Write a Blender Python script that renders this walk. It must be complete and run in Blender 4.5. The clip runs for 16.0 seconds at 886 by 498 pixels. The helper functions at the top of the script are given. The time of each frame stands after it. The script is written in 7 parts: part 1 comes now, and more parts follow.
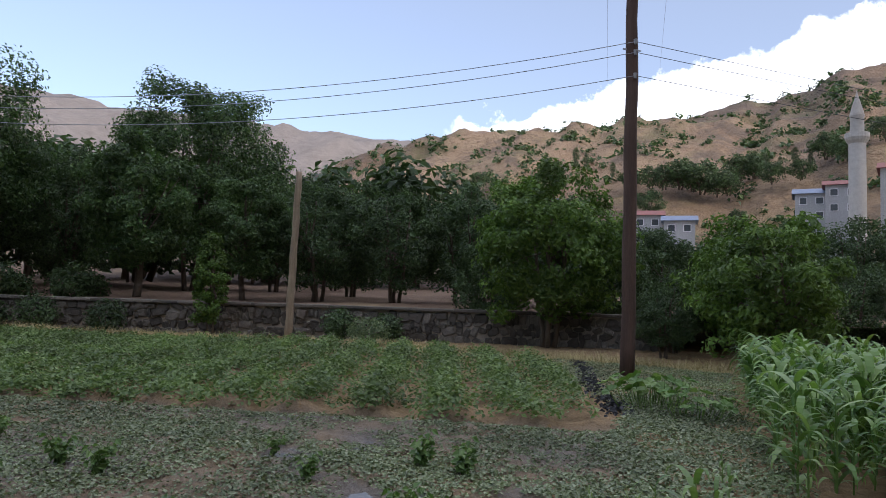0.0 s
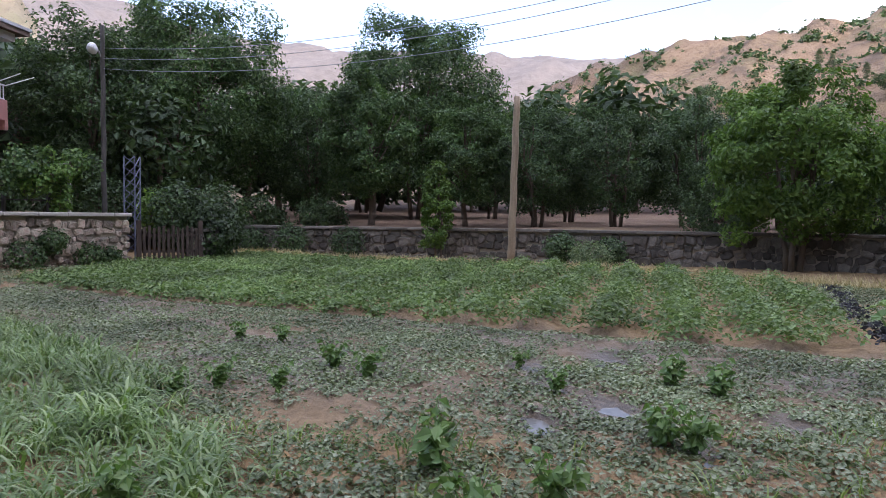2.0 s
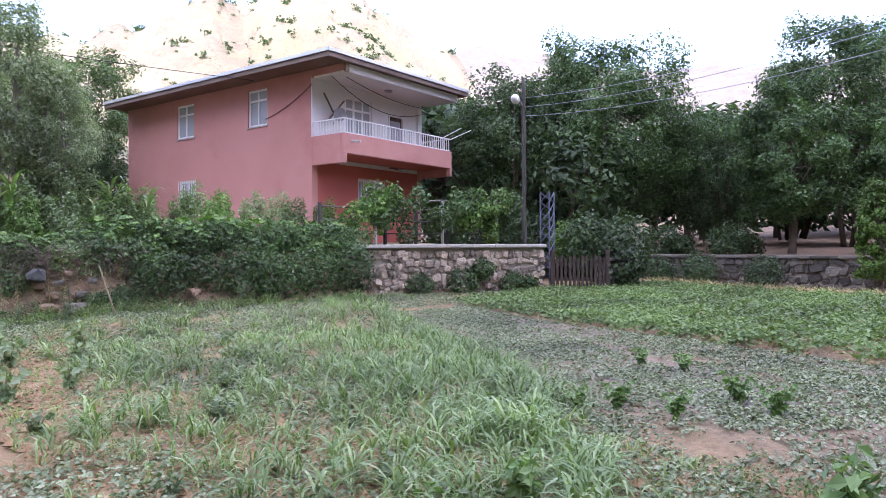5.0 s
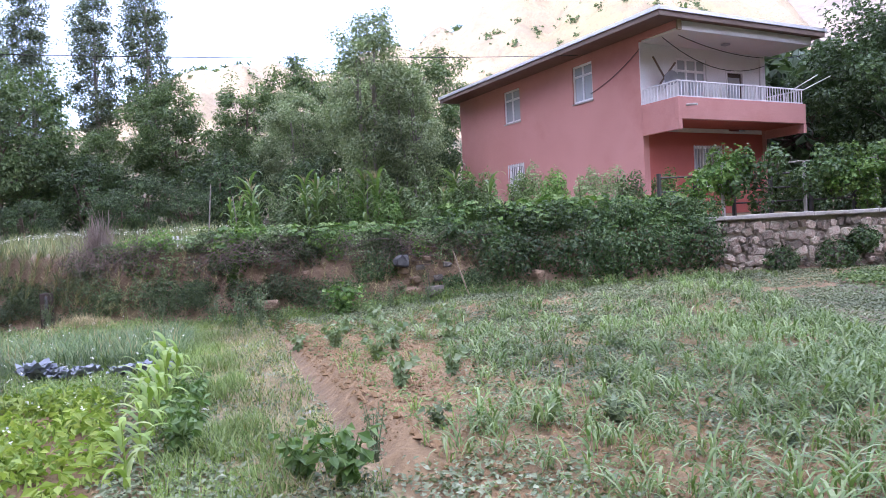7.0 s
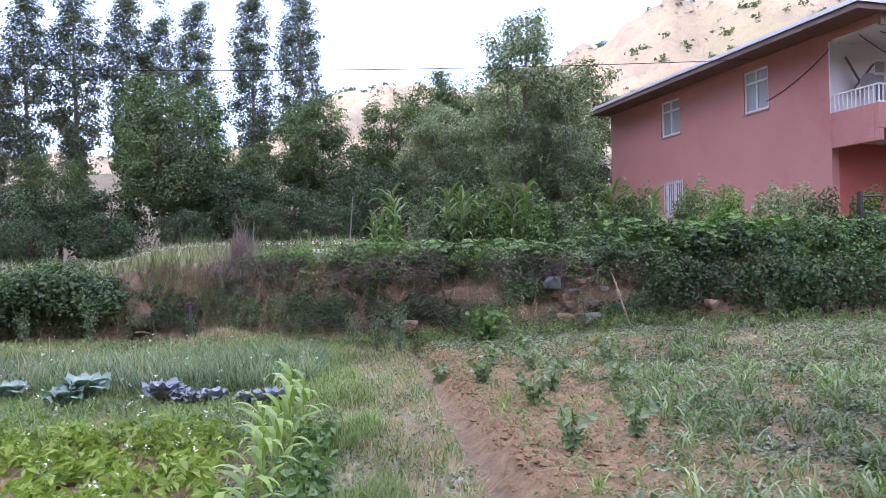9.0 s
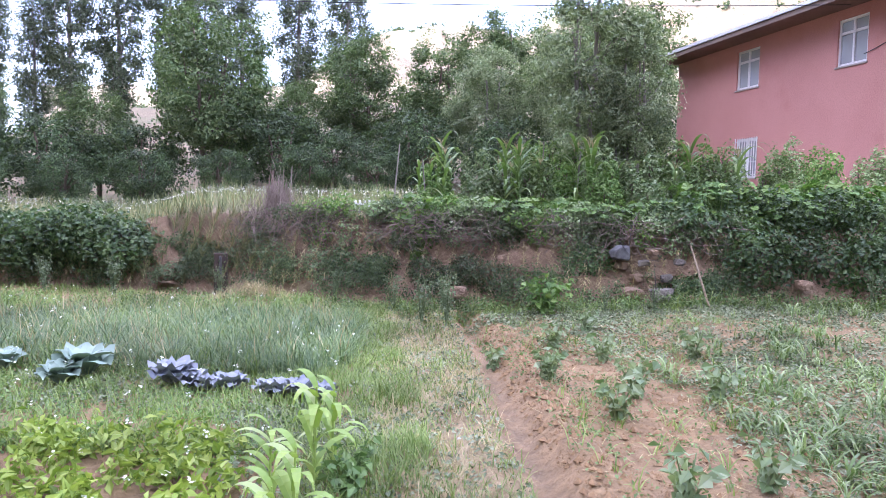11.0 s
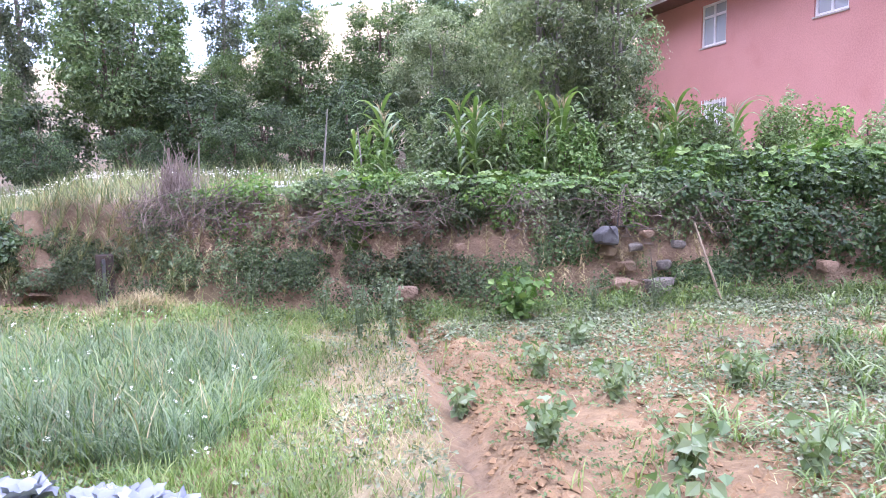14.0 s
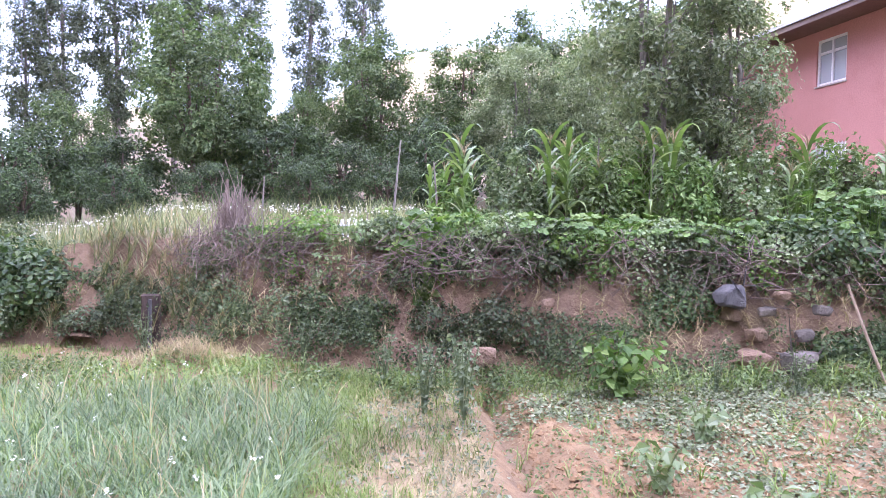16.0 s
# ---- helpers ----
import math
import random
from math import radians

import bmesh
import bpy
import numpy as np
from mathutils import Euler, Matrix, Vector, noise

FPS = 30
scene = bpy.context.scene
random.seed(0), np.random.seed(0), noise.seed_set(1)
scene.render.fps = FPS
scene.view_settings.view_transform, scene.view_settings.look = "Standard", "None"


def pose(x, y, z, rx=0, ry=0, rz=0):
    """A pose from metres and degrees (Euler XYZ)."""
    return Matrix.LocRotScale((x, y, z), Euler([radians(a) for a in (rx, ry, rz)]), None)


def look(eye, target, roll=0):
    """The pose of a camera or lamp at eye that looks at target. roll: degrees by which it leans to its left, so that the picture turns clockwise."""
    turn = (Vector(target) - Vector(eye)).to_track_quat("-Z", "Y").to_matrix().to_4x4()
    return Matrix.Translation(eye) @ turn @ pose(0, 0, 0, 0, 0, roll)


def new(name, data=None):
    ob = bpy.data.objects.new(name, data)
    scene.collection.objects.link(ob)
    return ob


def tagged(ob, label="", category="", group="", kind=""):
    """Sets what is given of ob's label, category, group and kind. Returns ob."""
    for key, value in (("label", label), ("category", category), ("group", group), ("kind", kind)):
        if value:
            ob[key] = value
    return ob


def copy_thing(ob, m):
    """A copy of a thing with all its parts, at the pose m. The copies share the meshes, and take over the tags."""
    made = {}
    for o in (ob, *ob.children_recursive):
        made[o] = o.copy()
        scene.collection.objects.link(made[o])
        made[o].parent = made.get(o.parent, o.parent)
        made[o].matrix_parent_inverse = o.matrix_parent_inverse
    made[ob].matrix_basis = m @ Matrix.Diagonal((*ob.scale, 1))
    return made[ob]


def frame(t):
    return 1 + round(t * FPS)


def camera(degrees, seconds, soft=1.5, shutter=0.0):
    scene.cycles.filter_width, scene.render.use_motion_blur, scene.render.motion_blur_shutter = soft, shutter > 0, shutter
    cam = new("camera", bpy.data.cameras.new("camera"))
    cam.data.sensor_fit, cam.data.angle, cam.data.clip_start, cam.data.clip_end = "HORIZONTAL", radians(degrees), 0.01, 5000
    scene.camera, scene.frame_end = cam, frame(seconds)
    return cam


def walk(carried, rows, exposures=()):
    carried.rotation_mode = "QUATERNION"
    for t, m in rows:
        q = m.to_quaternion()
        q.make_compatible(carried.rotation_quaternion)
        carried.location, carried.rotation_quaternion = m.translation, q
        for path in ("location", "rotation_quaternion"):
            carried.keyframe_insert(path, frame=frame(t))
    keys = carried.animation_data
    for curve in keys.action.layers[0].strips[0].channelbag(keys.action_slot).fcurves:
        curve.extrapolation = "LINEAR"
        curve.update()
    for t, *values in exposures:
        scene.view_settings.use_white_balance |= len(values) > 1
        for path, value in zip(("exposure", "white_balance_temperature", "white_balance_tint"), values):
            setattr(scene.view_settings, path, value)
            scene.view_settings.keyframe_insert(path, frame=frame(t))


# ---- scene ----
cam = camera(65.0, 16.0, 0.6)
PATH = [
    (0, (0.268, 0.382, 1.496), (2.210, -0.080, 1.628), 1.8),
    (0.5, (0.283, 0.431, 1.496), (2.246, 0.071, 1.63), 1.8),
    (1, (0.312, 0.528, 1.487), (2.299, 0.333, 1.609), 3.1),
    (1.5, (0.355, 0.609, 1.463), (2.354, 0.557, 1.499), 2.3),
    (2, (0.355, 0.628, 1.404), (2.349, 0.762, 1.314), 0.6),
    (2.5, (0.374, 0.644, 1.38), (2.333, 1.002, 1.198), 0.4),
    (3, (0.396, 0.67, 1.354), (2.293, 1.285, 1.199), -0.4),
    (3.2, (0.403, 0.668, 1.373), (2.288, 1.319, 1.225), -0.0),
    (5.3, (0.206, 0.489, 1.369), (1.727, 1.787, 1.324), 0.2),
    (5.5, (0.179, 0.552, 1.36), (1.639, 1.915, 1.251), 0.7),
    (6, (0.313, 0.811, 1.355), (1.567, 2.367, 1.261), -1.8),
    (6.5, (0.293, 1.144, 1.358), (1.36, 2.835, 1.339), -1.2),
    (7, (0.321, 1.448, 1.4), (1.254, 3.216, 1.353), -3.0),
    (7.5, (0.47, 1.808, 1.444), (1.305, 3.626, 1.431), -3.3),
    (8, (0.495, 2.093, 1.439), (1.185, 3.97, 1.48), -2.1),
    (8.5, (0.504, 2.411, 1.473), (1.148, 4.303, 1.541), -0.8),
    (9, (0.582, 2.731, 1.423), (1.159, 4.645, 1.442), -1.3),
    (9.2, (0.616, 2.859, 1.429), (1.135, 4.791, 1.425), -0.3),
    (11.3, (0.747, 4.342, 1.644), (1.208, 6.283, 1.502), 1.2),
    (11.5, (0.742, 4.537, 1.628), (1.214, 6.475, 1.481), 0.2),
    (12, (0.876, 4.887, 1.634), (1.403, 6.811, 1.494), -2.0),
    (12.5, (1.056, 5.25, 1.664), (1.626, 7.155, 1.453), -1.2),
    (13, (1.15, 5.602, 1.609), (1.785, 7.486, 1.391), -0.6),
    (13.5, (1.242, 5.965, 1.611), (2.015, 7.793, 1.366), -1.2),
    (14, (1.379, 6.329, 1.623), (1.981, 8.225, 1.424), -0.7),
    (14.5, (1.465, 6.64, 1.575), (2.027, 8.539, 1.298), 0.7),
    (15, (1.542, 6.97, 1.601), (1.965, 8.905, 1.321), -0.6),
    (15.5, (1.62, 7.347, 1.603), (1.94, 9.314, 1.434), -0.6),
    (16, (1.698, 7.65, 1.607), (2.089, 9.609, 1.53), 0.9),
]

# ---- world ----
EXPOSURES = [(0.0, 0.38, 6050, 15), (1.5, 0.48, 6000, 16), (2.0, 1.15, 5900, 21), (2.6, 2.16, 5750, 26), (3.2, 2.45, 5700, 27), (5.3, 1.92, 5650, 28), (5.6, 1.95, 5650, 28), (6.0, 2.2, 5650, 28),
             (7.0, 1.95, 5620, 28), (8.5, 1.66, 5620, 29), (9.0, 1.66, 5600, 30), (11.5, 2.34, 5600, 33), (13.0, 2.38, 5600, 34), (13.6, 2.6, 5610, 34), (14.5, 2.72, 5620, 37), (15.5, 2.78, 5660, 39), (16.0, 2.7, 5700, 40)]
walk(cam, [(t, look(eye, target, roll)) for t, eye, target, roll in PATH], EXPOSURES)

SUN_AZ, SUN_EL = radians(212), radians(22)
to_sun = Vector((math.cos(SUN_EL) * math.cos(SUN_AZ), math.cos(SUN_EL) * math.sin(SUN_AZ), math.sin(SUN_EL)))

world = bpy.data.worlds.new("sky")
scene.world = world
world.use_nodes = True
wn, wl = world.node_tree.nodes, world.node_tree.links
wn.clear()
sky = wn.new("ShaderNodeTexSky")
sky.sky_type, sky.sun_disc = "NISHITA", False
sky.sun_elevation, sky.sun_rotation = SUN_EL, math.pi / 2 - SUN_AZ
sky.air_density, sky.dust_density, sky.ozone_density, sky.altitude = 1.0, 4.0, 1.0, 1500
# broken cumulus: heaps low over the hills; more overhead, unseen, added for extra light
tc = wn.new("ShaderNodeTexCoord")
mp = wn.new("ShaderNodeMapping")
mp.inputs["Scale"].default_value = (3.2, 3.2, 7.0)
nz = wn.new("ShaderNodeTexNoise")
nz.inputs["Scale"].default_value, nz.inputs["Detail"].default_value, nz.inputs["Roughness"].default_value = 1.6, 9.0, 0.55
wl.new(tc.outputs["Generated"], mp.inputs["Vector"]), wl.new(mp.outputs["Vector"], nz.inputs["Vector"])
sep = wn.new("ShaderNodeSeparateXYZ")
wl.new(tc.outputs["Generated"], sep.inputs[0])


def wmath(op, a, b=None, c=None):
    n = wn.new("ShaderNodeMath")
    n.operation = op
    for i, v in enumerate((a, b, c)):
        if v is None:
            continue
        if isinstance(v, (int, float)):
            n.inputs[i].default_value = v
        else:
            wl.new(v, n.inputs[i])
    return n.outputs[0]


def wrange(v, a, b, c, d):
    n = wn.new("ShaderNodeMapRange")
    n.interpolation_type = "SMOOTHSTEP"
    wl.new(v, n.inputs["Value"])
    for i, x in zip((1, 2, 3, 4), (a, b, c, d)):
        n.inputs[i].default_value = x
    return n.outputs[0]


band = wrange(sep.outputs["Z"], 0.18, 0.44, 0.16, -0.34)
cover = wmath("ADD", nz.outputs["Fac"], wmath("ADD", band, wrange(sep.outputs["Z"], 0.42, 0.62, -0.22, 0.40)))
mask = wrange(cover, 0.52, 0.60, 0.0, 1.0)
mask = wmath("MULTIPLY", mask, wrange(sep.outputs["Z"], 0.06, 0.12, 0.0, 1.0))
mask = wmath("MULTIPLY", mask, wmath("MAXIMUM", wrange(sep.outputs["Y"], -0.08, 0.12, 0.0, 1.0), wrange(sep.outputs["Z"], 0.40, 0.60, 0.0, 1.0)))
# a bank of cumulus over the eastern hills, its heaped top climbing southwards
puff = wn.new("ShaderNodeTexNoise")
puff.inputs["Scale"].default_value, puff.inputs["Detail"].default_value, puff.inputs["Roughness"].default_value = 9.0, 8.0, 0.58
wl.new(tc.outputs["Generated"], puff.inputs["Vector"])
away = wmath("MULTIPLY", sep.outputs["Y"], -1.0)
heap_top = wmath("ADD", wmath("MULTIPLY", away, 0.262), wmath("MULTIPLY", puff.outputs["Fac"], 0.15))
heap_top = wmath("ADD", heap_top, 0.109)
heap = wrange(wmath("SUBTRACT", heap_top, sep.outputs["Z"]), 0.0, 0.016, 0.0, 1.0)
heap = wmath("MULTIPLY", heap, wrange(away, 0.20, 0.27, 0.0, 1.0))
heap = wmath("MULTIPLY", heap, wrange(sep.outputs["X"], 0.0, 0.2, 0.0, 1.0))
mask = wmath("MAXIMUM", mask, heap)
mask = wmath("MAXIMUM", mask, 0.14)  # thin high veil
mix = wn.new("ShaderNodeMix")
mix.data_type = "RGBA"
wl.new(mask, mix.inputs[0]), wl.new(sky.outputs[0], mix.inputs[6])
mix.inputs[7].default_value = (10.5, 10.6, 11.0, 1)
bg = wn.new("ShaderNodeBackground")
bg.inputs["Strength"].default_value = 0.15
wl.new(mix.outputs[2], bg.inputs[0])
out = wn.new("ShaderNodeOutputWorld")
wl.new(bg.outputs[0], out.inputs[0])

sun = new("sun", bpy.data.lights.new("sun", "SUN"))
sun.data.energy, sun.data.angle, sun.data.color = 2.0, radians(0.5), (1.0, 0.88, 0.72)
sun.matrix_world = look(to_sun * 50, (0, 0, 0))

# ---- materials ----


def shader(name):
    m = bpy.data.materials.new(name)
    m.use_nodes = True
    nt = m.node_tree
    return m, nt.nodes, nt.links, nt.nodes["Principled BSDF"]


def ramp(nodes, links, source, stops):
    r = nodes.new("ShaderNodeValToRGB")
    while len(r.color_ramp.elements) < len(stops):
        r.color_ramp.elements.new(0.5)
    for e, (p, c) in zip(r.color_ramp.elements, stops):
        e.position, e.color = p, (*c, 1)
    links.new(source, r.inputs[0])
    return r.outputs[0]


def noise_tex(nodes, links, scale, detail=6, rough=0.6, coord="Object", stretch=None):
    t = nodes.new("ShaderNodeTexCoord")
    n = nodes.new("ShaderNodeTexNoise")
    n.inputs["Scale"].default_value, n.inputs["Detail"].default_value, n.inputs["Roughness"].default_value = scale, detail, rough
    if stretch:
        mpn = nodes.new("ShaderNodeMapping")
        mpn.inputs["Scale"].default_value = stretch
        links.new(t.outputs[coord], mpn.inputs[0]), links.new(mpn.outputs[0], n.inputs["Vector"])
    else:
        links.new(t.outputs[coord], n.inputs["Vector"])
    return n.outputs["Fac"]


def mixc(nodes, links, fac, a, b, mode="MIX"):
    n = nodes.new("ShaderNodeMix")
    n.data_type, n.blend_type = "RGBA", mode
    for i, v in ((0, fac), (6, a), (7, b)):
        if isinstance(v, (int, float)):
            n.inputs[i].default_value = v
        elif isinstance(v, tuple):
            n.inputs[i].default_value = (*v, 1)
        else:
            links.new(v, n.inputs[i])
    return n.outputs[2]


def bump(nodes, links, bsdf, height, strength=0.4, distance=0.02):
    b = nodes.new("ShaderNodeBump")
    b.inputs["Strength"].default_value, b.inputs["Distance"].default_value = strength, distance
    links.new(height, b.inputs["Height"]), links.new(b.outputs[0], bsdf.inputs["Normal"])


def surface(name, dark, light, scale, rough=0.8, fine=30.0, relief=0.4, depth=0.02, metal=0.0, stretch=None, stain=None, pieces=False):
    """A two-scale surface: broad patches between two colours, fine grain with relief, optional stain."""
    m, n, l, b = shader(name)
    broad = noise_tex(n, l, scale, 6, 0.62, stretch=stretch)
    grain = noise_tex(n, l, fine, 5, 0.7, stretch=stretch)
    c = ramp(n, l, broad, [(0.3, dark), (0.7, light)])
    c = mixc(n, l, 0.35, c, ramp(n, l, grain, [(0.3, tuple(v * 0.55 for v in dark)), (0.7, tuple(min(1, v * 1.2) for v in light))]))
    if stain:
        c = mixc(n, l, ramp(n, l, noise_tex(n, l, scale * 0.37, 7, 0.7), [(0.52, (0, 0, 0)), (0.68, (0.75, 0.75, 0.75))]), c, stain)
    if pieces:
        info = n.new("ShaderNodeObjectInfo")
        hsv = n.new("ShaderNodeHueSaturation")
        l.new(ramp(n, l, info.outputs["Random"], [(0, (0.45, 0.45, 0.45)), (0.6, (1.0, 1.0, 1.0)), (1, (1.65, 1.65, 1.65))]), hsv.inputs["Value"])
        l.new(c, hsv.inputs["Color"])
        c = hsv.outputs[0]
    l.new(c, b.inputs["Base Color"])
    b.inputs["Roughness"].default_value, b.inputs["Metallic"].default_value = rough, metal
    bump(n, l, b, grain, relief, depth)
    return m


def leaf(name, colours, rough=0.42, through_light=0.35, spread=0.5):
    """Leaves: every leaf takes its own green, and lets some light through."""
    m, n, l, b = shader(name)
    geo = n.new("ShaderNodeNewGeometry")
    k = len(colours) - 1
    c = ramp(n, l, geo.outputs["Random Per Island"], [(i / k, col) for i, col in enumerate(colours)])
    patch = noise_tex(n, l, spread, 3, 0.5)
    hsv = n.new("ShaderNodeHueSaturation")
    l.new(c, hsv.inputs["Color"])
    l.new(ramp(n, l, patch, [(0.3, (0.62, 0.62, 0.62)), (0.7, (1.35, 1.35, 1.35))]), hsv.inputs["Value"])
    c = hsv.outputs[0]
    l.new(c, b.inputs["Base Color"])
    b.inputs["Roughness"].default_value = rough
    b.inputs["Specular IOR Level"].default_value = 0.4
    tr = n.new("ShaderNodeBsdfTranslucent")
    l.new(mixc(n, l, 1.0, c, (1.15, 1.25, 0.6), "MULTIPLY"), tr.inputs[0])
    ms = n.new("ShaderNodeMixShader")
    ms.inputs[0].default_value = through_light
    l.new(b.outputs[0], ms.inputs[1]), l.new(tr.outputs[0], ms.inputs[2])
    l.new(ms.outputs[0], n["Material Output"].inputs[0])
    return m


WALNUT = leaf("walnut_leaf", [(0.038, 0.078, 0.026), (0.068, 0.125, 0.042), (0.130, 0.20, 0.078)], 0.40, 0.32)
DARKLEAF = leaf("dark_leaf", [(0.034, 0.062, 0.025), (0.056, 0.097, 0.039), (0.102, 0.155, 0.066)], 0.42, 0.30)
LIMELEAF = leaf("lime_leaf", [(0.07, 0.13, 0.03), (0.11, 0.19, 0.04), (0.16, 0.25, 0.055)])
POPLARLEAF = leaf("poplar_leaf", [(0.075, 0.105, 0.062), (0.125, 0.16, 0.10), (0.21, 0.25, 0.17)], 0.36)
WILLOW = leaf("willow_leaf", [(0.14, 0.19, 0.105), (0.22, 0.28, 0.16), (0.36, 0.41, 0.27)], 0.36)
ASH = leaf("ash_leaf", [(0.062, 0.108, 0.042), (0.108, 0.165, 0.066), (0.19, 0.25, 0.12)])
PALEBEAN = leaf("pale_bean_leaf", [(0.12, 0.19, 0.08), (0.20, 0.28, 0.13), (0.35, 0.42, 0.27)], 0.36)
GREYLEAF = leaf("grey_green_leaf", [(0.09, 0.135, 0.07), (0.14, 0.19, 0.10), (0.22, 0.27, 0.16)], 0.42)
BRAMBLE = leaf("bramble_leaf", [(0.032, 0.070, 0.024), (0.066, 0.120, 0.042), (0.15, 0.215, 0.09)], 0.38)
BANKLEAF = leaf("bank_weed_leaf", [(0.045, 0.075, 0.032), (0.085, 0.125, 0.052), (0.17, 0.215, 0.105)], 0.42)
PEPPER = leaf("pepper_leaf", [(0.085, 0.165, 0.045), (0.135, 0.23, 0.07), (0.215, 0.315, 0.115)], 0.35)
VINE = leaf("vine_leaf", [(0.07, 0.15, 0.035), (0.12, 0.22, 0.05), (0.20, 0.30, 0.08)], 0.5)
BEANLEAF = leaf("bean_leaf", [(0.085, 0.14, 0.048), (0.135, 0.20, 0.072), (0.205, 0.28, 0.12)], 0.40)
MATLEAF = leaf("creeping_leaf", [(0.085, 0.115, 0.05), (0.16, 0.195, 0.10), (0.29, 0.32, 0.21)], 0.36, 0.2)
SORGHUM = leaf("sorghum_blade", [(0.10, 0.165, 0.052), (0.165, 0.245, 0.078), (0.32, 0.39, 0.21)], 0.30)
STANDMAIZE = leaf("stand_maize_blade", [(0.085, 0.175, 0.045), (0.15, 0.26, 0.065), (0.28, 0.39, 0.15)], 0.33)
MAIZE = leaf("maize_blade", [(0.11, 0.19, 0.055), (0.18, 0.275, 0.09), (0.34, 0.42, 0.22)], 0.33)
ONION = leaf("onion_blade", [(0.062, 0.115, 0.046), (0.13, 0.20, 0.088), (0.27, 0.335, 0.19)], 0.36)
YOUNGMAIZE = leaf("young_maize_blade", [(0.22, 0.34, 0.07), (0.32, 0.44, 0.10), (0.46, 0.54, 0.24)], 0.38)
BEET = leaf("beet_leaf", [(0.13, 0.21, 0.03), (0.23, 0.32, 0.05), (0.36, 0.43, 0.11)], 0.45)
REDCAB = leaf("red_cabbage_leaf", [(0.15, 0.17, 0.21), (0.22, 0.245, 0.30), (0.34, 0.37, 0.425)], 0.5, 0.1)
GREENCAB = leaf("green_cabbage_leaf", [(0.17, 0.25, 0.20), (0.24, 0.33, 0.27), (0.32, 0.42, 0.35)], 0.5, 0.1)
GRASS = leaf("grass_blade", [(0.12, 0.19, 0.05), (0.19, 0.27, 0.075), (0.30, 0.36, 0.14)], 0.5)
MEADOW = leaf("meadow_blade", [(0.11, 0.145, 0.062), (0.18, 0.215, 0.105), (0.32, 0.33, 0.20)], 0.5)
STRAW = leaf("dry_grass", [(0.29, 0.235, 0.125), (0.38, 0.315, 0.175), (0.50, 0.42, 0.26)], 0.7, 0.25)
PETAL = leaf("white_petal", [(0.7, 0.7, 0.68), (0.8, 0.8, 0.78), (0.85, 0.84, 0.8)], 0.6, 0.2)
SQUASH = leaf("squash_leaf", [(0.085, 0.17, 0.042), (0.14, 0.24, 0.065), (0.23, 0.33, 0.115)], 0.5)

BARK = surface("bark", (0.07, 0.05, 0.035), (0.16, 0.125, 0.09), 3.0, 0.9, 22, 0.8, 0.03, stretch=(3, 3, 0.6))
GREYBARK = surface("pale_bark", (0.16, 0.145, 0.12), (0.30, 0.275, 0.24), 3.0, 0.85, 22, 0.6, 0.02, stretch=(3, 3, 0.6))
PALETWIG = surface("grey_twig", (0.15, 0.115, 0.095), (0.33, 0.265, 0.225), 4.0, 0.9, 40, 0.4)
TWIG = surface("dry_twig", (0.085, 0.062, 0.05), (0.235, 0.18, 0.145), 4.0, 0.9, 40, 0.4)
LAMPWOOD = surface("grey_lamp_post_wood", (0.045, 0.04, 0.036), (0.085, 0.077, 0.07), 2.0, 0.8, 18, 0.5, 0.01, stretch=(6, 6, 0.35))
POLEWOOD = surface("tarred_pole_wood", (0.045, 0.025, 0.018), (0.11, 0.06, 0.042), 2.0, 0.75, 18, 0.7, 0.02, stretch=(6, 6, 0.35))
POSTWOOD = surface("weathered_post_wood", (0.20, 0.15, 0.10), (0.36, 0.28, 0.19), 2.0, 0.85, 18, 0.6, 0.02, stretch=(6, 6, 0.35))
FENCEWOOD = surface("dark_fence_wood", (0.03, 0.02, 0.017), (0.075, 0.052, 0.04), 3.0, 0.85, 26, 0.5, 0.01, stretch=(5, 5, 0.5))
REDWALL = surface("red_wall_paint", (0.48, 0.225, 0.20), (0.57, 0.285, 0.255), 0.55, 0.85, 26, 0.25, 0.012, stain=(0.41, 0.17, 0.145))
# deeper red, used on the lower front wall and the balcony slab
DEEPRED = surface("deep_red_wall", (0.40, 0.105, 0.085), (0.47, 0.135, 0.11), 0.7, 0.85, 26, 0.25, 0.012, stain=(0.34, 0.09, 0.075))
WHITEWALL = surface("white_wall_paint", (0.66, 0.66, 0.67), (0.78, 0.78, 0.79), 0.8, 0.8, 24, 0.2, 0.01, stain=(0.60, 0.59, 0.58))
FASCIA = surface("roof_edge_board", (0.17, 0.12, 0.10), (0.27, 0.20, 0.17), 1.6, 0.7, 22, 0.3, 0.01, stretch=(0.5, 0.5, 3))
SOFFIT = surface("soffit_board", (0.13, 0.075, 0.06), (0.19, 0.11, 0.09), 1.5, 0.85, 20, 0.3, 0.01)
ROOFING = surface("pale_metal_roofing", (0.62, 0.62, 0.64), (0.76, 0.76, 0.78), 0.8, 0.35, 30, 0.15, 0.01, metal=0.3)
WHITEMETAL = surface("white_painted_metal", (0.70, 0.70, 0.72), (0.82, 0.82, 0.83), 3, 0.45, 60, 0.1, 0.004)
DARKMETAL = surface("dark_iron", (0.03, 0.03, 0.032), (0.07, 0.06, 0.055), 4, 0.6, 60, 0.3, 0.006)
GREYMETAL = surface("galvanised_steel", (0.30, 0.31, 0.34), (0.45, 0.46, 0.50), 4, 0.5, 60, 0.2, 0.005, metal=0.6)
BLUESTEEL = surface("blue_grey_painted_steel", (0.10, 0.11, 0.16), (0.17, 0.18, 0.25), 4, 0.5, 60, 0.2, 0.004)
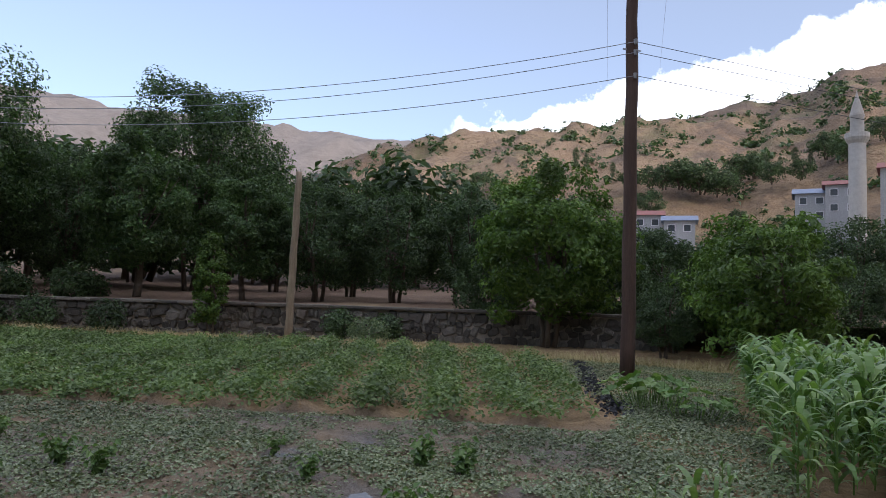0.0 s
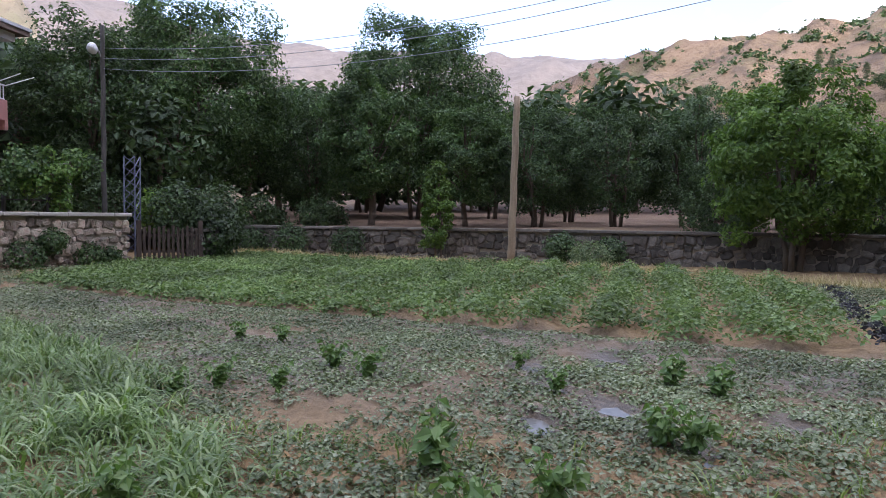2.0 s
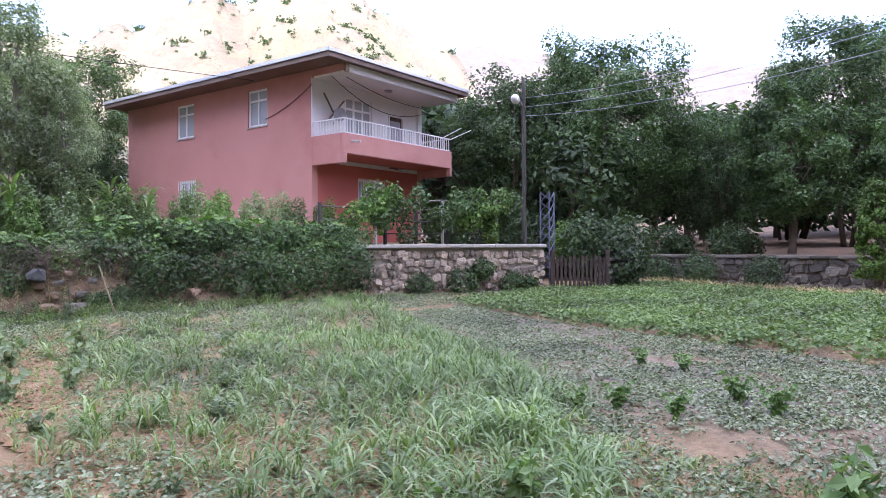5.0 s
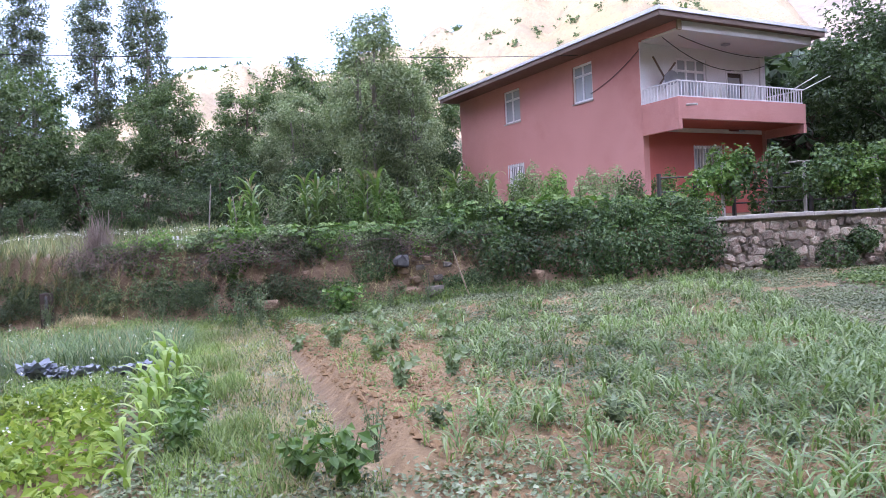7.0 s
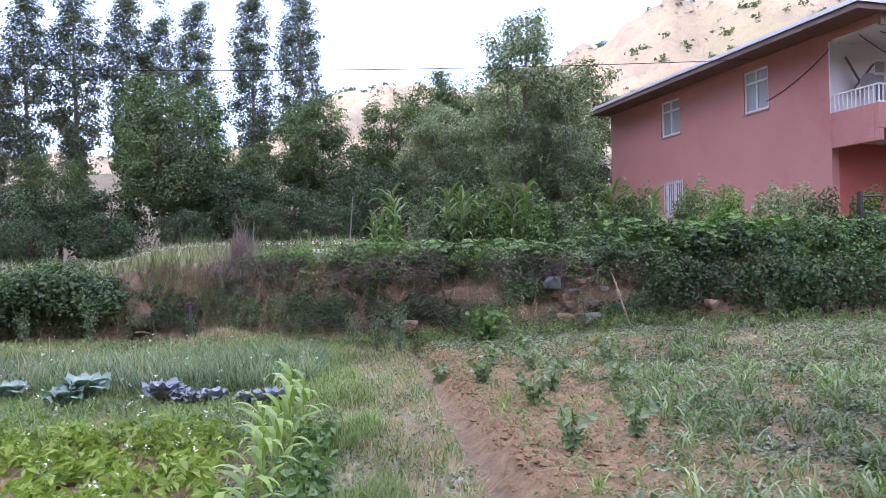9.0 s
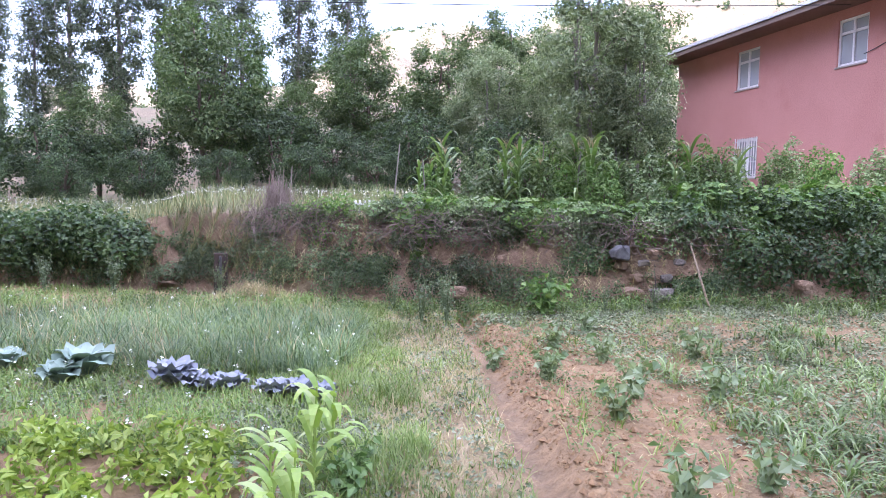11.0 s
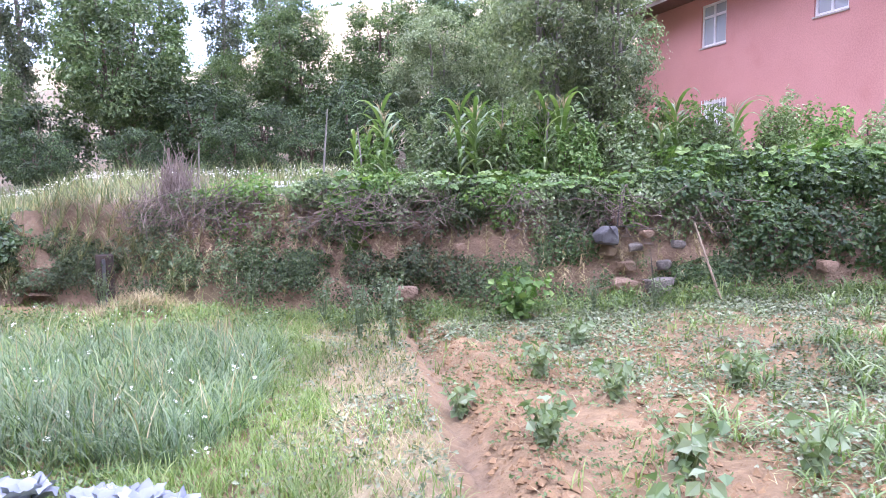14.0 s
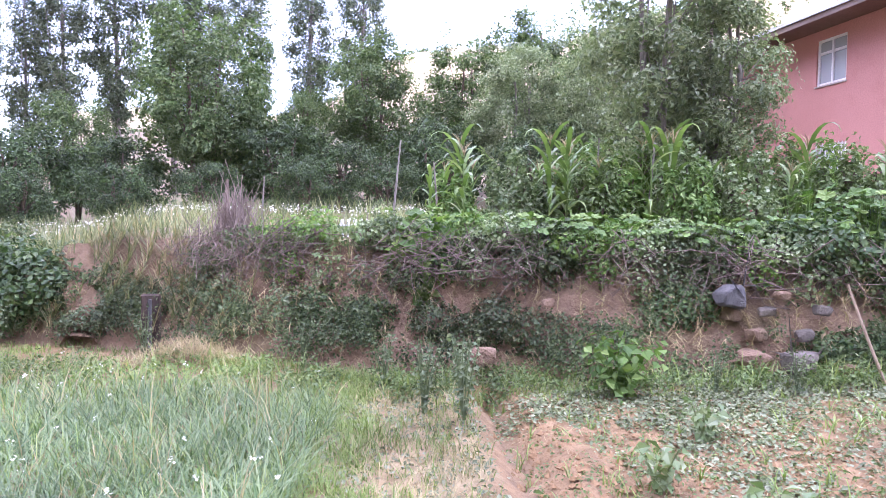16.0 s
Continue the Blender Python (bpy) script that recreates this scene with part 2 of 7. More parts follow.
CABLE = surface("black_cable", (0.025, 0.025, 0.03), (0.05, 0.05, 0.06), 4, 0.6, 60, 0.1)
STONE = surface("field_stone", (0.29, 0.245, 0.185), (0.53, 0.47, 0.385), 1.8, 0.9, 22, 0.8, 0.04, stain=(0.30, 0.17, 0.14), pieces=True)
DARKSTONE = surface("dark_field_stone", (0.08, 0.072, 0.062), (0.19, 0.168, 0.142), 1.8, 0.9, 22, 0.8, 0.04, pieces=True)
MORTAR = surface("rough_mortar", (0.28, 0.24, 0.19), (0.42, 0.37, 0.305), 2.0, 0.95, 30, 0.8, 0.03)
COPING = surface("concrete_coping", (0.34, 0.31, 0.28), (0.50, 0.47, 0.43), 1.5, 0.9, 30, 0.6, 0.02)
CONCRETE = surface("pale_concrete", (0.42, 0.40, 0.38), (0.58, 0.56, 0.53), 1.5, 0.9, 30, 0.5, 0.02)
BLUESTONE = surface("blue_grey_stone", (0.045, 0.045, 0.048), (0.125, 0.124, 0.125), 7, 0.85, 22, 0.7, 0.03)
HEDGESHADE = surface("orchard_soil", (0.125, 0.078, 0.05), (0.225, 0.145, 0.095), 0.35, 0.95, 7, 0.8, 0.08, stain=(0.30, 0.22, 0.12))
BANKSOIL = surface("bank_soil", (0.15, 0.10, 0.066), (0.31, 0.21, 0.14), 1.3, 0.95, 16, 0.9, 0.06, stain=(0.17, 0.15, 0.07))
TRACKSOIL = surface("trodden_track_soil", (0.12, 0.08, 0.048), (0.26, 0.175, 0.105), 3.0, 0.95, 26, 0.9, 0.05)
TERRACE = surface("terrace_soil", (0.13, 0.10, 0.06), (0.24, 0.19, 0.11), 0.6, 0.95, 12, 0.8, 0.05, stain=(0.10, 0.13, 0.05))
GLASS_M, gn, gl, gb = shader("window_glass")
gb.inputs["Base Color"].default_value, gb.inputs["Roughness"].default_value = (0.75, 0.8, 0.85, 1), 0.03
gb.inputs["Metallic"].default_value, gb.inputs["Transmission Weight"].default_value = 0.0, 0.55
# dimness behind the panes is put into these curtain and room colours
CURTAIN = surface("darkened_net_curtain", (0.30, 0.33, 0.38), (0.44, 0.47, 0.52), 4, 0.9, 40, 0.2, stretch=(8, 8, 0.4))
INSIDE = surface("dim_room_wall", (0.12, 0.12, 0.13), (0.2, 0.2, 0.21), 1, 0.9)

# hills: dry slopes with bare earth, erosion and a green bloom; the dark colour stands for rock outcrops and shaded
# folds
def hill_ground(name, bare, pale, rock_shade, bloom):
    m, n, l, b = shader(name)
    h1, h2, h3, h4 = noise_tex(n, l, 0.011, 9, 0.66), noise_tex(n, l, 0.07, 10, 0.72), noise_tex(n, l, 0.02, 9, 0.7), noise_tex(n, l, 0.45, 7, 0.72)
    c = ramp(n, l, h1, [(0.34, rock_shade), (0.48, bare), (0.68, pale)])
    c = mixc(n, l, ramp(n, l, h3, [(0.50, (0, 0, 0)), (0.64, (0.75, 0.75, 0.75))]), c, bloom)
    c = mixc(n, l, ramp(n, l, h2, [(0.50, (0, 0, 0)), (0.60, (0.8, 0.8, 0.8))]), c, rock_shade)
    c = mixc(n, l, ramp(n, l, h4, [(0.52, (0, 0, 0)), (0.62, (0.65, 0.65, 0.65))]), c, tuple(v * 0.72 for v in bare))
    l.new(c, b.inputs["Base Color"])
    b.inputs["Roughness"].default_value = 0.95
    bump(n, l, b, h2, 1.0, 7.0)
    return m


HILL = hill_ground("dry_hillside", (0.29, 0.195, 0.125), (0.41, 0.295, 0.185), (0.155, 0.115, 0.09), (0.175, 0.175, 0.075))
# north slope: the glare and haze on it put in as paler colour
GLAREHILL = hill_ground("glare_pale_hillside", (0.39, 0.33, 0.225), (0.51, 0.44, 0.315), (0.30, 0.255, 0.19), (0.31, 0.30, 0.175))
# greyed down to stand in for the haze of distance
FARHILL = surface("far_mountain", (0.145, 0.13, 0.125), (0.215, 0.188, 0.172), 0.006, 0.95, 0.05, 0.5, 6.0)

# field soil: dry crust, damp furrows plus painted ditch-edge shade (attribute wet) and trodden straw (attribute straw)
SOIL, sn, sl, sb = shader("field_soil")
s1, s2, s3 = noise_tex(sn, sl, 0.7, 7, 0.65), noise_tex(sn, sl, 9.0, 8, 0.7), noise_tex(sn, sl, 45.0, 4, 0.7)
sc = ramp(sn, sl, s1, [(0.3, (0.125, 0.078, 0.036)), (0.5, (0.225, 0.142, 0.066)), (0.7, (0.33, 0.225, 0.115))])
sc = mixc(sn, sl, 0.55, sc, ramp(sn, sl, s2, [(0.3, (0.095, 0.056, 0.026)), (0.7, (0.41, 0.285, 0.15))]))
wet_shade_at, straw_at = sn.new("ShaderNodeAttribute"), sn.new("ShaderNodeAttribute")
wet_shade_at.attribute_name, straw_at.attribute_name = "wet", "straw"
sc = mixc(sn, sl, straw_at.outputs["Fac"], sc, ramp(sn, sl, s2, [(0.3, (0.26, 0.22, 0.11)), (0.7, (0.50, 0.42, 0.26))]))
sc = mixc(sn, sl, wet_shade_at.outputs["Fac"], sc, ramp(sn, sl, s2, [(0.3, (0.07, 0.05, 0.034)), (0.7, (0.16, 0.12, 0.082))]))
sl.new(sc, sb.inputs["Base Color"])
sl.new(ramp(sn, sl, wet_shade_at.outputs["Fac"], [(0, (0.95, 0.95, 0.95)), (1, (0.38, 0.38, 0.38))]), sb.inputs["Roughness"])
bump(sn, sl, sb, s2, 1.0, 0.06)
CLOD = surface("earth_clod", (0.18, 0.108, 0.052), (0.34, 0.225, 0.115), 2.0, 0.95, 40, 0.5, 0.01)
WATER, _, _, wb = shader("muddy_water")
wb.inputs["Base Color"].default_value, wb.inputs["Roughness"].default_value = (0.15, 0.14, 0.13, 1), 0.18
wb.inputs["IOR"].default_value = 1.33

# ---- building tools ----
rng = np.random.default_rng(7)


def mesh_of(name, verts, faces, mat, smooth=False):
    me = bpy.data.meshes.new(name)
    me.from_pydata([tuple(v) for v in verts] if not isinstance(verts, np.ndarray) else verts.tolist(), [],
                   faces if not isinstance(faces, np.ndarray) else faces.tolist())
    me.materials.append(mat)
    if smooth:
        me.polygons.foreach_set("use_smooth", [True] * len(me.polygons))
    me.update()
    return me


def thing(name, label, category, group="", kind="", at=None):
    """An empty at the base of a thing."""
    ob = tagged(new(name), label, category, group, kind)
    if at:
        ob.location = at
    return ob


def attach(name, me, parent=None, label="", m=None):
    ob = new(name, me)
    if parent is not None:
        ob.parent = parent
        ob.matrix_parent_inverse = Matrix.Translation(parent.location).inverted() if parent.parent is None else Matrix()
    if m is not None:
        ob.matrix_basis = m
    if label:
        tagged(ob, label)
    return ob


class Build:
    """Collects vertices and faces of one mesh."""

    def __init__(self):
        self.v, self.f, self.n = [], [], 0

    def add(self, verts, faces):
        verts = np.asarray(verts, float)
        self.v.append(verts)
        self.f += [[i + self.n for i in f] for f in faces]
        self.n += len(verts)
        return self

    def box(self, x0, x1, y0, y1, z0, z1, bevel=0.0, m=None):
        bm = bmesh.new()
        bmesh.ops.create_cube(bm, size=1)
        for v in bm.verts:
            v.co = Vector(((x0 + x1) / 2 + v.co.x * (x1 - x0), (y0 + y1) / 2 + v.co.y * (y1 - y0), (z0 + z1) / 2 + v.co.z * (z1 - z0)))
        if bevel:
            bmesh.ops.bevel(bm, geom=bm.edges[:], offset=bevel, segments=1, affect="EDGES")
        if m is not None:
            bm.transform(m)
        bm.verts.index_update()
        self.add([v.co[:] for v in bm.verts], [[v.index for v in f.verts] for f in bm.faces])
        bm.free()
        return self

    def tube(self, pts, radii, sides=6, cap=True):
        pts = [Vector(p) for p in pts]
        vs, fs = [], []
        for i, p in enumerate(pts):
            d = (pts[min(i + 1, len(pts) - 1)] - pts[max(i - 1, 0)]).normalized()
            a = d.cross(Vector((0, 0, 1)) if abs(d.z) < 0.9 else Vector((1, 0, 0))).normalized()
            b = d.cross(a)
            r = radii[i] if hasattr(radii, "__len__") else radii
            for k in range(sides):
                t = 2 * math.pi * k / sides
                vs.append((p + (a * math.cos(t) + b * math.sin(t)) * r)[:])
        for i in range(len(pts) - 1):
            for k in range(sides):
                k2 = (k + 1) % sides
                fs.append([i * sides + k, i * sides + k2, (i + 1) * sides + k2, (i + 1) * sides + k])
        if cap:
            fs.append(list(range(sides))[::-1])
            fs.append([(len(pts) - 1) * sides + k for k in range(sides)])
        return self.add(vs, fs)

    def raw(self, verts, faces):
        """numpy arrays of vertices and equal-sized faces"""
        self.v.append(verts)
        self.f += (faces + self.n).tolist()
        self.n += len(verts)
        return self

    def mesh(self, name, mat, smooth=False):
        return mesh_of(name, np.concatenate(self.v) if self.v else np.zeros((0, 3)), self.f, mat, smooth)


def unit(a):
    return a / np.maximum(np.linalg.norm(a, axis=1, keepdims=True), 1e-9)


def leaves(P, out_dir, size, aspect=0.6, droop=0.0, jitter=0.9, fold=0.18, r=None):
    """Small folded leaves at the points P, that face roughly along out_dir. Four corners, two triangles each."""
    r = r or rng
    n = len(P)
    nrm = unit(np.asarray(out_dir) + r.normal(0, jitter, (n, 3)))
    along = unit(np.cross(nrm, r.normal(0, 1, (n, 3))))
    along[:, 2] -= droop
    along = unit(along)
    side = unit(np.cross(nrm, along))
    s = (np.asarray(size) * r.uniform(0.65, 1.3, n))[:, None] if np.ndim(size) == 0 else (size * r.uniform(0.7, 1.25, n))[:, None]
    base, tip = P - along * s * 0.5, P + along * s * 0.5
    up = np.cross(along, side) * s * fold
    mid = P - along * s * 0.05
    v = np.stack([base, mid + side * s * aspect * 0.5 + up, tip, mid - side * s * aspect * 0.5 + up], 1).reshape(-1, 3)
    k = np.arange(n)[:, None] * 4
    f = np.concatenate([k + [0, 1, 2], k + [0, 2, 3]], 1).reshape(-1, 3)
    return v, f


def blades(P, heading, lean, length, width, segs=4, curl=1.2, r=None):
    """Long arching blades (grass, maize, sorghum): strips that rise, bend over and taper."""
    r = r or rng
    n = len(P)
    hx = np.stack([np.cos(heading), np.sin(heading), np.zeros(n)], 1)
    sx = np.stack([-np.sin(heading), np.cos(heading), np.zeros(n)], 1)
    pts, pos = [], np.array(P, float)
    ang = np.array(lean, float)
    for i in range(segs + 1):
        t = i / segs
        w = (width * (1 - t ** 2.2) * (0.55 + 1.2 * t * (1 - t) * 1.6))[:, None] * 0.5
        if i == segs:
            w = w * 0 + 0.001
        pts += [pos - sx * w, pos + sx * w]
        step = (length / segs)[:, None]
        pos = pos + step * (hx * np.sin(ang)[:, None] + np.array([0, 0, 1.0]) * np.cos(ang)[:, None])
        ang = ang + curl / segs * (0.5 + t)
    k2 = 2 * (segs + 1)
    v = np.stack(pts, 1).reshape(-1, 3)
    k = np.arange(n)[:, None] * k2
    f = np.concatenate([k + [2 * i, 2 * i + 1, 2 * i + 3, 2 * i + 2] for i in range(segs)], 0)
    return v, f


def inside(P, poly):
    """Which of the points lie in the polygon."""
    res = np.zeros(len(P), bool)
    j = len(poly) - 1
    for i in range(len(poly)):
        (xi, yi), (xj, yj) = poly[i], poly[j]
        hit = ((yi > P[:, 1]) != (yj > P[:, 1])) & (P[:, 0] < (xj - xi) * (P[:, 1] - yi) / (yj - yi + 1e-12) + xi)
        res ^= hit
        j = i
    return res


def scatter(poly, n, r=None):
    r = r or rng
    a = np.array(poly)
    P = r.uniform(a.min(0), a.max(0), (int(n * 3), 2))
    return P[inside(P, poly)][:n]


def wave(x, y, s, seed=0.0):
    """Cheap smooth pseudo-noise in -1..1 for arrays."""
    return (np.sin(x * s + seed) * np.cos(y * s * 1.13 + seed * 1.7) + 0.6 * np.sin(x * s * 2.1 - y * s * 1.7 + seed * 2.3)
            + 0.4 * np.cos(y * s * 3.3 + x * s * 2.9 + seed)) / 2.0

# ---- the land ----
FOOT = [(-34, 30), (-16, 24.0), (-9, 20.6), (-4, 18.7), (-0.4, 17.3), (2.4, 15.6), (4.8, 14.5), (7.2, 13.7), (10.5, 13.0), (14.0, 12.3), (18.2, 10.2)]
FARWALL = [(25.4, 10.2), (23.6, 1.0), (22.2, -4.0), (19.5, -11.0), (14.0, -20.0)]
ROW_DIR = np.array([0.975, -0.222])
ROW_N = np.array([0.222, 0.975])
BEAN_BED = [(13.3, 9.8), (11.9, 7.0), (9.8, 1.6), (8.5, -1.6), (7.9, -3.3), (15.2, -5.6), (18.0, -3.6), (20.6, 1.5), (23.0, 8.6), (18.0, 10.0)]


def lift(x, y):
    """Height of the field: level, then rising a little to the foot of the bank in the east and falling to the gully in the west."""
    t = np.clip((y - 6.0 + 0.25 * np.maximum(x - 8, 0)) / 9.0, 0, 1)
    t = t * t * (3 - 2 * t)
    east = np.clip((x - 3.5) / 3.5, 0, 1)
    return 0.13 * t * east - 0.13 * t * (1 - east)


PUDDLES = [(5.57, -0.31, 0.21), (5.16, 0.27, 0.14), (7.03, 0.25, 0.17), (6.3, 0.1, 0.12), (4.5, -0.76, 0.17), (5.25, -1.5, 0.14), (7.4, -0.6, 0.15)]
DITCH = [(3.5, 14.2), (3.25, 12.4), (2.75, 10.0), (2.25, 7.5), (1.9, 5.6)]
FURROW = [(13.0, 9.4), (11.75, 7.0), (9.65, 1.6), (8.35, -1.7), (7.6, -3.6)]


def near_line(x, y, line):
    d = np.full(x.shape, 1e9)
    for (ax, ay), (bx, by) in zip(line, line[1:]):
        ux, uy = bx - ax, by - ay
        t = np.clip(((x - ax) * ux + (y - ay) * uy) / (ux * ux + uy * uy), 0, 1)
        d = np.minimum(d, np.hypot(x - ax - t * ux, y - ay - t * uy))
    return d


def field_z(x, y):
    """The field's surface with ridges, furrows, ditch and clods."""
    x, y = np.asarray(x, float), np.asarray(y, float)
    z = lift(x, y)
    P = np.stack([x.ravel(), y.ravel()], 1)
    bed = inside(P, BEAN_BED).reshape(x.shape)
    across = x * ROW_N[0] + y * ROW_N[1]
    z = z + bed * 0.07 * np.sin(across * 2 * math.pi / 0.95) * np.clip(1.2 - 0.12 * np.maximum(y, 0), 0.2, 1)
    d = near_line(x, y, DITCH)
    z = z - 0.13 * np.exp(-(d / 0.13) ** 2) + 0.07 * np.exp(-((d - 0.33) / 0.15) ** 2) * (x > 2)
    d2 = near_line(x, y, FURROW)
    z = z - 0.07 * np.exp(-(d2 / 0.16) ** 2) + 0.035 * np.exp(-((d2 - 0.4) / 0.2) ** 2)
    for px, py, pr in PUDDLES:
        z = z - 0.035 * np.exp(-(np.hypot((x - px) / 1.6, y - py) / pr) ** 2)
    z = z + 0.022 * wave(x, y, 2.3, 0.4) + 0.018 * wave(x, y, 6.7, 1.9) + 0.012 * wave(x, y, 17.0, 3.1)
    return z


def make_field():
    xs, ys = np.arange(-8, 27.01, 0.13), np.arange(-14, 21.01, 0.13)
    X, Y = np.meshgrid(xs, ys)
    Z = field_z(X, Y) + 0.012 * rng.normal(0, 1, X.shape)
    nx, ny = len(xs), len(ys)
    i, j = np.meshgrid(np.arange(nx - 1), np.arange(ny - 1))
    a = (j * nx + i).ravel()
    F = np.stack([a, a + 1, a + nx + 1, a + nx], 1)
    me = mesh_of("floor", np.stack([X.ravel(), Y.ravel(), Z.ravel()], 1), F, SOIL, True)
    d, d2 = near_line(X, Y, DITCH), near_line(X, Y, FURROW)
    mat_zone = inside(np.stack([X.ravel(), Y.ravel()], 1), MAT_BED).reshape(X.shape)
    # the ditch term paints its edge shadow dark; the other terms are damp soil
    wet = 0.35 * np.exp(-(d / 0.08) ** 2) + 0.75 * np.exp(-(d2 / 0.25) ** 2) + mat_zone * np.clip(0.62 + 0.45 * wave(X, Y, 0.9, 2.0), 0, 0.92) * np.clip((X - 4.3) / 2.2, 0.08, 1)
    for px, py, pr in PUDDLES:
        wet = wet + np.exp(-(np.hypot((X - px) / 1.6, Y - py) / (pr * 1.5)) ** 2)
    strip = inside(np.stack([X.ravel(), Y.ravel()], 1), PATH_STRIP).reshape(X.shape) * np.clip(0.45 + 0.45 * wave(X, Y, 2.6, 1.1), 0, 0.8)
    strip = np.maximum(strip, np.exp(-(near_line(X, Y, DRY_EDGE) / 0.5) ** 2))
    for nm, arr in (("wet", wet), ("straw", strip)):
        at = me.attributes.new(nm, "FLOAT", "POINT")
        at.data.foreach_set("value", np.clip(arr, 0, 1).ravel().astype(np.float32))
    return tagged(new("field_ground", me), "dry reddish garden soil with furrows and damp patches", "field", kind="structure")


MAT_BED = [(13.0, 9.0), (11.6, 6.9), (9.5, 1.6), (8.2, -1.7), (7.4, -3.5), (5.2, -2.6), (4.2, 0.2), (4.3, 2.2), (6.4, 3.6), (8.3, 6.3), (10.6, 9.6)]
PATH_STRIP = [(3.0, 15.2), (2.2, 15.3), (1.75, 12.0), (1.25, 9.2), (0.9, 5.0), (0.0, 0.0), (1.2, 0.0), (1.8, 5.0), (2.2, 8.0), (2.75, 11.0), (3.2, 13.6)]
DRY_EDGE = [(23.6, 9.4), (21.3, 2.0), (19.2, -3.0), (15.8, -6.9), (12.0, -11.5)]
make_field()


def outer_ground():
    """The ground beyond the field, one sheet out to the horizon."""
    b = Build()
    rings = [18, 24, 30, 40, 60, 100, 180, 350, 800, 2000, 4500]
    n = 72
    vs = [(8, 2, -0.25)]
    for r in rings:
        for k in range(n):
            a = 2 * math.pi * k / n
            vs.append((8 + r * math.cos(a), 2 + r * math.sin(a), -0.25 + 0.05 * math.sin(k * 1.7 + r)))
    fs = [[0, 1 + k, 1 + (k + 1) % n] for k in range(n)]
    for i in range(len(rings) - 1):
        for k in range(n):
            k2 = (k + 1) % n
            fs.append([1 + i * n + k, 1 + (i + 1) * n + k, 1 + (i + 1) * n + k2, 1 + i * n + k2])
    b.add(vs, fs)
    tagged(new("ground", b.mesh("ground", TERRACE, True)), "dry earth valley ground reaching to the hills", "ground", kind="structure")


outer_ground()


def along(line, step):
    """Points at even steps along a polyline, with their left-hand normals."""
    res = []
    for (ax, ay), (bx, by) in zip(line, line[1:]):
        L = math.hypot(bx - ax, by - ay)
        k = max(1, round(L / step))
        for i in range(k):
            t = i / k
            res.append((ax + (bx - ax) * t, ay + (by - ay) * t))
    res.append(line[-1])
    P = np.array(res)
    T = np.gradient(P, axis=0)
    for _ in range(6):
        T[1:-1] = (T[:-2] + 2 * T[1:-1] + T[2:]) / 4
    T = unit(T)
    return P, np.stack([-T[:, 1], T[:, 0]], 1)


def terrace_z(d, x):
    """Height of the upper terrace d metres behind the foot of the bank."""
    d = np.asarray(d, float)
    top = 1.32 + 0.0 * d
    face = np.clip(d / 0.85, 0, 1) ** 0.8
    rise = 0.035 * np.maximum(d - 0.9, 0) + 0.10 * np.maximum(d - 14, 0) + 0.12 * np.maximum(d - 30, 0)
    low = np.clip((np.asarray(x) + 0.9) / -1.6, 0, 1)
    return (top - 0.45 * low) * face + rise


def make_terrace():
    P, N = along(FOOT, 0.22)
    ds = np.concatenate([np.linspace(-0.35, 1.3, 14), np.linspace(1.6, 6, 12), np.linspace(7, 60, 22)])
    X = P[:, 0:1] + N[:, 0:1] * ds[None]
    Y = P[:, 1:2] + N[:, 1:2] * ds[None]
    rough = np.clip(1 - np.abs(ds - 0.5) / 1.2, 0, 1)[None]
    Z = terrace_z(np.broadcast_to(np.maximum(ds, 0)[None], X.shape), X)
    Z = Z + np.where(ds[None] < 0, -0.12, 0) + lift(X, np.minimum(Y, 16)) * (ds[None] < 0.3)
    bulge = (0.16 * wave(P[:, 0:1] * 1.0, Z * 2.2, 1.5, 0.3) + 0.09 * wave(P[:, 0:1], Z, 5.0, 1.0)) * rough
    X, Y = X + N[:, 0:1] * bulge, Y + N[:, 1:2] * bulge
    Z = Z + 0.05 * wave(X, Y, 1.7, 0.7) * (ds[None] > 1.0)
    n, k = X.shape
    i, j = np.meshgrid(np.arange(k - 1), np.arange(n - 1))
    a = (j * k + i).ravel()
    F = np.stack([a, a + k, a + k + 1, a + 1], 1)
    cx = np.broadcast_to(ds[None, :-1], (n - 1, k - 1)).ravel()
    me = mesh_of("bank", np.stack([X.ravel(), Y.ravel(), Z.ravel()], 1), F, BANKSOIL, True)
    me.materials.append(TERRACE)
    me.polygons.foreach_set("material_index", (cx > 1.1).astype(np.int32))
    tagged(new("bank_ground", me), "eroded reddish earth bank under a planted terrace", "earth bank", kind="structure")


make_terrace()
FP, FN = along(FOOT, 0.25)


def on_bank(x, d):
    """The point d metres behind the bank's foot at the place where the foot passes x, with its height."""
    i = int(np.argmin(np.abs(FP[:, 0] - x)))
    return float(FP[i, 0] + FN[i, 0] * d), float(FP[i, 1] + FN[i, 1] * d), float(terrace_z(max(d, 0), FP[i, 0] + FN[i, 0] * d) + 0.12 * (d < 0.3))


TRACK = [(-1.05, -0.25), (-1.18, 0.05), (-1.42, 0.35), (-1.50, 0.6), (-1.75, 0.85), (-2.2, 1.1)]


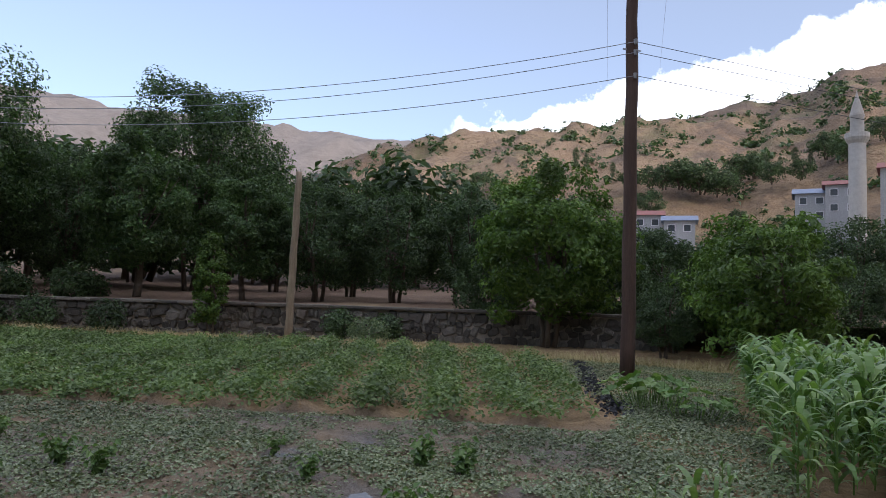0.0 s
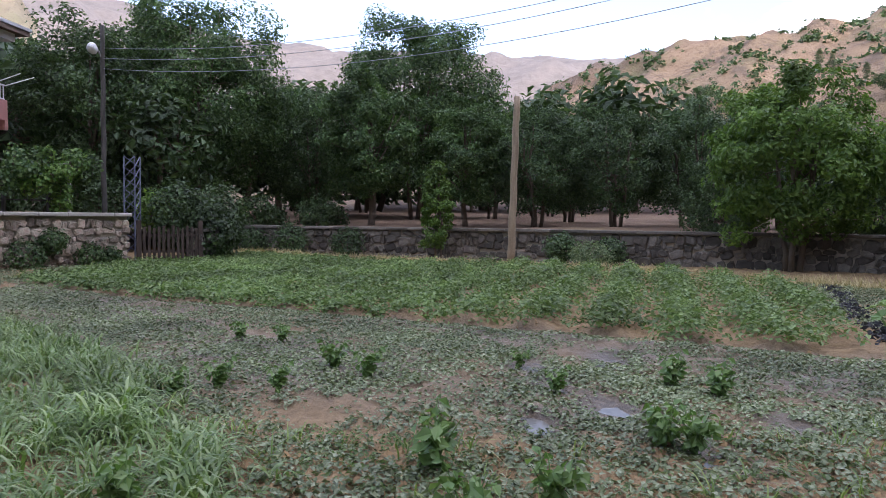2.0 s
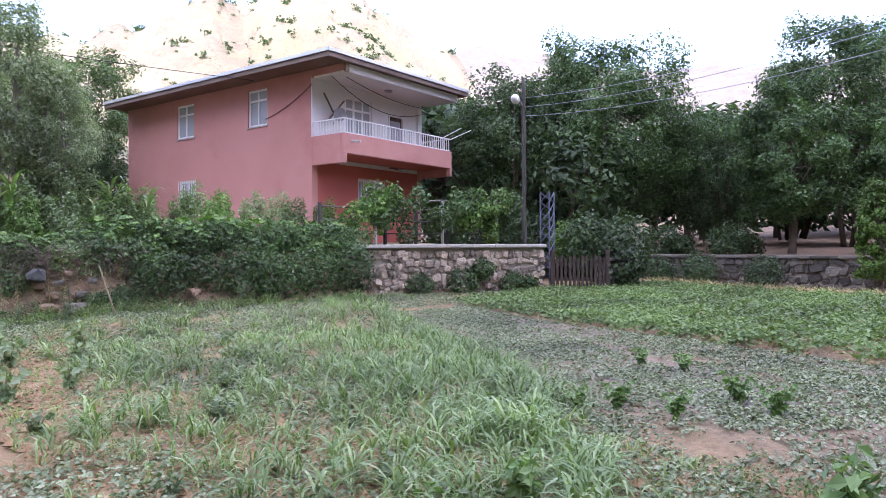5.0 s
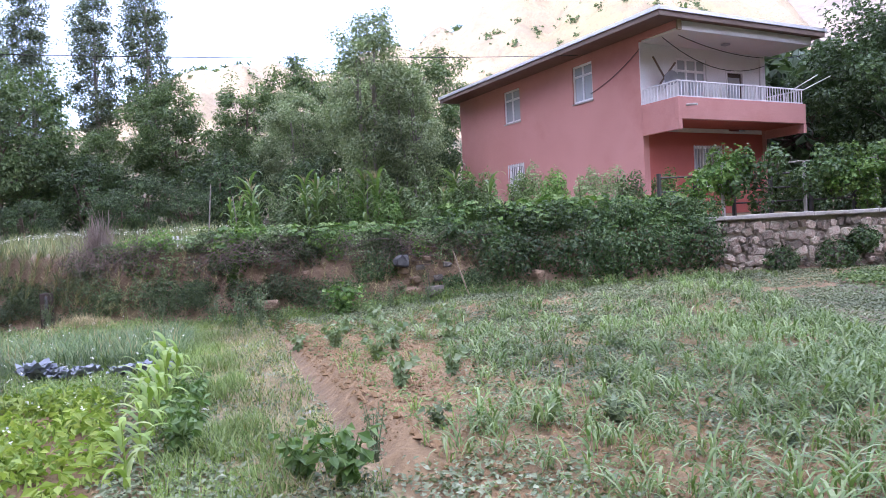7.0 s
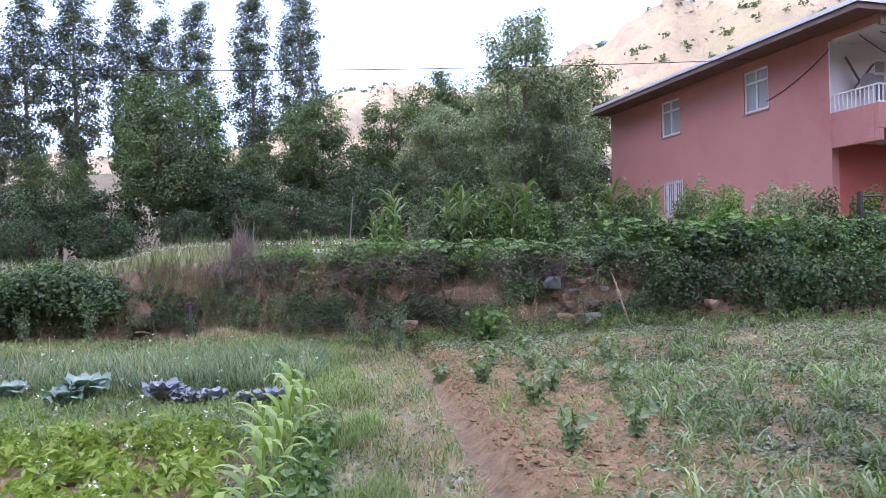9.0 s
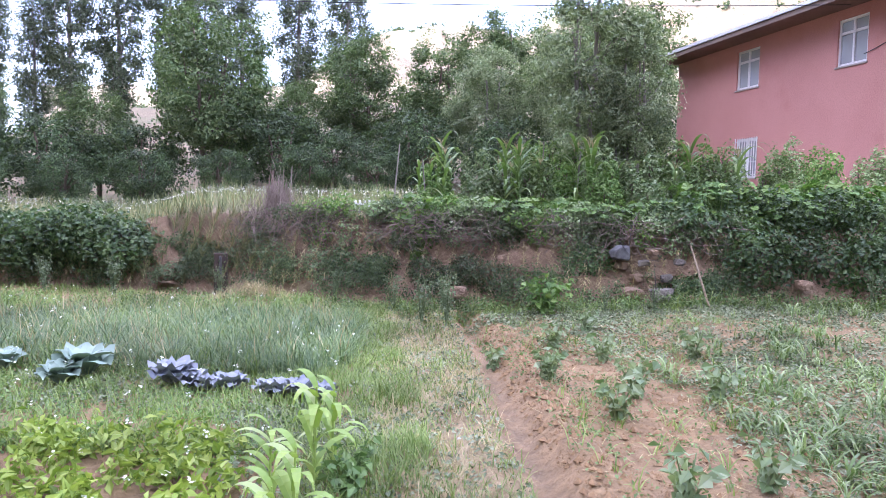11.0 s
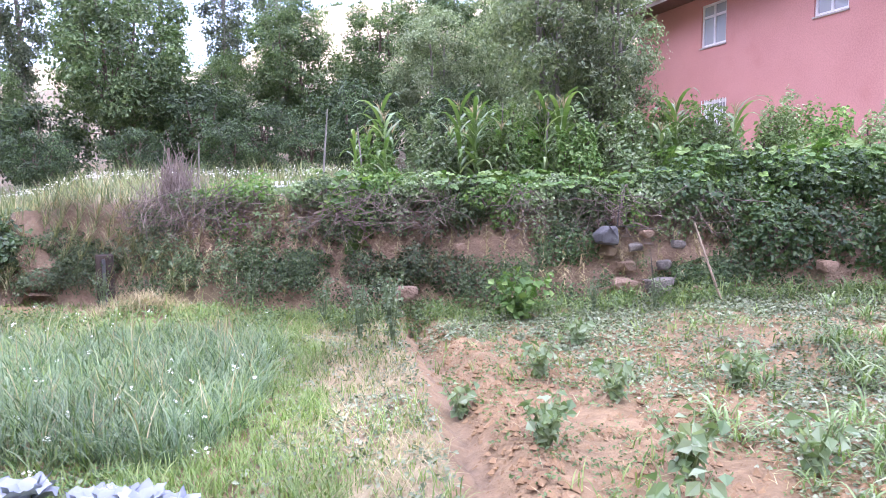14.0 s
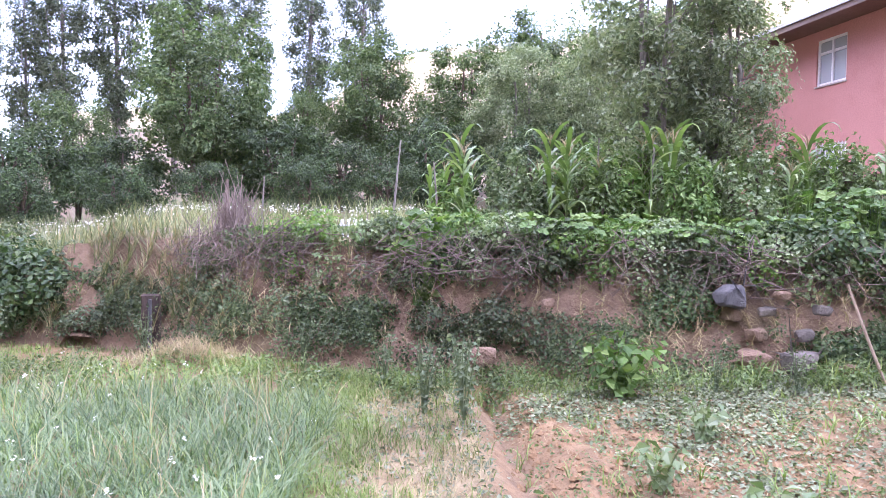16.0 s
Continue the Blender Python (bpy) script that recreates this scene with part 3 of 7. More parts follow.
def bank_track():
    """A trodden earth track that climbs the bank beside the gully."""
    line = np.array([on_bank(x, d)[:2] + (d,) for x, d in TRACK])
    t = np.linspace(0, len(TRACK) - 1, 26)
    C = np.stack([np.interp(t, np.arange(len(TRACK)), line[:, k]) for k in range(3)], 1)
    q = random.Random(6)
    vs = []
    for i, (x, y, d) in enumerate(C):
        for w in np.linspace(-0.5, 0.5, 9):
            u = w * (0.46 + 0.10 * math.sin(i * 0.9 + w * 3)) + q.uniform(-0.03, 0.03)
            z = float(terrace_z(max(d, 0), x + u)) + 0.07 - 0.9 * abs(w) ** 3 + q.uniform(-0.03, 0.03)
            vs.append((x + u, y - 0.13 * (0 < d < 1.1) + q.uniform(-0.04, 0.04), z))
    fs = [[i * 9 + k, i * 9 + k + 1, (i + 1) * 9 + k + 1, (i + 1) * 9 + k] for i in range(25) for k in range(8)]
    tagged(new("earth_track", mesh_of("earth_track", vs, fs, TRACKSOIL, True)), "trodden reddish earth track climbing the bank", "path", kind="structure")


def off_track(P):
    """Which of the points stand clear of the track."""
    line = [on_bank(x, q)[:2] for x, q in TRACK]
    return near_line(P[:, 0], P[:, 1], line) > 0.10


bank_track()


def orchard_ground():
    b = Build()
    n, k = 40, 16
    vs = []
    P, _ = along([(30, 34), (24.5, 24), (24.2, 16), (25.2, 11.5)] + FARWALL, 1.0)
    for p in P:
        for j in range(k):
            d = 0.25 + 60 * (j / (k - 1)) ** 1.7
            u = Vector((p[0] - 2, p[1] - 1.0)).normalized()
            vs.append((p[0] + u.x * d, p[1] + u.y * d, 0.95 + 0.028 * d + 0.11 * max(d - 34, 0) + 0.05 * math.sin(p[1] + d)))
    fs = [[i * k + j, i * k + j + 1, (i + 1) * k + j + 1, (i + 1) * k + j] for i in range(len(P) - 1) for j in range(k - 1)]
    b.add(vs, fs)
    tagged(new("orchard_ground", b.mesh("orchard_ground", HEDGESHADE, True)), "bare reddish tilled soil under the orchard trees", "orchard soil", kind="structure")


orchard_ground()


def ridge(name, label, centre_az, width_az, rows, dist, depth, mat, seed, rough=1.0):
    """A hill seen from the garden: its skyline follows rows of (azimuth, rise) in degrees, its slopes fold with noise."""
    az = np.radians(np.linspace(centre_az - width_az / 2, centre_az + width_az / 2, 150))
    ra = np.radians([r[0] for r in rows])
    re = np.radians([r[1] for r in rows])
    el = np.interp(az, ra, re)
    for _ in range(3):
        el[1:-1] = (el[:-2] + 2 * el[1:-1] + el[2:]) / 4
    us = np.linspace(0, 1.5, 46)
    A, U = np.meshgrid(az, us, indexing="ij")
    D = dist + depth * U
    crest = np.tan(el)[:, None] * (dist + depth)
    shape = np.where(U < 1, np.sin(U * math.pi / 2) ** 1.15, np.cos((U - 1) * 1.6))
    X, Y = D * np.cos(A), D * np.sin(A)
    s = 9.0 / depth
    fold = wave(X, Y, s, seed) * 0.10 + wave(X, Y, s * 2.7, seed + 1) * 0.055 + wave(X, Y, s * 6, seed + 2) * 0.022
    Z = crest * (shape + fold * rough * np.clip(U * 1.6, 0, 1) * np.clip(np.abs(1.0 - U) * 3, 0.1, 1)) - 3
    n, k = X.shape
    i, j = np.meshgrid(np.arange(k - 1), np.arange(n - 1))
    a = (j * k + i).ravel()
    F = np.stack([a, a + 1, a + k + 1, a + k], 1)
    V = np.stack([X.ravel(), Y.ravel(), Z.ravel()], 1)
    tagged(new(name, mesh_of(name, V, F, mat, True)), label, "hill", kind="structure")
    return X, Y, Z, U


far = ridge("far_mountain", "bare grey-brown mountain ridge in the distance", 12, 96,
            [(-40, 9.5), (-25, 10.4), (-14, 11.4), (-5, 12.4), (6, 12.6), (14, 12.7), (24, 13.4), (28, 14.7), (33, 15.2), (37, 14.6), (44, 13.5), (60, 12)], 900, 900, FARHILL, 0.8, 0.5)
near = ridge("east_hill", "sunlit dry tan hillside with scattered shrubs", -36, 76,
             [(-74, 16), (-60, 17.5), (-46, 15.3), (-42, 14.3), (-34, 12.4), (-28, 13.0), (-23, 12.5), (-18, 12.8), (-12, 11.3), (-7, 9.7), (-2, 8.0), (2, 5)], 120, 330, HILL, 2.2, 1.35)
north = ridge("north_hill", "sunlit dry yellow hillside behind the house", 70, 72,
              [(34, 13.6), (37, 15.2), (41, 17.6), (46, 19.4), (51, 19.2), (55, 18.0), (58, 16.6), (61, 15.2), (65, 14.0), (70, 13.3), (76, 12.9), (81, 13.0), (84, 11.8), (88, 9.2), (94, 8.0), (106, 7.5)], 170, 200, GLAREHILL, 5.1)
# unseen hill, added only to block the sun from the garden
ridge("west_hill", "unseen hill added behind the garden to keep it in shade", 216, 150, [(140, 20), (165, 32), (190, 37.5), (216, 38.5), (245, 36), (270, 28), (292, 15)], 95, 75, HILL, 7.7)


def hill_shrubs(name, data, n, size, seed, label):
    """Shrubs in drifts and gullies, thinning out on the open slopes."""
    X, Y, Z, U = data
    r = np.random.default_rng(seed)
    b = Build()
    C = wave(X, Y, 0.045, seed) + 0.7 * wave(X, Y, 0.13, seed + 1.0)
    k = 0
    while k < n:
        i, j = r.integers(2, X.shape[0] - 2), r.integers(4, 33)
        if C[i, j] < r.uniform(-0.5, 1.1):
            continue
        k += 1
        u, w = r.uniform(0, 1, 2)
        g = [np.array([Q[i, j], Q[i + 1, j], Q[i, j + 1]]) for Q in (X, Y, Z)]
        p = np.array([q[0] + (q[1] - q[0]) * u + (q[2] - q[0]) * w for q in g])
        s = size * (0.45 + 1.3 * r.uniform(0, 1) ** 2.2)
        q = p + r.normal(0, 0.42, (26, 3)) * [s, s, s * 0.7] + [0, 0, s * 0.4]
        v, f = leaves(q, (q - p) / s + [0, 0, 0.6], s * 0.55, 0.8, r=r)
        b.raw(v, f)
    tagged(new(name, b.mesh(name, DARKLEAF)), label, "shrubs", kind="stuff")


hill_shrubs("hill_shrubs_east", near, 2600, 1.8, 3, "dark green shrubs dotted over a dry hillside")
hill_shrubs("hill_shrubs_north", north, 1900, 1.5, 4, "dark green shrubs dotted over a yellow hillside")

for i, (px, py, pr) in enumerate(PUDDLES):
    b = Build()
    n = 48
    ring = [(px + 2.3 * pr * math.cos(a) * (1 + 0.25 * math.sin(3 * a + i) + 0.14 * math.sin(9 * a + 2 * i)), py + 1.6 * pr * math.sin(a) * (1 + 0.3 * math.cos(2 * a + i) + 0.16 * math.cos(11 * a + i)), float(lift(np.array(px), np.array(py))) - 0.03)
            for a in np.linspace(0, 2 * math.pi, n, endpoint=False)]
    b.add(ring, [list(range(n))])
    tagged(new("puddle", b.mesh("puddle", WATER)), "shallow muddy irrigation puddle reflecting the sky", "puddle", "puddles", "structure")

# ---- the house ----
X0, X1, Y0, Y1 = 16.08, 21.85, 17.62, 28.95
YB = 16.16
ZG, ZS, ZP, ZC, ZE = 1.4, 4.07, 5.02, 6.96, 7.32
house = thing("house", "two-storey red-painted house with a white balcony", "house", at=(X0, Y0, ZG))


def solid(name, parent, mat, boxes, bevel=0.0, label=""):
    b = Build()
    for q in boxes:
        b.box(*q, bevel=bevel)
    me = b.mesh(name, mat)
    if len(boxes) > 1:
        bm = bmesh.new()
        bm.from_mesh(me)
        bmesh.ops.remove_doubles(bm, verts=bm.verts[:], dist=0.0005)
        bm.to_mesh(me), bm.free()
    return attach(name, me, parent, label)


def pierced(axis, fixed0, fixed1, a0, a1, z0, z1, holes):
    """Boxes of a wall along one axis, with holes (a0, a1, z0, z1) going through it."""
    boxes = []
    cuts = sorted({a0, a1, *[h[0] for h in holes], *[h[1] for h in holes]})
    for c0, c1 in zip(cuts, cuts[1:]):
        mid = (c0 + c1) / 2
        zs = z0
        for h in sorted([h for h in holes if h[0] < mid < h[1]], key=lambda h: h[2]):
            boxes.append((c0, c1, zs, h[2]))
            zs = h[3]
        boxes.append((c0, c1, zs, z1))
    res = []
    for c0, c1, q0, q1 in boxes:
        if q1 - q0 < 1e-4:
            continue
        res.append((fixed0, fixed1, c0, c1, q0, q1) if axis == "y" else (c0, c1, fixed0, fixed1, q0, q1))
    return res


SIDE_WINDOWS = [(24.2, 25.34, 5.65, 6.95), (19.87, 20.92, 5.65, 6.95), (24.1, 25.2, 2.65, 3.98)]
FRONT_UP = [(17.66, 19.0, 5.25, 6.62), (19.95, 20.75, 4.30, 6.30)]
FRONT_LOW = [(18.25, 19.65, 2.45, 3.80)]
W = 0.24
solid("side_wall", house, REDWALL, pierced("y", X0, X0 + W, Y0, Y1, ZG - 0.3, ZE - 0.05, SIDE_WINDOWS))
solid("far_side_wall", house, REDWALL, [(X1 - W, X1, Y0, Y1, ZG - 0.3, ZE - 0.05)])
solid("back_wall", house, REDWALL, [(X0 + W, X1 - W, Y1 - W, Y1, ZG - 0.3, ZE - 0.05)])
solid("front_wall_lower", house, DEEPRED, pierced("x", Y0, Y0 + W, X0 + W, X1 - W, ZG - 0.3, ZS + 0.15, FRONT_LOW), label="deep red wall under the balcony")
solid("front_wall_upper", house, WHITEWALL, pierced("x", Y0 + 0.01, Y0 + W, X0 + W, X1 - W, ZS + 0.15, ZC, FRONT_UP), label="white-painted balcony wall")
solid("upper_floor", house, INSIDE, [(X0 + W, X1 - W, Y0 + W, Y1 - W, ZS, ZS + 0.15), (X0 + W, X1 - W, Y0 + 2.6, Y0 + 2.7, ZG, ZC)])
# balcony: slab, upstands, end piece, rails
XB1 = X1 + 0.06
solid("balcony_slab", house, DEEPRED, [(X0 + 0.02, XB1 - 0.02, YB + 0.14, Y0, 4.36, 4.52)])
solid("balcony_front", house, REDWALL, [(X0, XB1, YB, YB + 0.14, 4.37, ZP)], 0.012)
solid("balcony_side", house, REDWALL, [(X0, X0 + 0.14, YB + 0.14, Y0, ZS, ZP)], 0.012)
solid("balcony_side", house, REDWALL, [(XB1 - 0.14, XB1, YB + 0.14, Y0, ZS, ZP)], 0.012)
solid("balcony_foot", house, REDWALL, [(X0, X0 + 0.14, YB - 0.003, YB + 0.14, ZS, 4.37)])
solid("balcony_foot", house, REDWALL, [(XB1 - 0.14, XB1, YB - 0.003, YB + 0.14, ZS, 4.37)])
solid("corner_strip", house, WHITEWALL, [(X0 - 0.012, X0 + W + 0.01, Y0 - 0.03, Y0 + 0.012, ZP, ZC)], label="white painted wall edge")
solid("corner_strip", house, WHITEWALL, [(X1 - W - 0.01, X1 + 0.01, Y0 - 0.03, Y0 + 0.012, ZP - 0.6, ZC)], label="white painted wall edge")
RZ0, RZ1 = ZP + 0.02, ZP + 0.50
rail = attach("balcony_rail", Build().box(X0 + 0.04, XB1 - 0.04, YB + 0.05, YB + 0.09, RZ1 - 0.04, RZ1, 0.006).mesh("balcony_rail", WHITEMETAL), house, "white metal balcony railing")
attach("bottom_rail", Build().box(X0 + 0.04, XB1 - 0.04, YB + 0.055, YB + 0.085, RZ0, RZ0 + 0.03).mesh("bottom_rail", WHITEMETAL), house)
attach("side_rail", Build().box(X0 + 0.05, X0 + 0.09, YB + 0.09, Y0, RZ1 - 0.04, RZ1, 0.006).mesh("side_rail", WHITEMETAL), house)
attach("side_rail", Build().box(XB1 - 0.09, XB1 - 0.05, YB + 0.09, Y0, RZ1 - 0.04, RZ1, 0.006).mesh("side_rail", WHITEMETAL), house)
bar = Build().box(-0.012, 0.012, -0.012, 0.012, RZ0, RZ1 - 0.03).mesh("baluster", WHITEMETAL)
for k in range(44):
    attach("baluster", bar, house, m=Matrix.Translation((X0 + 0.1 + k * (XB1 - X0 - 0.2) / 43, YB + 0.07, 0)))
for k in range(1, 11):
    attach("baluster", bar, house, m=Matrix.Translation((X0 + 0.07, YB + 0.07 + k * 0.13, 0)))
    attach("baluster", bar, house, m=Matrix.Translation((XB1 - 0.07, YB + 0.07 + k * 0.13, 0)))
# roof: ceiling over the balcony, soffit, edge boards, hipped metal sheets
RX0, RX1, RY0, RY1 = 15.15, 22.6, 15.85, 29.12
solid("balcony_ceiling", house, WHITEWALL, [(X0 + 0.1, RX1 - 0.35, RY0 + 0.3, Y0 + 0.02, ZC, ZC + 0.06)], label="white balcony ceiling")
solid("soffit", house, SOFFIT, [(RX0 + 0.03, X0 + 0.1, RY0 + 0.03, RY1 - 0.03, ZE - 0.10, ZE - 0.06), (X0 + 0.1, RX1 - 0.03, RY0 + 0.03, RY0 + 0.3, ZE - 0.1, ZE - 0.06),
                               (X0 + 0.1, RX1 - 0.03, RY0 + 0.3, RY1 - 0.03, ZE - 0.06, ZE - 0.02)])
solid("eave_beam", house, WHITEWALL, [(X0 + 0.1, RX1 - 0.35, RY0 + 0.27, RY0 + 0.3, ZC, ZE - 0.06)])
solid("corner_beam", house, POSTWOOD, [(X0 + 0.0, X0 + 0.16, RY0 + 0.2, RY0 + 0.27, ZC - 0.02, ZE - 0.1)], label="unpainted timber beam end")
solid("gable_board", house, REDWALL, [(X0 - 0.0, X0 + 0.1, RY0 + 0.25, Y0, ZC + 0.06, ZE - 0.1)])
for q in ((RX0, RX0 + 0.03, RY0, RY1, ZE - 0.12, ZE + 0.03), (RX1 - 0.03, RX1, RY0, RY1, ZE - 0.12, ZE + 0.03),
          (RX0 + 0.03, RX1 - 0.03, RY0, RY0 + 0.03, ZE - 0.12, ZE + 0.03), (RX0 + 0.03, RX1 - 0.03, RY1 - 0.03, RY1, ZE - 0.12, ZE + 0.03)):
    solid("fascia", house, FASCIA, [q], label="weathered brown roof-edge board")
b = Build()
xm, zr = (RX0 + RX1) / 2, ZE + 1.15
e = 0.05
for lo, hi in ((0.03, 0.0),):
    b.add([(RX0 - e, RY0 - e, ZE + lo), (RX1 + e, RY0 - e, ZE + lo), (RX1 + e, RY1 + e, ZE + lo), (RX0 - e, RY1 + e, ZE + lo), (xm, RY0 + 3.4, zr), (xm, RY1 - 3.4, zr),
           (RX0 - e, RY0 - e, ZE + lo + 0.11), (RX1 + e, RY0 - e, ZE + lo + 0.11), (RX1 + e, RY1 + e, ZE + lo + 0.11), (RX0 - e, RY1 + e, ZE + lo + 0.11), (xm, RY0 + 3.4, zr + 0.11), (xm, RY1 - 3.4, zr + 0.11)],
          [[6, 7, 10], [7, 8, 11, 10], [8, 9, 11], [9, 6, 10, 11], [0, 4, 1], [1, 4, 5, 2], [2, 5, 3], [3, 5, 4, 0], [0, 1, 7, 6], [1, 2, 8, 7], [2, 3, 9, 8], [3, 0, 6, 9]])
attach("roof", b.mesh("roof", ROOFING), house, "pale sheet-metal hipped roof")


def window_unit(axis, fixed, a0, a1, z0, z1, out, sashes=2, transom=0.30, grille=False):
    """A white window in an opening: frame, bars, glass, a curtain behind and a sill; out is the outward sign."""
    def q(u0, u1, d0, d1, w0, w1):
        e0, e1 = sorted((fixed + out * d0, fixed + out * d1))
        return (e0, e1, u0, u1, w0, w1) if axis == "y" else (u0, u1, e0, e1, w0, w1)
    b = Build()
    t = 0.07
    b.box(*q(a0, a0 + t, -0.12, -0.05, z0, z1)).box(*q(a1 - t, a1, -0.12, -0.05, z0, z1))
    b.box(*q(a0 + t, a1 - t, -0.12, -0.05, z0, z0 + t)).box(*q(a0 + t, a1 - t, -0.12, -0.05, z1 - t, z1))
    win = attach("window", b.mesh("window", WHITEMETAL), house, "white-framed window with net curtain")
    zt = z1 - (z1 - z0) * transom
    if transom:
        attach("transom", Build().box(*q(a0 + t, a1 - t, -0.11, -0.04, zt - 0.035, zt + 0.035)).mesh("transom", WHITEMETAL), win)
    for k in range(1, sashes):
        u = a0 + (a1 - a0) * k / sashes
        attach("mullion", Build().box(*q(u - 0.035, u + 0.035, -0.11, -0.045, z0 + t, z1 - t)).mesh("mullion", WHITEMETAL), win)
    g = attach("pane", Build().box(*q(a0 + t, a1 - t, -0.09, -0.082, z0 + t, z1 - t)).mesh("pane", GLASS_M), win)
    g.visible_shadow = False
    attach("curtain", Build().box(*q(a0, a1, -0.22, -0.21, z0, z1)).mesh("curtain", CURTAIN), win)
    attach("sill", Build().box(*q(a0 - 0.03, a1 + 0.03, -0.05, 0.04, z0 - 0.05, z0 - 0.004), bevel=0.006).mesh("sill", COPING), win)
    if grille:
        n = max(5, int((a1 - a0) / 0.12))
        for k in range(n + 1):
            u = a0 + (a1 - a0) * k / n
            attach("grille_bar", Build().box(*q(u - 0.009, u + 0.009, 0.02, 0.04, z0 - 0.02, z1 + 0.02)).mesh("grille_bar", WHITEMETAL), win)
        for w in (0.08, 0.4, 0.92):
            zz = z0 + (z1 - z0) * w
            attach("grille_rail", Build().box(*q(a0, a1, 0.04, 0.052, zz - 0.01, zz + 0.01)).mesh("grille_rail", WHITEMETAL), win)


window_unit("y", X0, *SIDE_WINDOWS[0], -1)
window_unit("y", X0, *SIDE_WINDOWS[1], -1)
window_unit("y", X0, *SIDE_WINDOWS[2], -1, transom=0, grille=True)
window_unit("x", Y0, *FRONT_UP[0], -1, 3)
window_unit("x", Y0, *FRONT_LOW[0], -1, 3, 0, True)
door = attach("balcony_door", Build().box(19.98, 20.72, Y0 + 0.06, Y0 + 0.10, 4.53, 6.27, 0.006).mesh("balcony_door", FENCEWOOD), house, "dark balcony door with glass panes")
attach("door_frame", Build().box(19.92, 19.98, Y0 - 0.012, Y0 + 0.12, 4.53, 6.33).box(20.72, 20.78, Y0 - 0.012, Y0 + 0.12, 4.53, 6.33).box(19.98, 20.72, Y0 - 0.012, Y0 + 0.12, 6.27, 6.33).mesh("door_frame", WHITEMETAL), door)
attach("door_pane", Build().box(20.07, 20.63, Y0 + 0.045, Y0 + 0.055, 5.35, 6.12).mesh("door_pane", GLASS_M), door)
solid("ceiling_lamp", house, GREYMETAL, [(18.9, 19.15, 16.75, 16.95, ZC - 0.07, ZC - 0.002)], 0.02, "small grey balcony ceiling lamp")
attach("drain_spout", Build().tube([(X0 + 0.35, YB, 4.78), (X0 + 0.4, YB - 0.35, 4.74)], 0.035, 8).mesh("drain_spout", CONCRETE), house, "white drain spout")


def sag(p, q, drop, n=14):
    p, q = Vector(p), Vector(q)
    return [p.lerp(q, i / n) - Vector((0, 0, drop * 4 * (i / n) * (1 - i / n))) for i in range(n + 1)]


def line_thing(name, p, q, drop, r, mat, label, category, group="", n=14):
    ob = new(name, Build().tube(sag(p, q, drop, n), r, 5).mesh(name, mat))
    return tagged(ob, label, category, group)


line_thing("clothes_line", (X0 + 0.3, YB + 0.15, 6.85), (X1 + 0.05, YB + 0.1, 6.62), 0.30, 0.014, CABLE, "dark washing line sagging across the balcony", "clothes line", "balcony lines")
line_thing("clothes_line", (X0 + 0.1, YB + 0.6, 6.9), (X1 - 0.3, Y0 - 0.4, 6.55), 0.55, 0.014, CABLE, "dark washing line sagging across the balcony", "clothes line", "balcony lines")
line_thing("wall_cable", (X0 - 0.02, Y0 - 0.02, 6.75), (X0 - 0.02, 19.95, 5.85), 0.12, 0.012, CABLE, "thin black cable sagging along the red wall", "cable")
line_thing("house_cable", (X0 - 0.3, 20.2, 7.18), (-22, 33, 8.8), 0.5, 0.012, CABLE, "overhead supply cable running to the house", "cable")
# drying rack arms on the balcony and flagpole-like prop
for p, q in (((X0 + 0.5, Y0 - 0.25, 5.6), (X0 + 1.2, Y0 - 0.3, 6.35)), ((X0 + 0.35, Y0 - 0.2, 6.5), (X0 + 0.8, Y0 - 0.2, 5.9))):
    tagged(new("drying_pole", Build().tube([p, q], 0.03, 6).mesh("drying_pole", TWIG)), "grey wooden pole propped on the balcony", "pole", "balcony poles")
dish = thing("satellite_dish", "weathered satellite dish fixed on the balcony", "satellite dish", at=(X0 + 0.95, Y0 - 0.12, 5.55))
dv = [(X0 + 0.95, Y0 - 0.28, 5.85)]
for k in range(16):
    a = 2 * math.pi * k / 16
    dv.append((X0 + 0.95 + 0.3 * math.cos(a), Y0 - 0.34 - 0.06 * math.sin(a), 5.85 + 0.22 * math.sin(a)))
attach("dish", mesh_of("dish", dv, [[0, 1 + k, 1 + (k + 1) % 16] for k in range(16)], GREYMETAL, True), dish)
attach("arm", Build().tube([(X0 + 0.95, Y0, 5.55), (X0 + 0.95, Y0 - 0.28, 5.83)], 0.02, 6).mesh("arm", GREYMETAL), dish)
tagged(new("balcony_prop", Build().tube([(X1 - 0.6, YB + 0.02, RZ1 - 0.08), (X1 + 0.0, YB - 0.5, RZ1 + 0.35)], 0.02, 6).mesh("balcony_prop", WHITEMETAL)), "white metal bracket leaning from the balcony rail", "bracket", "balcony brackets")
tagged(new("balcony_prop", Build().tube([(XB1 - 0.1, YB + 0.02, RZ1 - 0.05), (XB1 + 0.6, YB - 0.5, RZ1 + 0.35)], 0.02, 6).mesh("balcony_prop", WHITEMETAL)), "white metal bracket leaning from the balcony rail", "bracket", "balcony brackets")

# ---- poles, wires, lamp, gate ----


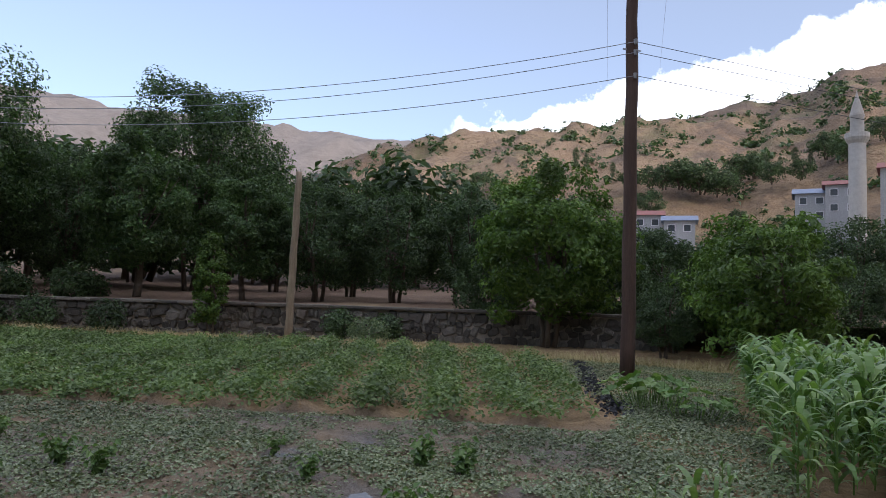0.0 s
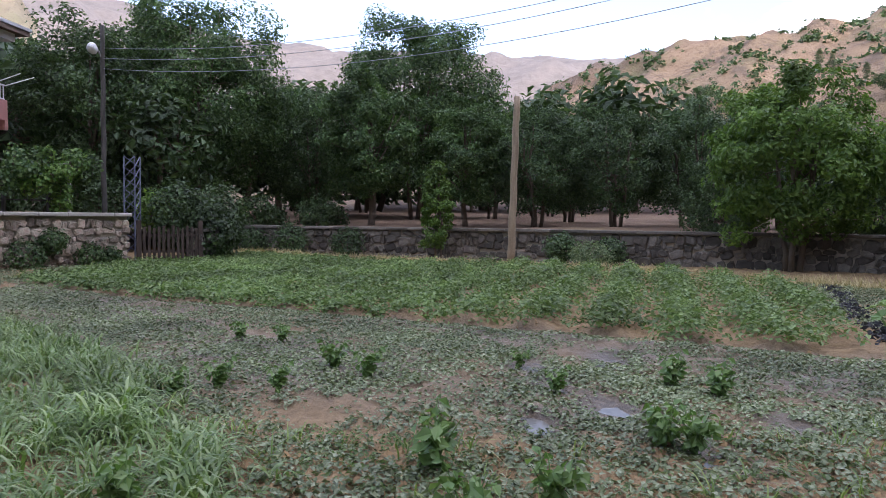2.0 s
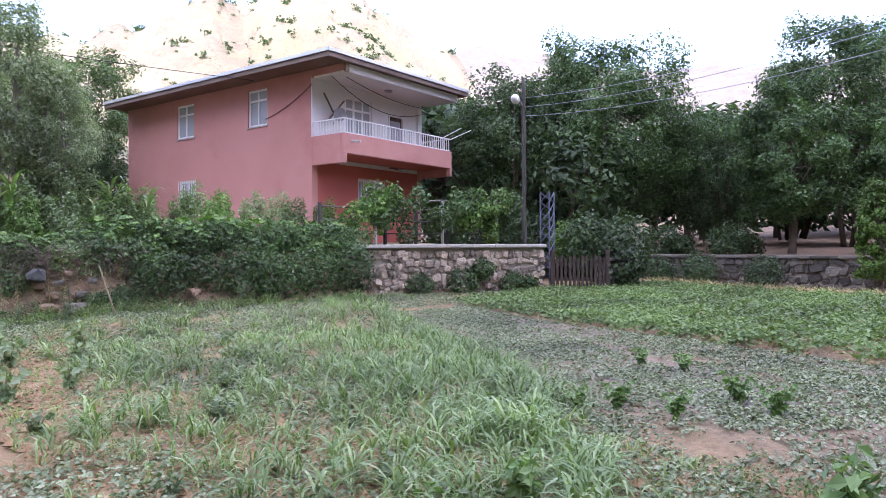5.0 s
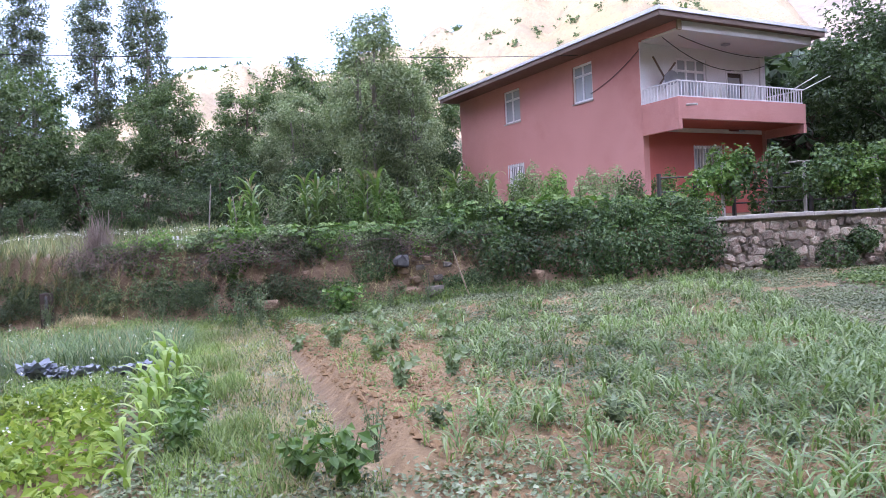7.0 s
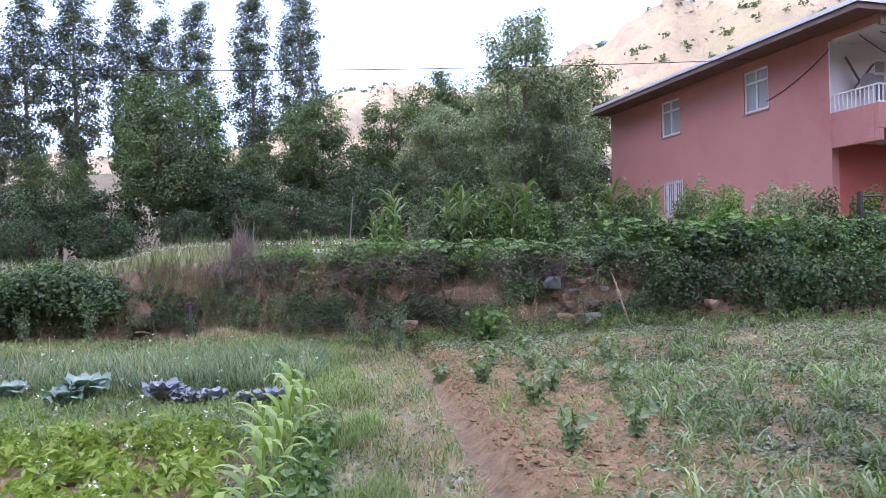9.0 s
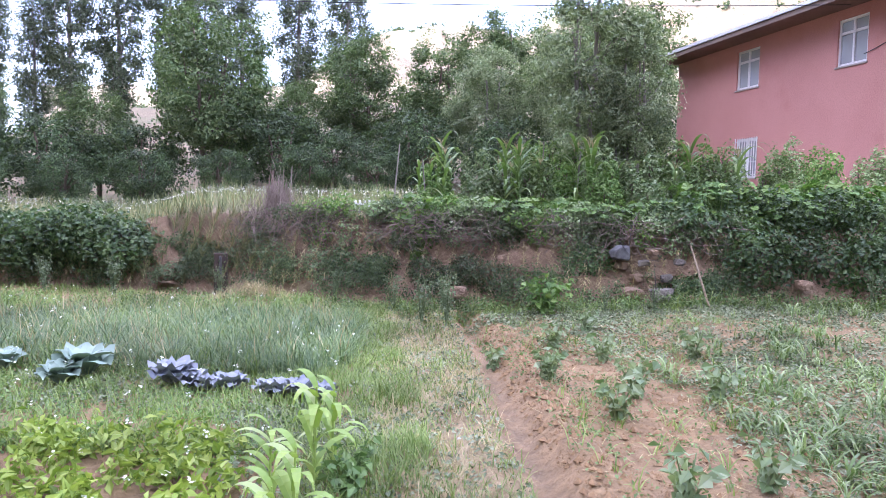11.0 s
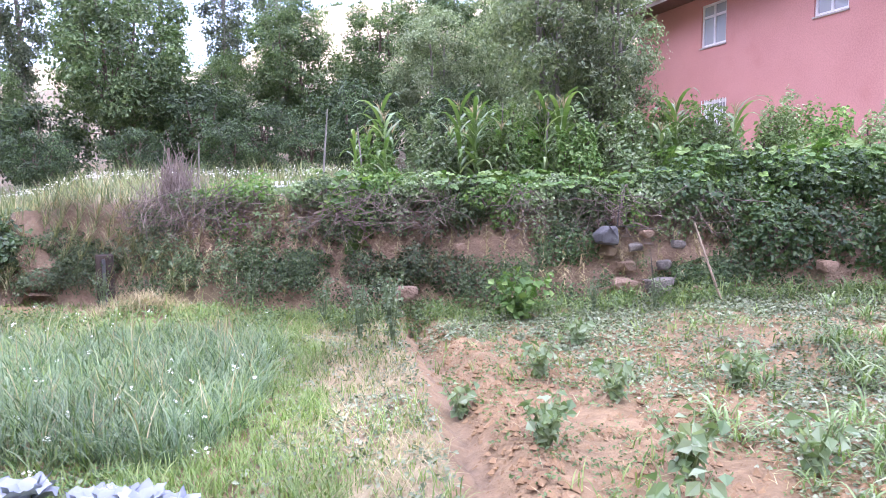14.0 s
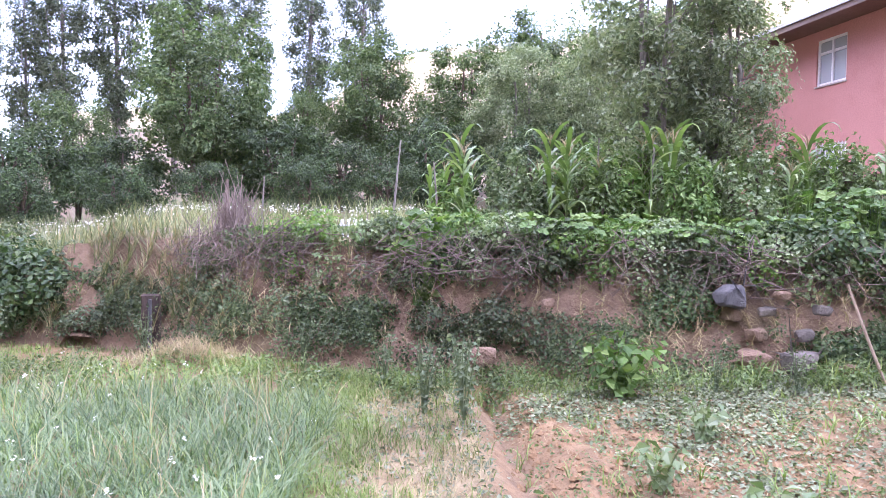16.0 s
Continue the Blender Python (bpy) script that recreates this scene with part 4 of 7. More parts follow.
def pole(name, x, y, z0, h, r0, r1, mat, label, category, lean=(0, 0)):
    n = 14
    pts = [(x + lean[0] * i / n + 0.012 * math.sin(i * 1.3), y + lean[1] * i / n + 0.012 * math.cos(i * 1.7), z0 - 0.1 + (h + 0.1) * i / n) for i in range(n + 1)]
    rr = [(r0 + (r1 - r0) * i / n) * (1 + 0.03 * math.sin(i * 2.1)) for i in range(n + 1)]
    ob = thing(name, label, category, at=(x, y, z0))
    attach("shaft", Build().tube(pts, rr, 12).mesh("shaft", mat, True), ob)
    return ob


PX, PY = 12.9, -6.45
big = pole("utility_pole", PX, PY, 0.0, 9.2, 0.145, 0.11, POLEWOOD, "tall dark tarred wooden utility pole in the field", "utility pole")
attach("step_bolt", Build().tube([(PX, PY - 0.2, 6.6), (PX, PY + 0.2, 6.6)], 0.015, 6).mesh("step_bolt", GREYMETAL), big)
for z in (6.72, 6.5, 6.02):
    iso = attach("insulator", Build().tube([(PX - 0.15, PY, z - 0.05), (PX - 0.15, PY, z + 0.05)], [0.03, 0.045], 8).mesh("insulator", GREYMETAL), big)
post = pole("wooden_post", 22.6, -0.05, 0.0, 5.25, 0.125, 0.10, POSTWOOD, "pale weathered wooden post at the field edge", "post", (0.05, -0.12))
lamp_pole = pole("lamp_post", 20.17, 11.98, 1.2, 5.7, 0.075, 0.06, LAMPWOOD, "dark grey wooden lamp post beside the walnut trees", "street lamp")
LX, LY, LZ = 20.17, 11.98, 6.15
attach("lamp_arm", Build().tube([(LX, LY, LZ - 0.25), (LX - 0.12, LY + 0.06, LZ), (LX - 0.25, LY + 0.12, LZ + 0.05)], 0.025, 6).mesh("lamp_arm", GREYMETAL), lamp_pole)
bm = bmesh.new()
bmesh.ops.create_uvsphere(bm, u_segments=14, v_segments=8, radius=0.17)
for v in bm.verts:
    v.co = Vector((v.co.x * 1.1, v.co.y * 0.8, v.co.z * (0.7 if v.co.z < 0 else 1.15)))
bm.transform(Matrix.Translation((LX - 0.3, LY + 0.14, LZ)) @ Matrix.Rotation(0.5, 4, "Y"))
lm = bpy.data.meshes.new("lamp_head")
bm.to_mesh(lm), bm.free()
lm.materials.append(WHITEMETAL)
attach("lamp_head", lm, lamp_pole, "white rounded street-lamp head")
WIRES = "power lines between the poles"
for z, zl in ((6.72, 6.25), (6.5, 5.95), (6.02, 5.65)):
    line_thing("power_line", (PX - 0.15, PY, z), (LX, LY, zl), 0.75, 0.008, GREYMETAL, "thin overhead power line between wooden poles", "power line", WIRES, 24)
    line_thing("power_line", (PX - 0.15, PY, z), (18.2, -58, z + 0.2), 0.5, 0.0065, CABLE, "thin overhead power line leading down the valley", "power line", WIRES, 24)
for a0, a1 in ((-26.3, -25.0), (-30.3, -31.7)):
    e0, e1 = radians(17.2), radians(40)
    line_thing("power_line", (120 * math.cos(radians(a0)), 120 * math.sin(radians(a0)), 1.5 + 120 * math.tan(e0)), (25 * math.cos(radians(a1)), 25 * math.sin(radians(a1)), 1.5 + 25 * math.tan(e1)), 0.3, 0.011, GREYMETAL, "thin overhead power line crossing the valley", "power line", WIRES, 24)

gate = thing("picket_gate", "low dark wooden picket gate between stone walls", "gate", at=(18.5, 9.95, 0.15))
ga, gb2 = Vector((18.45, 9.95, 0.15)), Vector((19.25, 8.75, 0.15))
gd = (gb2 - ga).normalized()
gt = Matrix(((gd.x, -gd.y, 0, ga.x), (gd.y, gd.x, 0, ga.y), (0, 0, 1, ga.z), (0, 0, 0, 1)))
for z in (0.22, 0.66):
    attach("gate_rail", Build().box(0, 1.44, 0.01, 0.05, z, z + 0.07, 0.005, gt).mesh("gate_rail", FENCEWOOD), gate)
for k in range(12):
    h = 0.92 + 0.04 * math.sin(k * 2.2)
    attach("picket", Build().box(0.02 + k * 0.122, 0.095 + k * 0.122, -0.02, 0.008, 0.02, h, 0.006, gt).mesh("picket", FENCEWOOD), gate)
for k, xx in enumerate((-0.08, 1.5)):
    attach("gate_post", Build().box(xx - 0.06, xx + 0.06, -0.05, 0.07, -0.1, 1.1, 0.01, gt).mesh("gate_post", FENCEWOOD), gate)

mast = thing("lattice_mast", "short galvanised lattice mast by the garden gate", "lattice mast", at=(18.86, 10.36, 0.15))
mz = [0.3 + 0.3 * k for k in range(10)]
for dx, dy in ((0, 0), (0.3, 0), (0, 0.3)):
    attach("mast_leg", Build().tube([(18.86 + dx, 10.36 + dy, 0.1), (18.86 + dx, 10.36 + dy, 3.0)], 0.024, 6).mesh("mast_leg", BLUESTEEL), mast)
for z, z2 in zip(mz, mz[1:]):
    for p, q in (((0, 0), (0.3, 0)), ((0.3, 0), (0, 0.3)), ((0, 0.3), (0, 0))):
        attach("mast_brace", Build().tube([(18.86 + p[0], 10.36 + p[1], z), (18.86 + q[0], 10.36 + q[1], z2)], 0.015, 5).mesh("mast_brace", BLUESTEEL), mast)

# ---- grape pergola and iron fence on the terrace edge ----
perg = thing("vine_pergola", "concrete-post grape pergola above the stone wall", "pergola", at=(16.3, 12.4, 1.35))
PERG = [(14.4, 13.3), (16.45, 12.55), (18.1, 11.75)]
for x, y in PERG:
    attach("pergola_post", Build().box(x - 0.035, x + 0.035, y - 0.035, y + 0.035, 1.25, 2.7, 0.01).mesh("pergola_post", CONCRETE), perg, "pale concrete post")
for (ax, ay), (bx, by) in zip(PERG, PERG[1:]):
    attach("pergola_wire", Build().tube([(ax, ay, 2.72), ((ax + bx) / 2, (ay + by) / 2, 2.64), (bx, by, 2.72)], 0.022, 6).mesh("pergola_wire", GREYBARK), perg)
fence = thing("iron_fence", "dark iron fence in front of the house", "fence", at=(14.3, 13.2, 1.4))
FL = [(12.9, 13.9), (13.9, 13.7), (14.9, 13.4), (15.9, 13.1), (16.9, 12.7), (17.9, 12.2)]
for x, y in FL:
    attach("fence_post", Build().box(x - 0.04, x + 0.04, y - 0.04, y + 0.04, 1.2, 2.55, 0.006).mesh("fence_post", DARKMETAL), fence)
for (ax, ay), (bx, by) in zip(FL, FL[1:]):
    for z in (1.75, 2.1, 2.45):
        attach("fence_rail", Build().tube([(ax, ay, z), (bx, by, z)], 0.022, 6).mesh("fence_rail", DARKMETAL), fence)

# ---- stone walls, stone by stone ----
STONE_SHAPES = {}


def stone_mesh(k, mat):
    key = (k, mat.name)
    if key in STONE_SHAPES:
        return STONE_SHAPES[key]
    r = random.Random(k)
    n = 8
    ring = []
    for i in range(n):
        a = 2 * math.pi * (i + r.uniform(-0.25, 0.25)) / n
        s = 0.5 / max(abs(math.cos(a)), abs(math.sin(a))) ** 0.8 * r.uniform(0.86, 1.06)
        ring.append((s * math.cos(a), s * math.sin(a)))
    vs = [(x, 0.5, z) for x, z in ring] + [(x * 0.98, -0.25 + r.uniform(-0.1, 0.1), z * 0.98) for x, z in ring]
    vs += [(x * 0.72, -0.5 + r.uniform(-0.08, 0.12), z * 0.72) for x, z in ring]
    fs = []
    for i in range(n):
        j = (i + 1) % n
        fs += [[i, j, n + j, n + i], [n + i, n + j, 2 * n + j, 2 * n + i]]
    fs.append([2 * n + i for i in range(n)])
    STONE_SHAPES[key] = mesh_of("stone", vs, fs, mat)
    return STONE_SHAPES[key]


def stone_wall(name, line, z0f, z1, thick, mat, label, row_h, stones_on, coping):
    P, N = along(line, 0.5)
    wall = thing(name, label, "stone wall", kind="structure", at=(line[0][0], line[0][1], z0f(*line[0])))
    r = random.Random(len(name))
    b = Build()
    for (ax, ay), (bx, by) in zip(line, line[1:]):
        L = math.hypot(bx - ax, by - ay)
        ux, uy = (bx - ax) / L, (by - ay) / L
        m = Matrix(((ux, -uy, 0, ax), (uy, ux, 0, ay), (0, 0, 1, 0), (0, 0, 0, 1)))
        b.box(0, L, 0.05, thick, -0.3, z1 - 0.02, m=m)
        if coping:
            u = -0.05
            while u < L:
                w = min(r.uniform(0.7, 1.5), L - u + 0.05)
                attach("coping_stone", Build().box(u + 0.004, u + w - 0.004, -0.10, thick + 0.06, z1 - 0.018, z1 + 0.075 + r.uniform(-0.01, 0.015), 0.015, m).mesh("coping_stone", coping), wall)
                u += w
        if not stones_on:
            continue
        z = z0f(ax, ay) - 0.05
        while z < z1 - 0.1:
            h = row_h * r.uniform(0.6, 1.35)
            u = r.uniform(-0.1, 0.0)
            while u < L - 0.05:
                w = row_h * r.choice((0.5, 0.8, 1.0, 1.3, 1.7)) * r.uniform(0.85, 1.2)
                hh = h * r.uniform(0.8, 1.35)
                mm = m @ Matrix.Translation((min(u + w / 2, L - 0.04), 0.05 - 0.012 * r.random(), min(z + h / 2 + r.uniform(-0.06, 0.06), z1 - hh / 2 - 0.02)))
                mm = mm @ Matrix.Rotation(r.uniform(-0.45, 0.45), 4, "Y") @ Matrix.Diagonal((w * 1.02, 0.12 + 0.09 * r.random(), hh * 0.98, 1))
                attach("stone", stone_mesh(r.randrange(12), mat), wall, m=mm)
                u += w
            z += h
    attach("wall_core", b.mesh("wall_core", MORTAR), wall)
    return wall


stone_wall("stone_wall", [(13.2, 12.55), (14.2, 12.2), (18.2, 10.2)], lambda x, y: 0.1, 1.36, 0.4, STONE, "pale pinkish rubble stone retaining wall with coping", 0.18, True, COPING)
stone_wall("far_stone_wall", FARWALL[0:4], lambda x, y: -0.05, 0.98, 0.4, DARKSTONE, "dark rubble stone wall with a flat coping below the orchard", 0.27, True, DARKSTONE)
stone_wall("link_wall", [(19.3, 8.7), (21.0, 8.9), (25.2, 10.1)], lambda x, y: 0.05, 0.95, 0.4, DARKSTONE, "dark rubble stone wall beside the picket gate", 0.28, True, DARKSTONE)

# ---- trees ----
def crown_points(r, n_clumps, n_leaves, rx, rz, zc, clump, shape="round", gaps=0.25):
    """Clump centres within an uneven crown, and leaf points round them."""
    C = []
    while len(C) < n_clumps:
        u = r.normal(0, 1, 3)
        u /= np.linalg.norm(u)
        q = r.uniform(0.35, 1.0) ** 0.5
        bumpy = 1 + 0.22 * math.sin(u[0] * 5 + 1.3) * math.cos(u[1] * 4 + u[2] * 3) + r.normal(0, 0.06)
        p = u * q * bumpy * np.array([rx, rx, rz])
        if shape == "cone":
            t = (p[2] / rz + 1) / 2
            p[:2] *= max(0.15, 1.15 - 0.95 * t)
        if shape == "spire":
            t = (p[2] / rz + 1) / 2
            p[:2] *= 0.45 + 1.5 * max(t, 0.0) ** 0.6 * max(1 - t, 0.0) ** 0.55
        C.append(p + [0, 0, zc])
    C = np.array(C)
    w = r.uniform(0.4, 1.6, n_clumps)
    idx = r.choice(n_clumps, n_leaves, p=w / w.sum())
    d = r.normal(0, 1, (n_leaves, 3))
    d /= np.linalg.norm(d, axis=1, keepdims=True)
    P = C[idx] + d * (r.uniform(0.2, 1, n_leaves) ** 0.6)[:, None] * clump * [1, 1, 0.75]
    out = d * 0.8 + unit(P - [0, 0, zc]) * 0.7 + [0, 0, 0.5]
    return C, P, out


def tree(name, label, category, h, rx, base, leaf_mat, bark, n_leaves=12000, leaf_size=0.17, seed=1, stems=1, shape="round", trunk=0.16, droop=0.3, clumps=80, clump=None, limbs=False):
    """A tapered trunk with limbs into the crown, and a crown of many small leaves."""
    r = np.random.default_rng(seed)
    rz, zc = (h - base) / 2, base + (h - base) / 2
    ob = thing(name, label, category)
    C, P, out = crown_points(r, clumps, n_leaves, rx * 0.85, rz * 0.9, zc, clump or rx * 0.3, shape)
    b = Build()
    for s in range(stems):
        a = 2 * math.pi * s / stems + r.uniform(0, 1)
        off = 0.0 if stems == 1 else 0.2
        top = np.array([math.cos(a), math.sin(a), 0]) * (rx * 0.25 if stems > 1 else 0.15) + [0, 0, zc + rz * 0.55]
        p0 = np.array([math.cos(a) * off, math.sin(a) * off, -0.15])
        pts = [p0 + (top - p0) * t + r.normal(0, 0.05, 3) * [1, 1, 0] * (t > 0) for t in np.linspace(0, 1, 8)]
        b.tube(pts, list(np.linspace(trunk / math.sqrt(stems), 0.03, 8)), 8)
        if limbs:
            attach("trunk", b.mesh("trunk", bark, True), ob)
            b = Build()
        order = r.permutation(len(C))[: max(8, 26 // stems)]
        for k in order:
            t = r.uniform(0.3, 0.85)
            q = p0 + (top - p0) * t
            if C[k][2] < q[2] - 0.6:
                q = p0 + (top - p0) * max(0.22, t - 0.4)
            mid = (q + C[k]) / 2 + r.normal(0, 0.12, 3) + [0, 0, 0.1]
            b.tube([q, mid, C[k]], [trunk * 0.32 * (1.1 - t), trunk * 0.2 * (1.1 - t), 0.012], 5)
            if limbs:
                attach("limb", b.mesh("limb", bark, True), ob)
                b = Build()
    if not limbs:
        attach("trunk", b.mesh("trunk", bark, True), ob)
    v, f = leaves(P, out, leaf_size, 0.58, droop, 0.48, r=r)
    attach("crown", mesh_of("crown", v, f, leaf_mat), ob)
    return ob


def stand(ob, rows, group):
    """Puts a tree at the first row (x, y, z, turn, scale) and copies at the others."""
    tagged(ob, group=group)
    for i, (x, y, z, turn, s) in enumerate(rows):
        m = pose(x, y, z, 0, 0, turn) @ Matrix.Diagonal((s, s, s, 1))
        if i == 0:
            ob.matrix_basis = m
        else:
            copy_thing(ob, m)


def ground_at(x, y):
    """Height of the terrace or orchard under a tree."""
    d = math.sqrt(min((FP[:, 0] - x) ** 2 + (FP[:, 1] - y) ** 2))
    return float(terrace_z(d, x))


G = ground_at
ORCH = "orchard trees behind the far wall"
stand(tree("walnut_tree", "large dark green walnut tree with a broad crown", "tree", 9.8, 4.4, 0.9, WALNUT, BARK, 42000, 0.158, 11, 2, clumps=330, clump=0.72, limbs=True),
      [(28.2, 12.6, 1.0, 0, 1.0), (36.5, 4.6, 1.2, 130, 1.12), (34, 17.5, 1.3, 70, 0.72)], ORCH)
stand(tree("walnut_tree", "large dark walnut tree with low branches", "tree", 8.6, 3.8, 0.7, DARKLEAF, BARK, 19000, 0.178, 12, 2, clumps=210, clump=0.72),
      [(25.6, 15.6, 1.3, 0, 0.9), (31.5, 8.6, 1.0, 200, 0.8), (43, -3, 1.6, 40, 0.78), (46, 9, 1.8, 90, 1.0), (38, -12, 1.4, 15, 0.8), (44, 19, 2.0, 250, 0.8), (30, 22, 2.0, 10, 0.72), (50, -18, 1.6, 310, 0.6), (52, 2, 2.0, 160, 1.1)], ORCH)
stand(tree("fruit_tree", "bushy dark green orchard tree with low branches", "tree", 5.6, 2.7, 0.45, DARKLEAF, BARK, 14000, 0.15, 13, 3, clumps=120, clump=0.52),
      [(28.5, -1.2, 0.95, 0, 0.92), (27.6, -4.2, 0.95, 80, 0.97), (28.6, -7.2, 0.95, 160, 1.0), (26.5, -10.0, 0.9, 220, 0.95), (33, -3, 1.1, 20, 1.0), (24.0, -13.5, 0.8, 300, 0.7), (33, -10, 1.1, 120, 1.0), (30.0, -15.5, 1.0, 190, 0.75), (38, 0.5, 1.3, 40, 1.1), (28, -21, 0.9, 75, 0.8)], ORCH)
stand(tree("young_walnut_tree", "slender mid-green young tree above the wall", "tree", 6.4, 2.2, 1.0, WALNUT, BARK, 14000, 0.165, 14, 1, clumps=95, clump=0.5, limbs=True),
      [(27.4, 5.3, 0.95, 0, 1.0), (28.0, 1.6, 0.95, 140, 0.8)], ORCH)
stand(tree("lime_green_walnut", "bright green leafy walnut at the field edge", "tree", 5.6, 2.5, 0.5, LIMELEAF, BARK, 20000, 0.165, 15, 3, clumps=130, clump=0.5, limbs=True),
      [(20.2, -7.7, 0.0, 0, 1.0)], "")
stand(tree("lime_green_bush", "bright green young walnut bush by the field", "bush", 3.7, 1.9, 0.2, LIMELEAF, BARK, 9000, 0.15, 16, 4, clumps=90, clump=0.4, limbs=True),
      [(14.6, -11.0, 0.0, 0, 1.0), (17.0, -12.4, 0.0, 100, 1.1)], "green bushes by the field")
stand(tree("thicket_tree", "dense dark green tree in the river thicket", "tree", 5.2, 2.3, 0.3, DARKLEAF, BARK, 8500, 0.165, 17, 3, clumps=110, clump=0.5),
      [(22.6, -11.2, 0.0, 0, 0.78), (20.6, -14.4, 0.0, 90, 0.8), (24.5, -16.5, 0.0, 200, 0.85), (17.8, -16.5, 0.0, 300, 0.75), (23.8, -7.0, 0.1, 250, 0.8), (14.5, -18.5, 0.0, 250, 0.8), (20, -20, 0, 30, 0.85), (18.6, -11.0, 0, 120, 0.6), (16.8, -9.6, 0, 170, 0.5)], "thicket trees by the stream")
stand(tree("sapling", "slender bright green sapling in front of the stone wall", "sapling", 3.6, 0.7, 0.2, LIMELEAF, BARK, 4200, 0.12, 18, 2, "cone", 0.05, clumps=70, clump=0.22, limbs=True),
      [(22.8, 2.35, 0.0, 0, 1.0)], "")
NW = "trees on the slope behind the terrace"
stand(tree("poplar", "tall narrow grey-green poplar tree", "tree", 18.6, 1.5, 1.2, POPLARLEAF, GREYBARK, 13000, 0.20, 21, 1, "spire", 0.2, droop=0.1, clumps=300, clump=0.6, limbs=True),
      [(x, y, G(x, y), 37 * i, s) for i, (x, y, s) in enumerate([(4.7, 46.6, 0.9), (1.9, 47.2, 0.95), (-1.4, 48.2, 0.93), (-3.3, 46.4, 0.86), (-5.1, 46.8, 0.96), (-7.6, 45.6, 1.0), (-9.9, 45.0, 0.94), (-11.8, 45.6, 0.76), (-14.6, 47, 0.8), (-17.5, 45, 0.8), (-21, 44, 0.75)])], NW)
stand(tree("willow_tree", "tall feathery grey-green tree beside the red house", "tree", 8.6, 2.6, 0.5, WILLOW, GREYBARK, 20000, 0.145, 22, 3, clumps=150, clump=0.6),
      [(12.2, 28.6, G(12.2, 28.6), 0, 0.86), (13.6, 33.5, G(13.6, 33.5), 90, 1.0), (9.2, 31.5, G(9.2, 31.5), 200, 0.85)], NW)
stand(tree("slender_tree", "slender feathery grey-green tree standing among the terrace vegetables", "tree", 6.0, 1.25, 0.6, WILLOW, GREYBARK, 13000, 0.095, 27, 3, trunk=0.09, clumps=130, clump=0.34, limbs=True),
      [(6.9, 17.3, G(6.9, 17.3), 0, 0.98), (7.72, 16.9, G(7.72, 16.9), 130, 0.74)], "slender trees on the terrace")
stand(tree("ash_tree", "leafy mid-green tree at the back of the terrace", "tree", 8.2, 2.7, 0.8, ASH, BARK, 16000, 0.165, 23, 2, clumps=170, clump=0.55, limbs=True),
      [(-1.8, 33.5, G(-1.8, 33.5), 0, 1.0), (4.4, 36, G(4.4, 36), 120, 0.86), (8.6, 37.5, G(8.6, 37.5), 210, 0.9), (-6.2, 34.5, G(-6.2, 34.5), 60, 0.6), (12.5, 38, G(12.5, 38), 20, 1.05), (1.5, 38.5, G(1.5, 38.5), 290, 0.6), (-11, 36, G(-11, 36), 150, 0.65), (17.5, 36, G(17.5, 36), 190, 1.1)], NW)
stand(tree("slope_shrub", "dense dark shrub on the wooded slope", "shrub", 3.6, 2.3, 0.1, DARKLEAF, BARK, 6500, 0.145, 24, 3, clumps=90, clump=0.5),
      [(x, y, G(x, y) - 0.1, 53 * i, s) for i, (x, y, s) in enumerate([(-14, 34, 1.0), (-10.5, 33, 0.9), (-7.5, 32.5, 0.95), (-4.5, 33, 0.9), (0.8, 33, 0.95), (2.8, 32.0, 0.8), (6.8, 33.5, 0.95), (9.0, 28.5, 0.85), (6.0, 30.5, 0.9), (-18, 35, 1.1), (-22, 33, 1.0), (13.0, 30.5, 0.9), (-26, 36, 1.3), (-1, 36.5, 1.2), (-9, 29.5, 0.6), (-6, 28.8, 0.55), (-3.6, 29.2, 0.6), (-1, 28.8, 0.5), (1.6, 28.8, 0.55), (4, 28.2, 0.55), (-12, 30, 0.7), (-16, 31, 0.8), (15.8, 31.6, 1.1), (14.7, 30.4, 0.9)])], NW)
stand(tree("distant_bush", "dense dark green bush far behind the orchard", "bush", 3.6, 2.3, 0.1, DARKLEAF, BARK, 1500, 0.32, 25, 2, clumps=46, clump=0.75),
      [(x, y, 2.0, 41 * i, s) for i, (x, y, s) in enumerate([(52, 24, 1.7), (55, 17, 1.6), (57, 11, 1.6), (59, 6, 1.7), (58, 1, 1.6), (57, -5, 1.6), (55, -10, 1.7), (52, -16, 0.9), (48, -22, 0.6), (42, -27, 0.55), (36, -30, 0.55), (46, 28, 1.7), (38, 29, 1.6), (31, 28, 1.4), (26.5, 24.5, 1.2), (27, 20.5, 1.1), (24.6, 12.2, 0.6), (38, 14, 1.0), (39.5, 11, 1.1), (41, 7.5, 1.0), (36, 18.5, 1.2), (41, 3, 1.0), (33, 20, 1.1), (43, 12, 1.2)])], "bushes far behind the orchard")
stand(tree("distant_poplar", "dark poplar tree near the village", "tree", 17.0, 1.5, 1.0, POPLARLEAF, GREYBARK, 3000, 0.4, 26, 1, "spire", 0.2, droop=0.1, clumps=120, clump=0.7), [(76.5, -6, 1.0, 0, 0.5)], "poplars near the village")

# ---- the village on the hillside ----
def hill_z(x, y):
    X, Y, Z, _ = near
    return float(Z.ravel()[np.argmin((X.ravel() - x) ** 2 + (Y.ravel() - y) ** 2)])


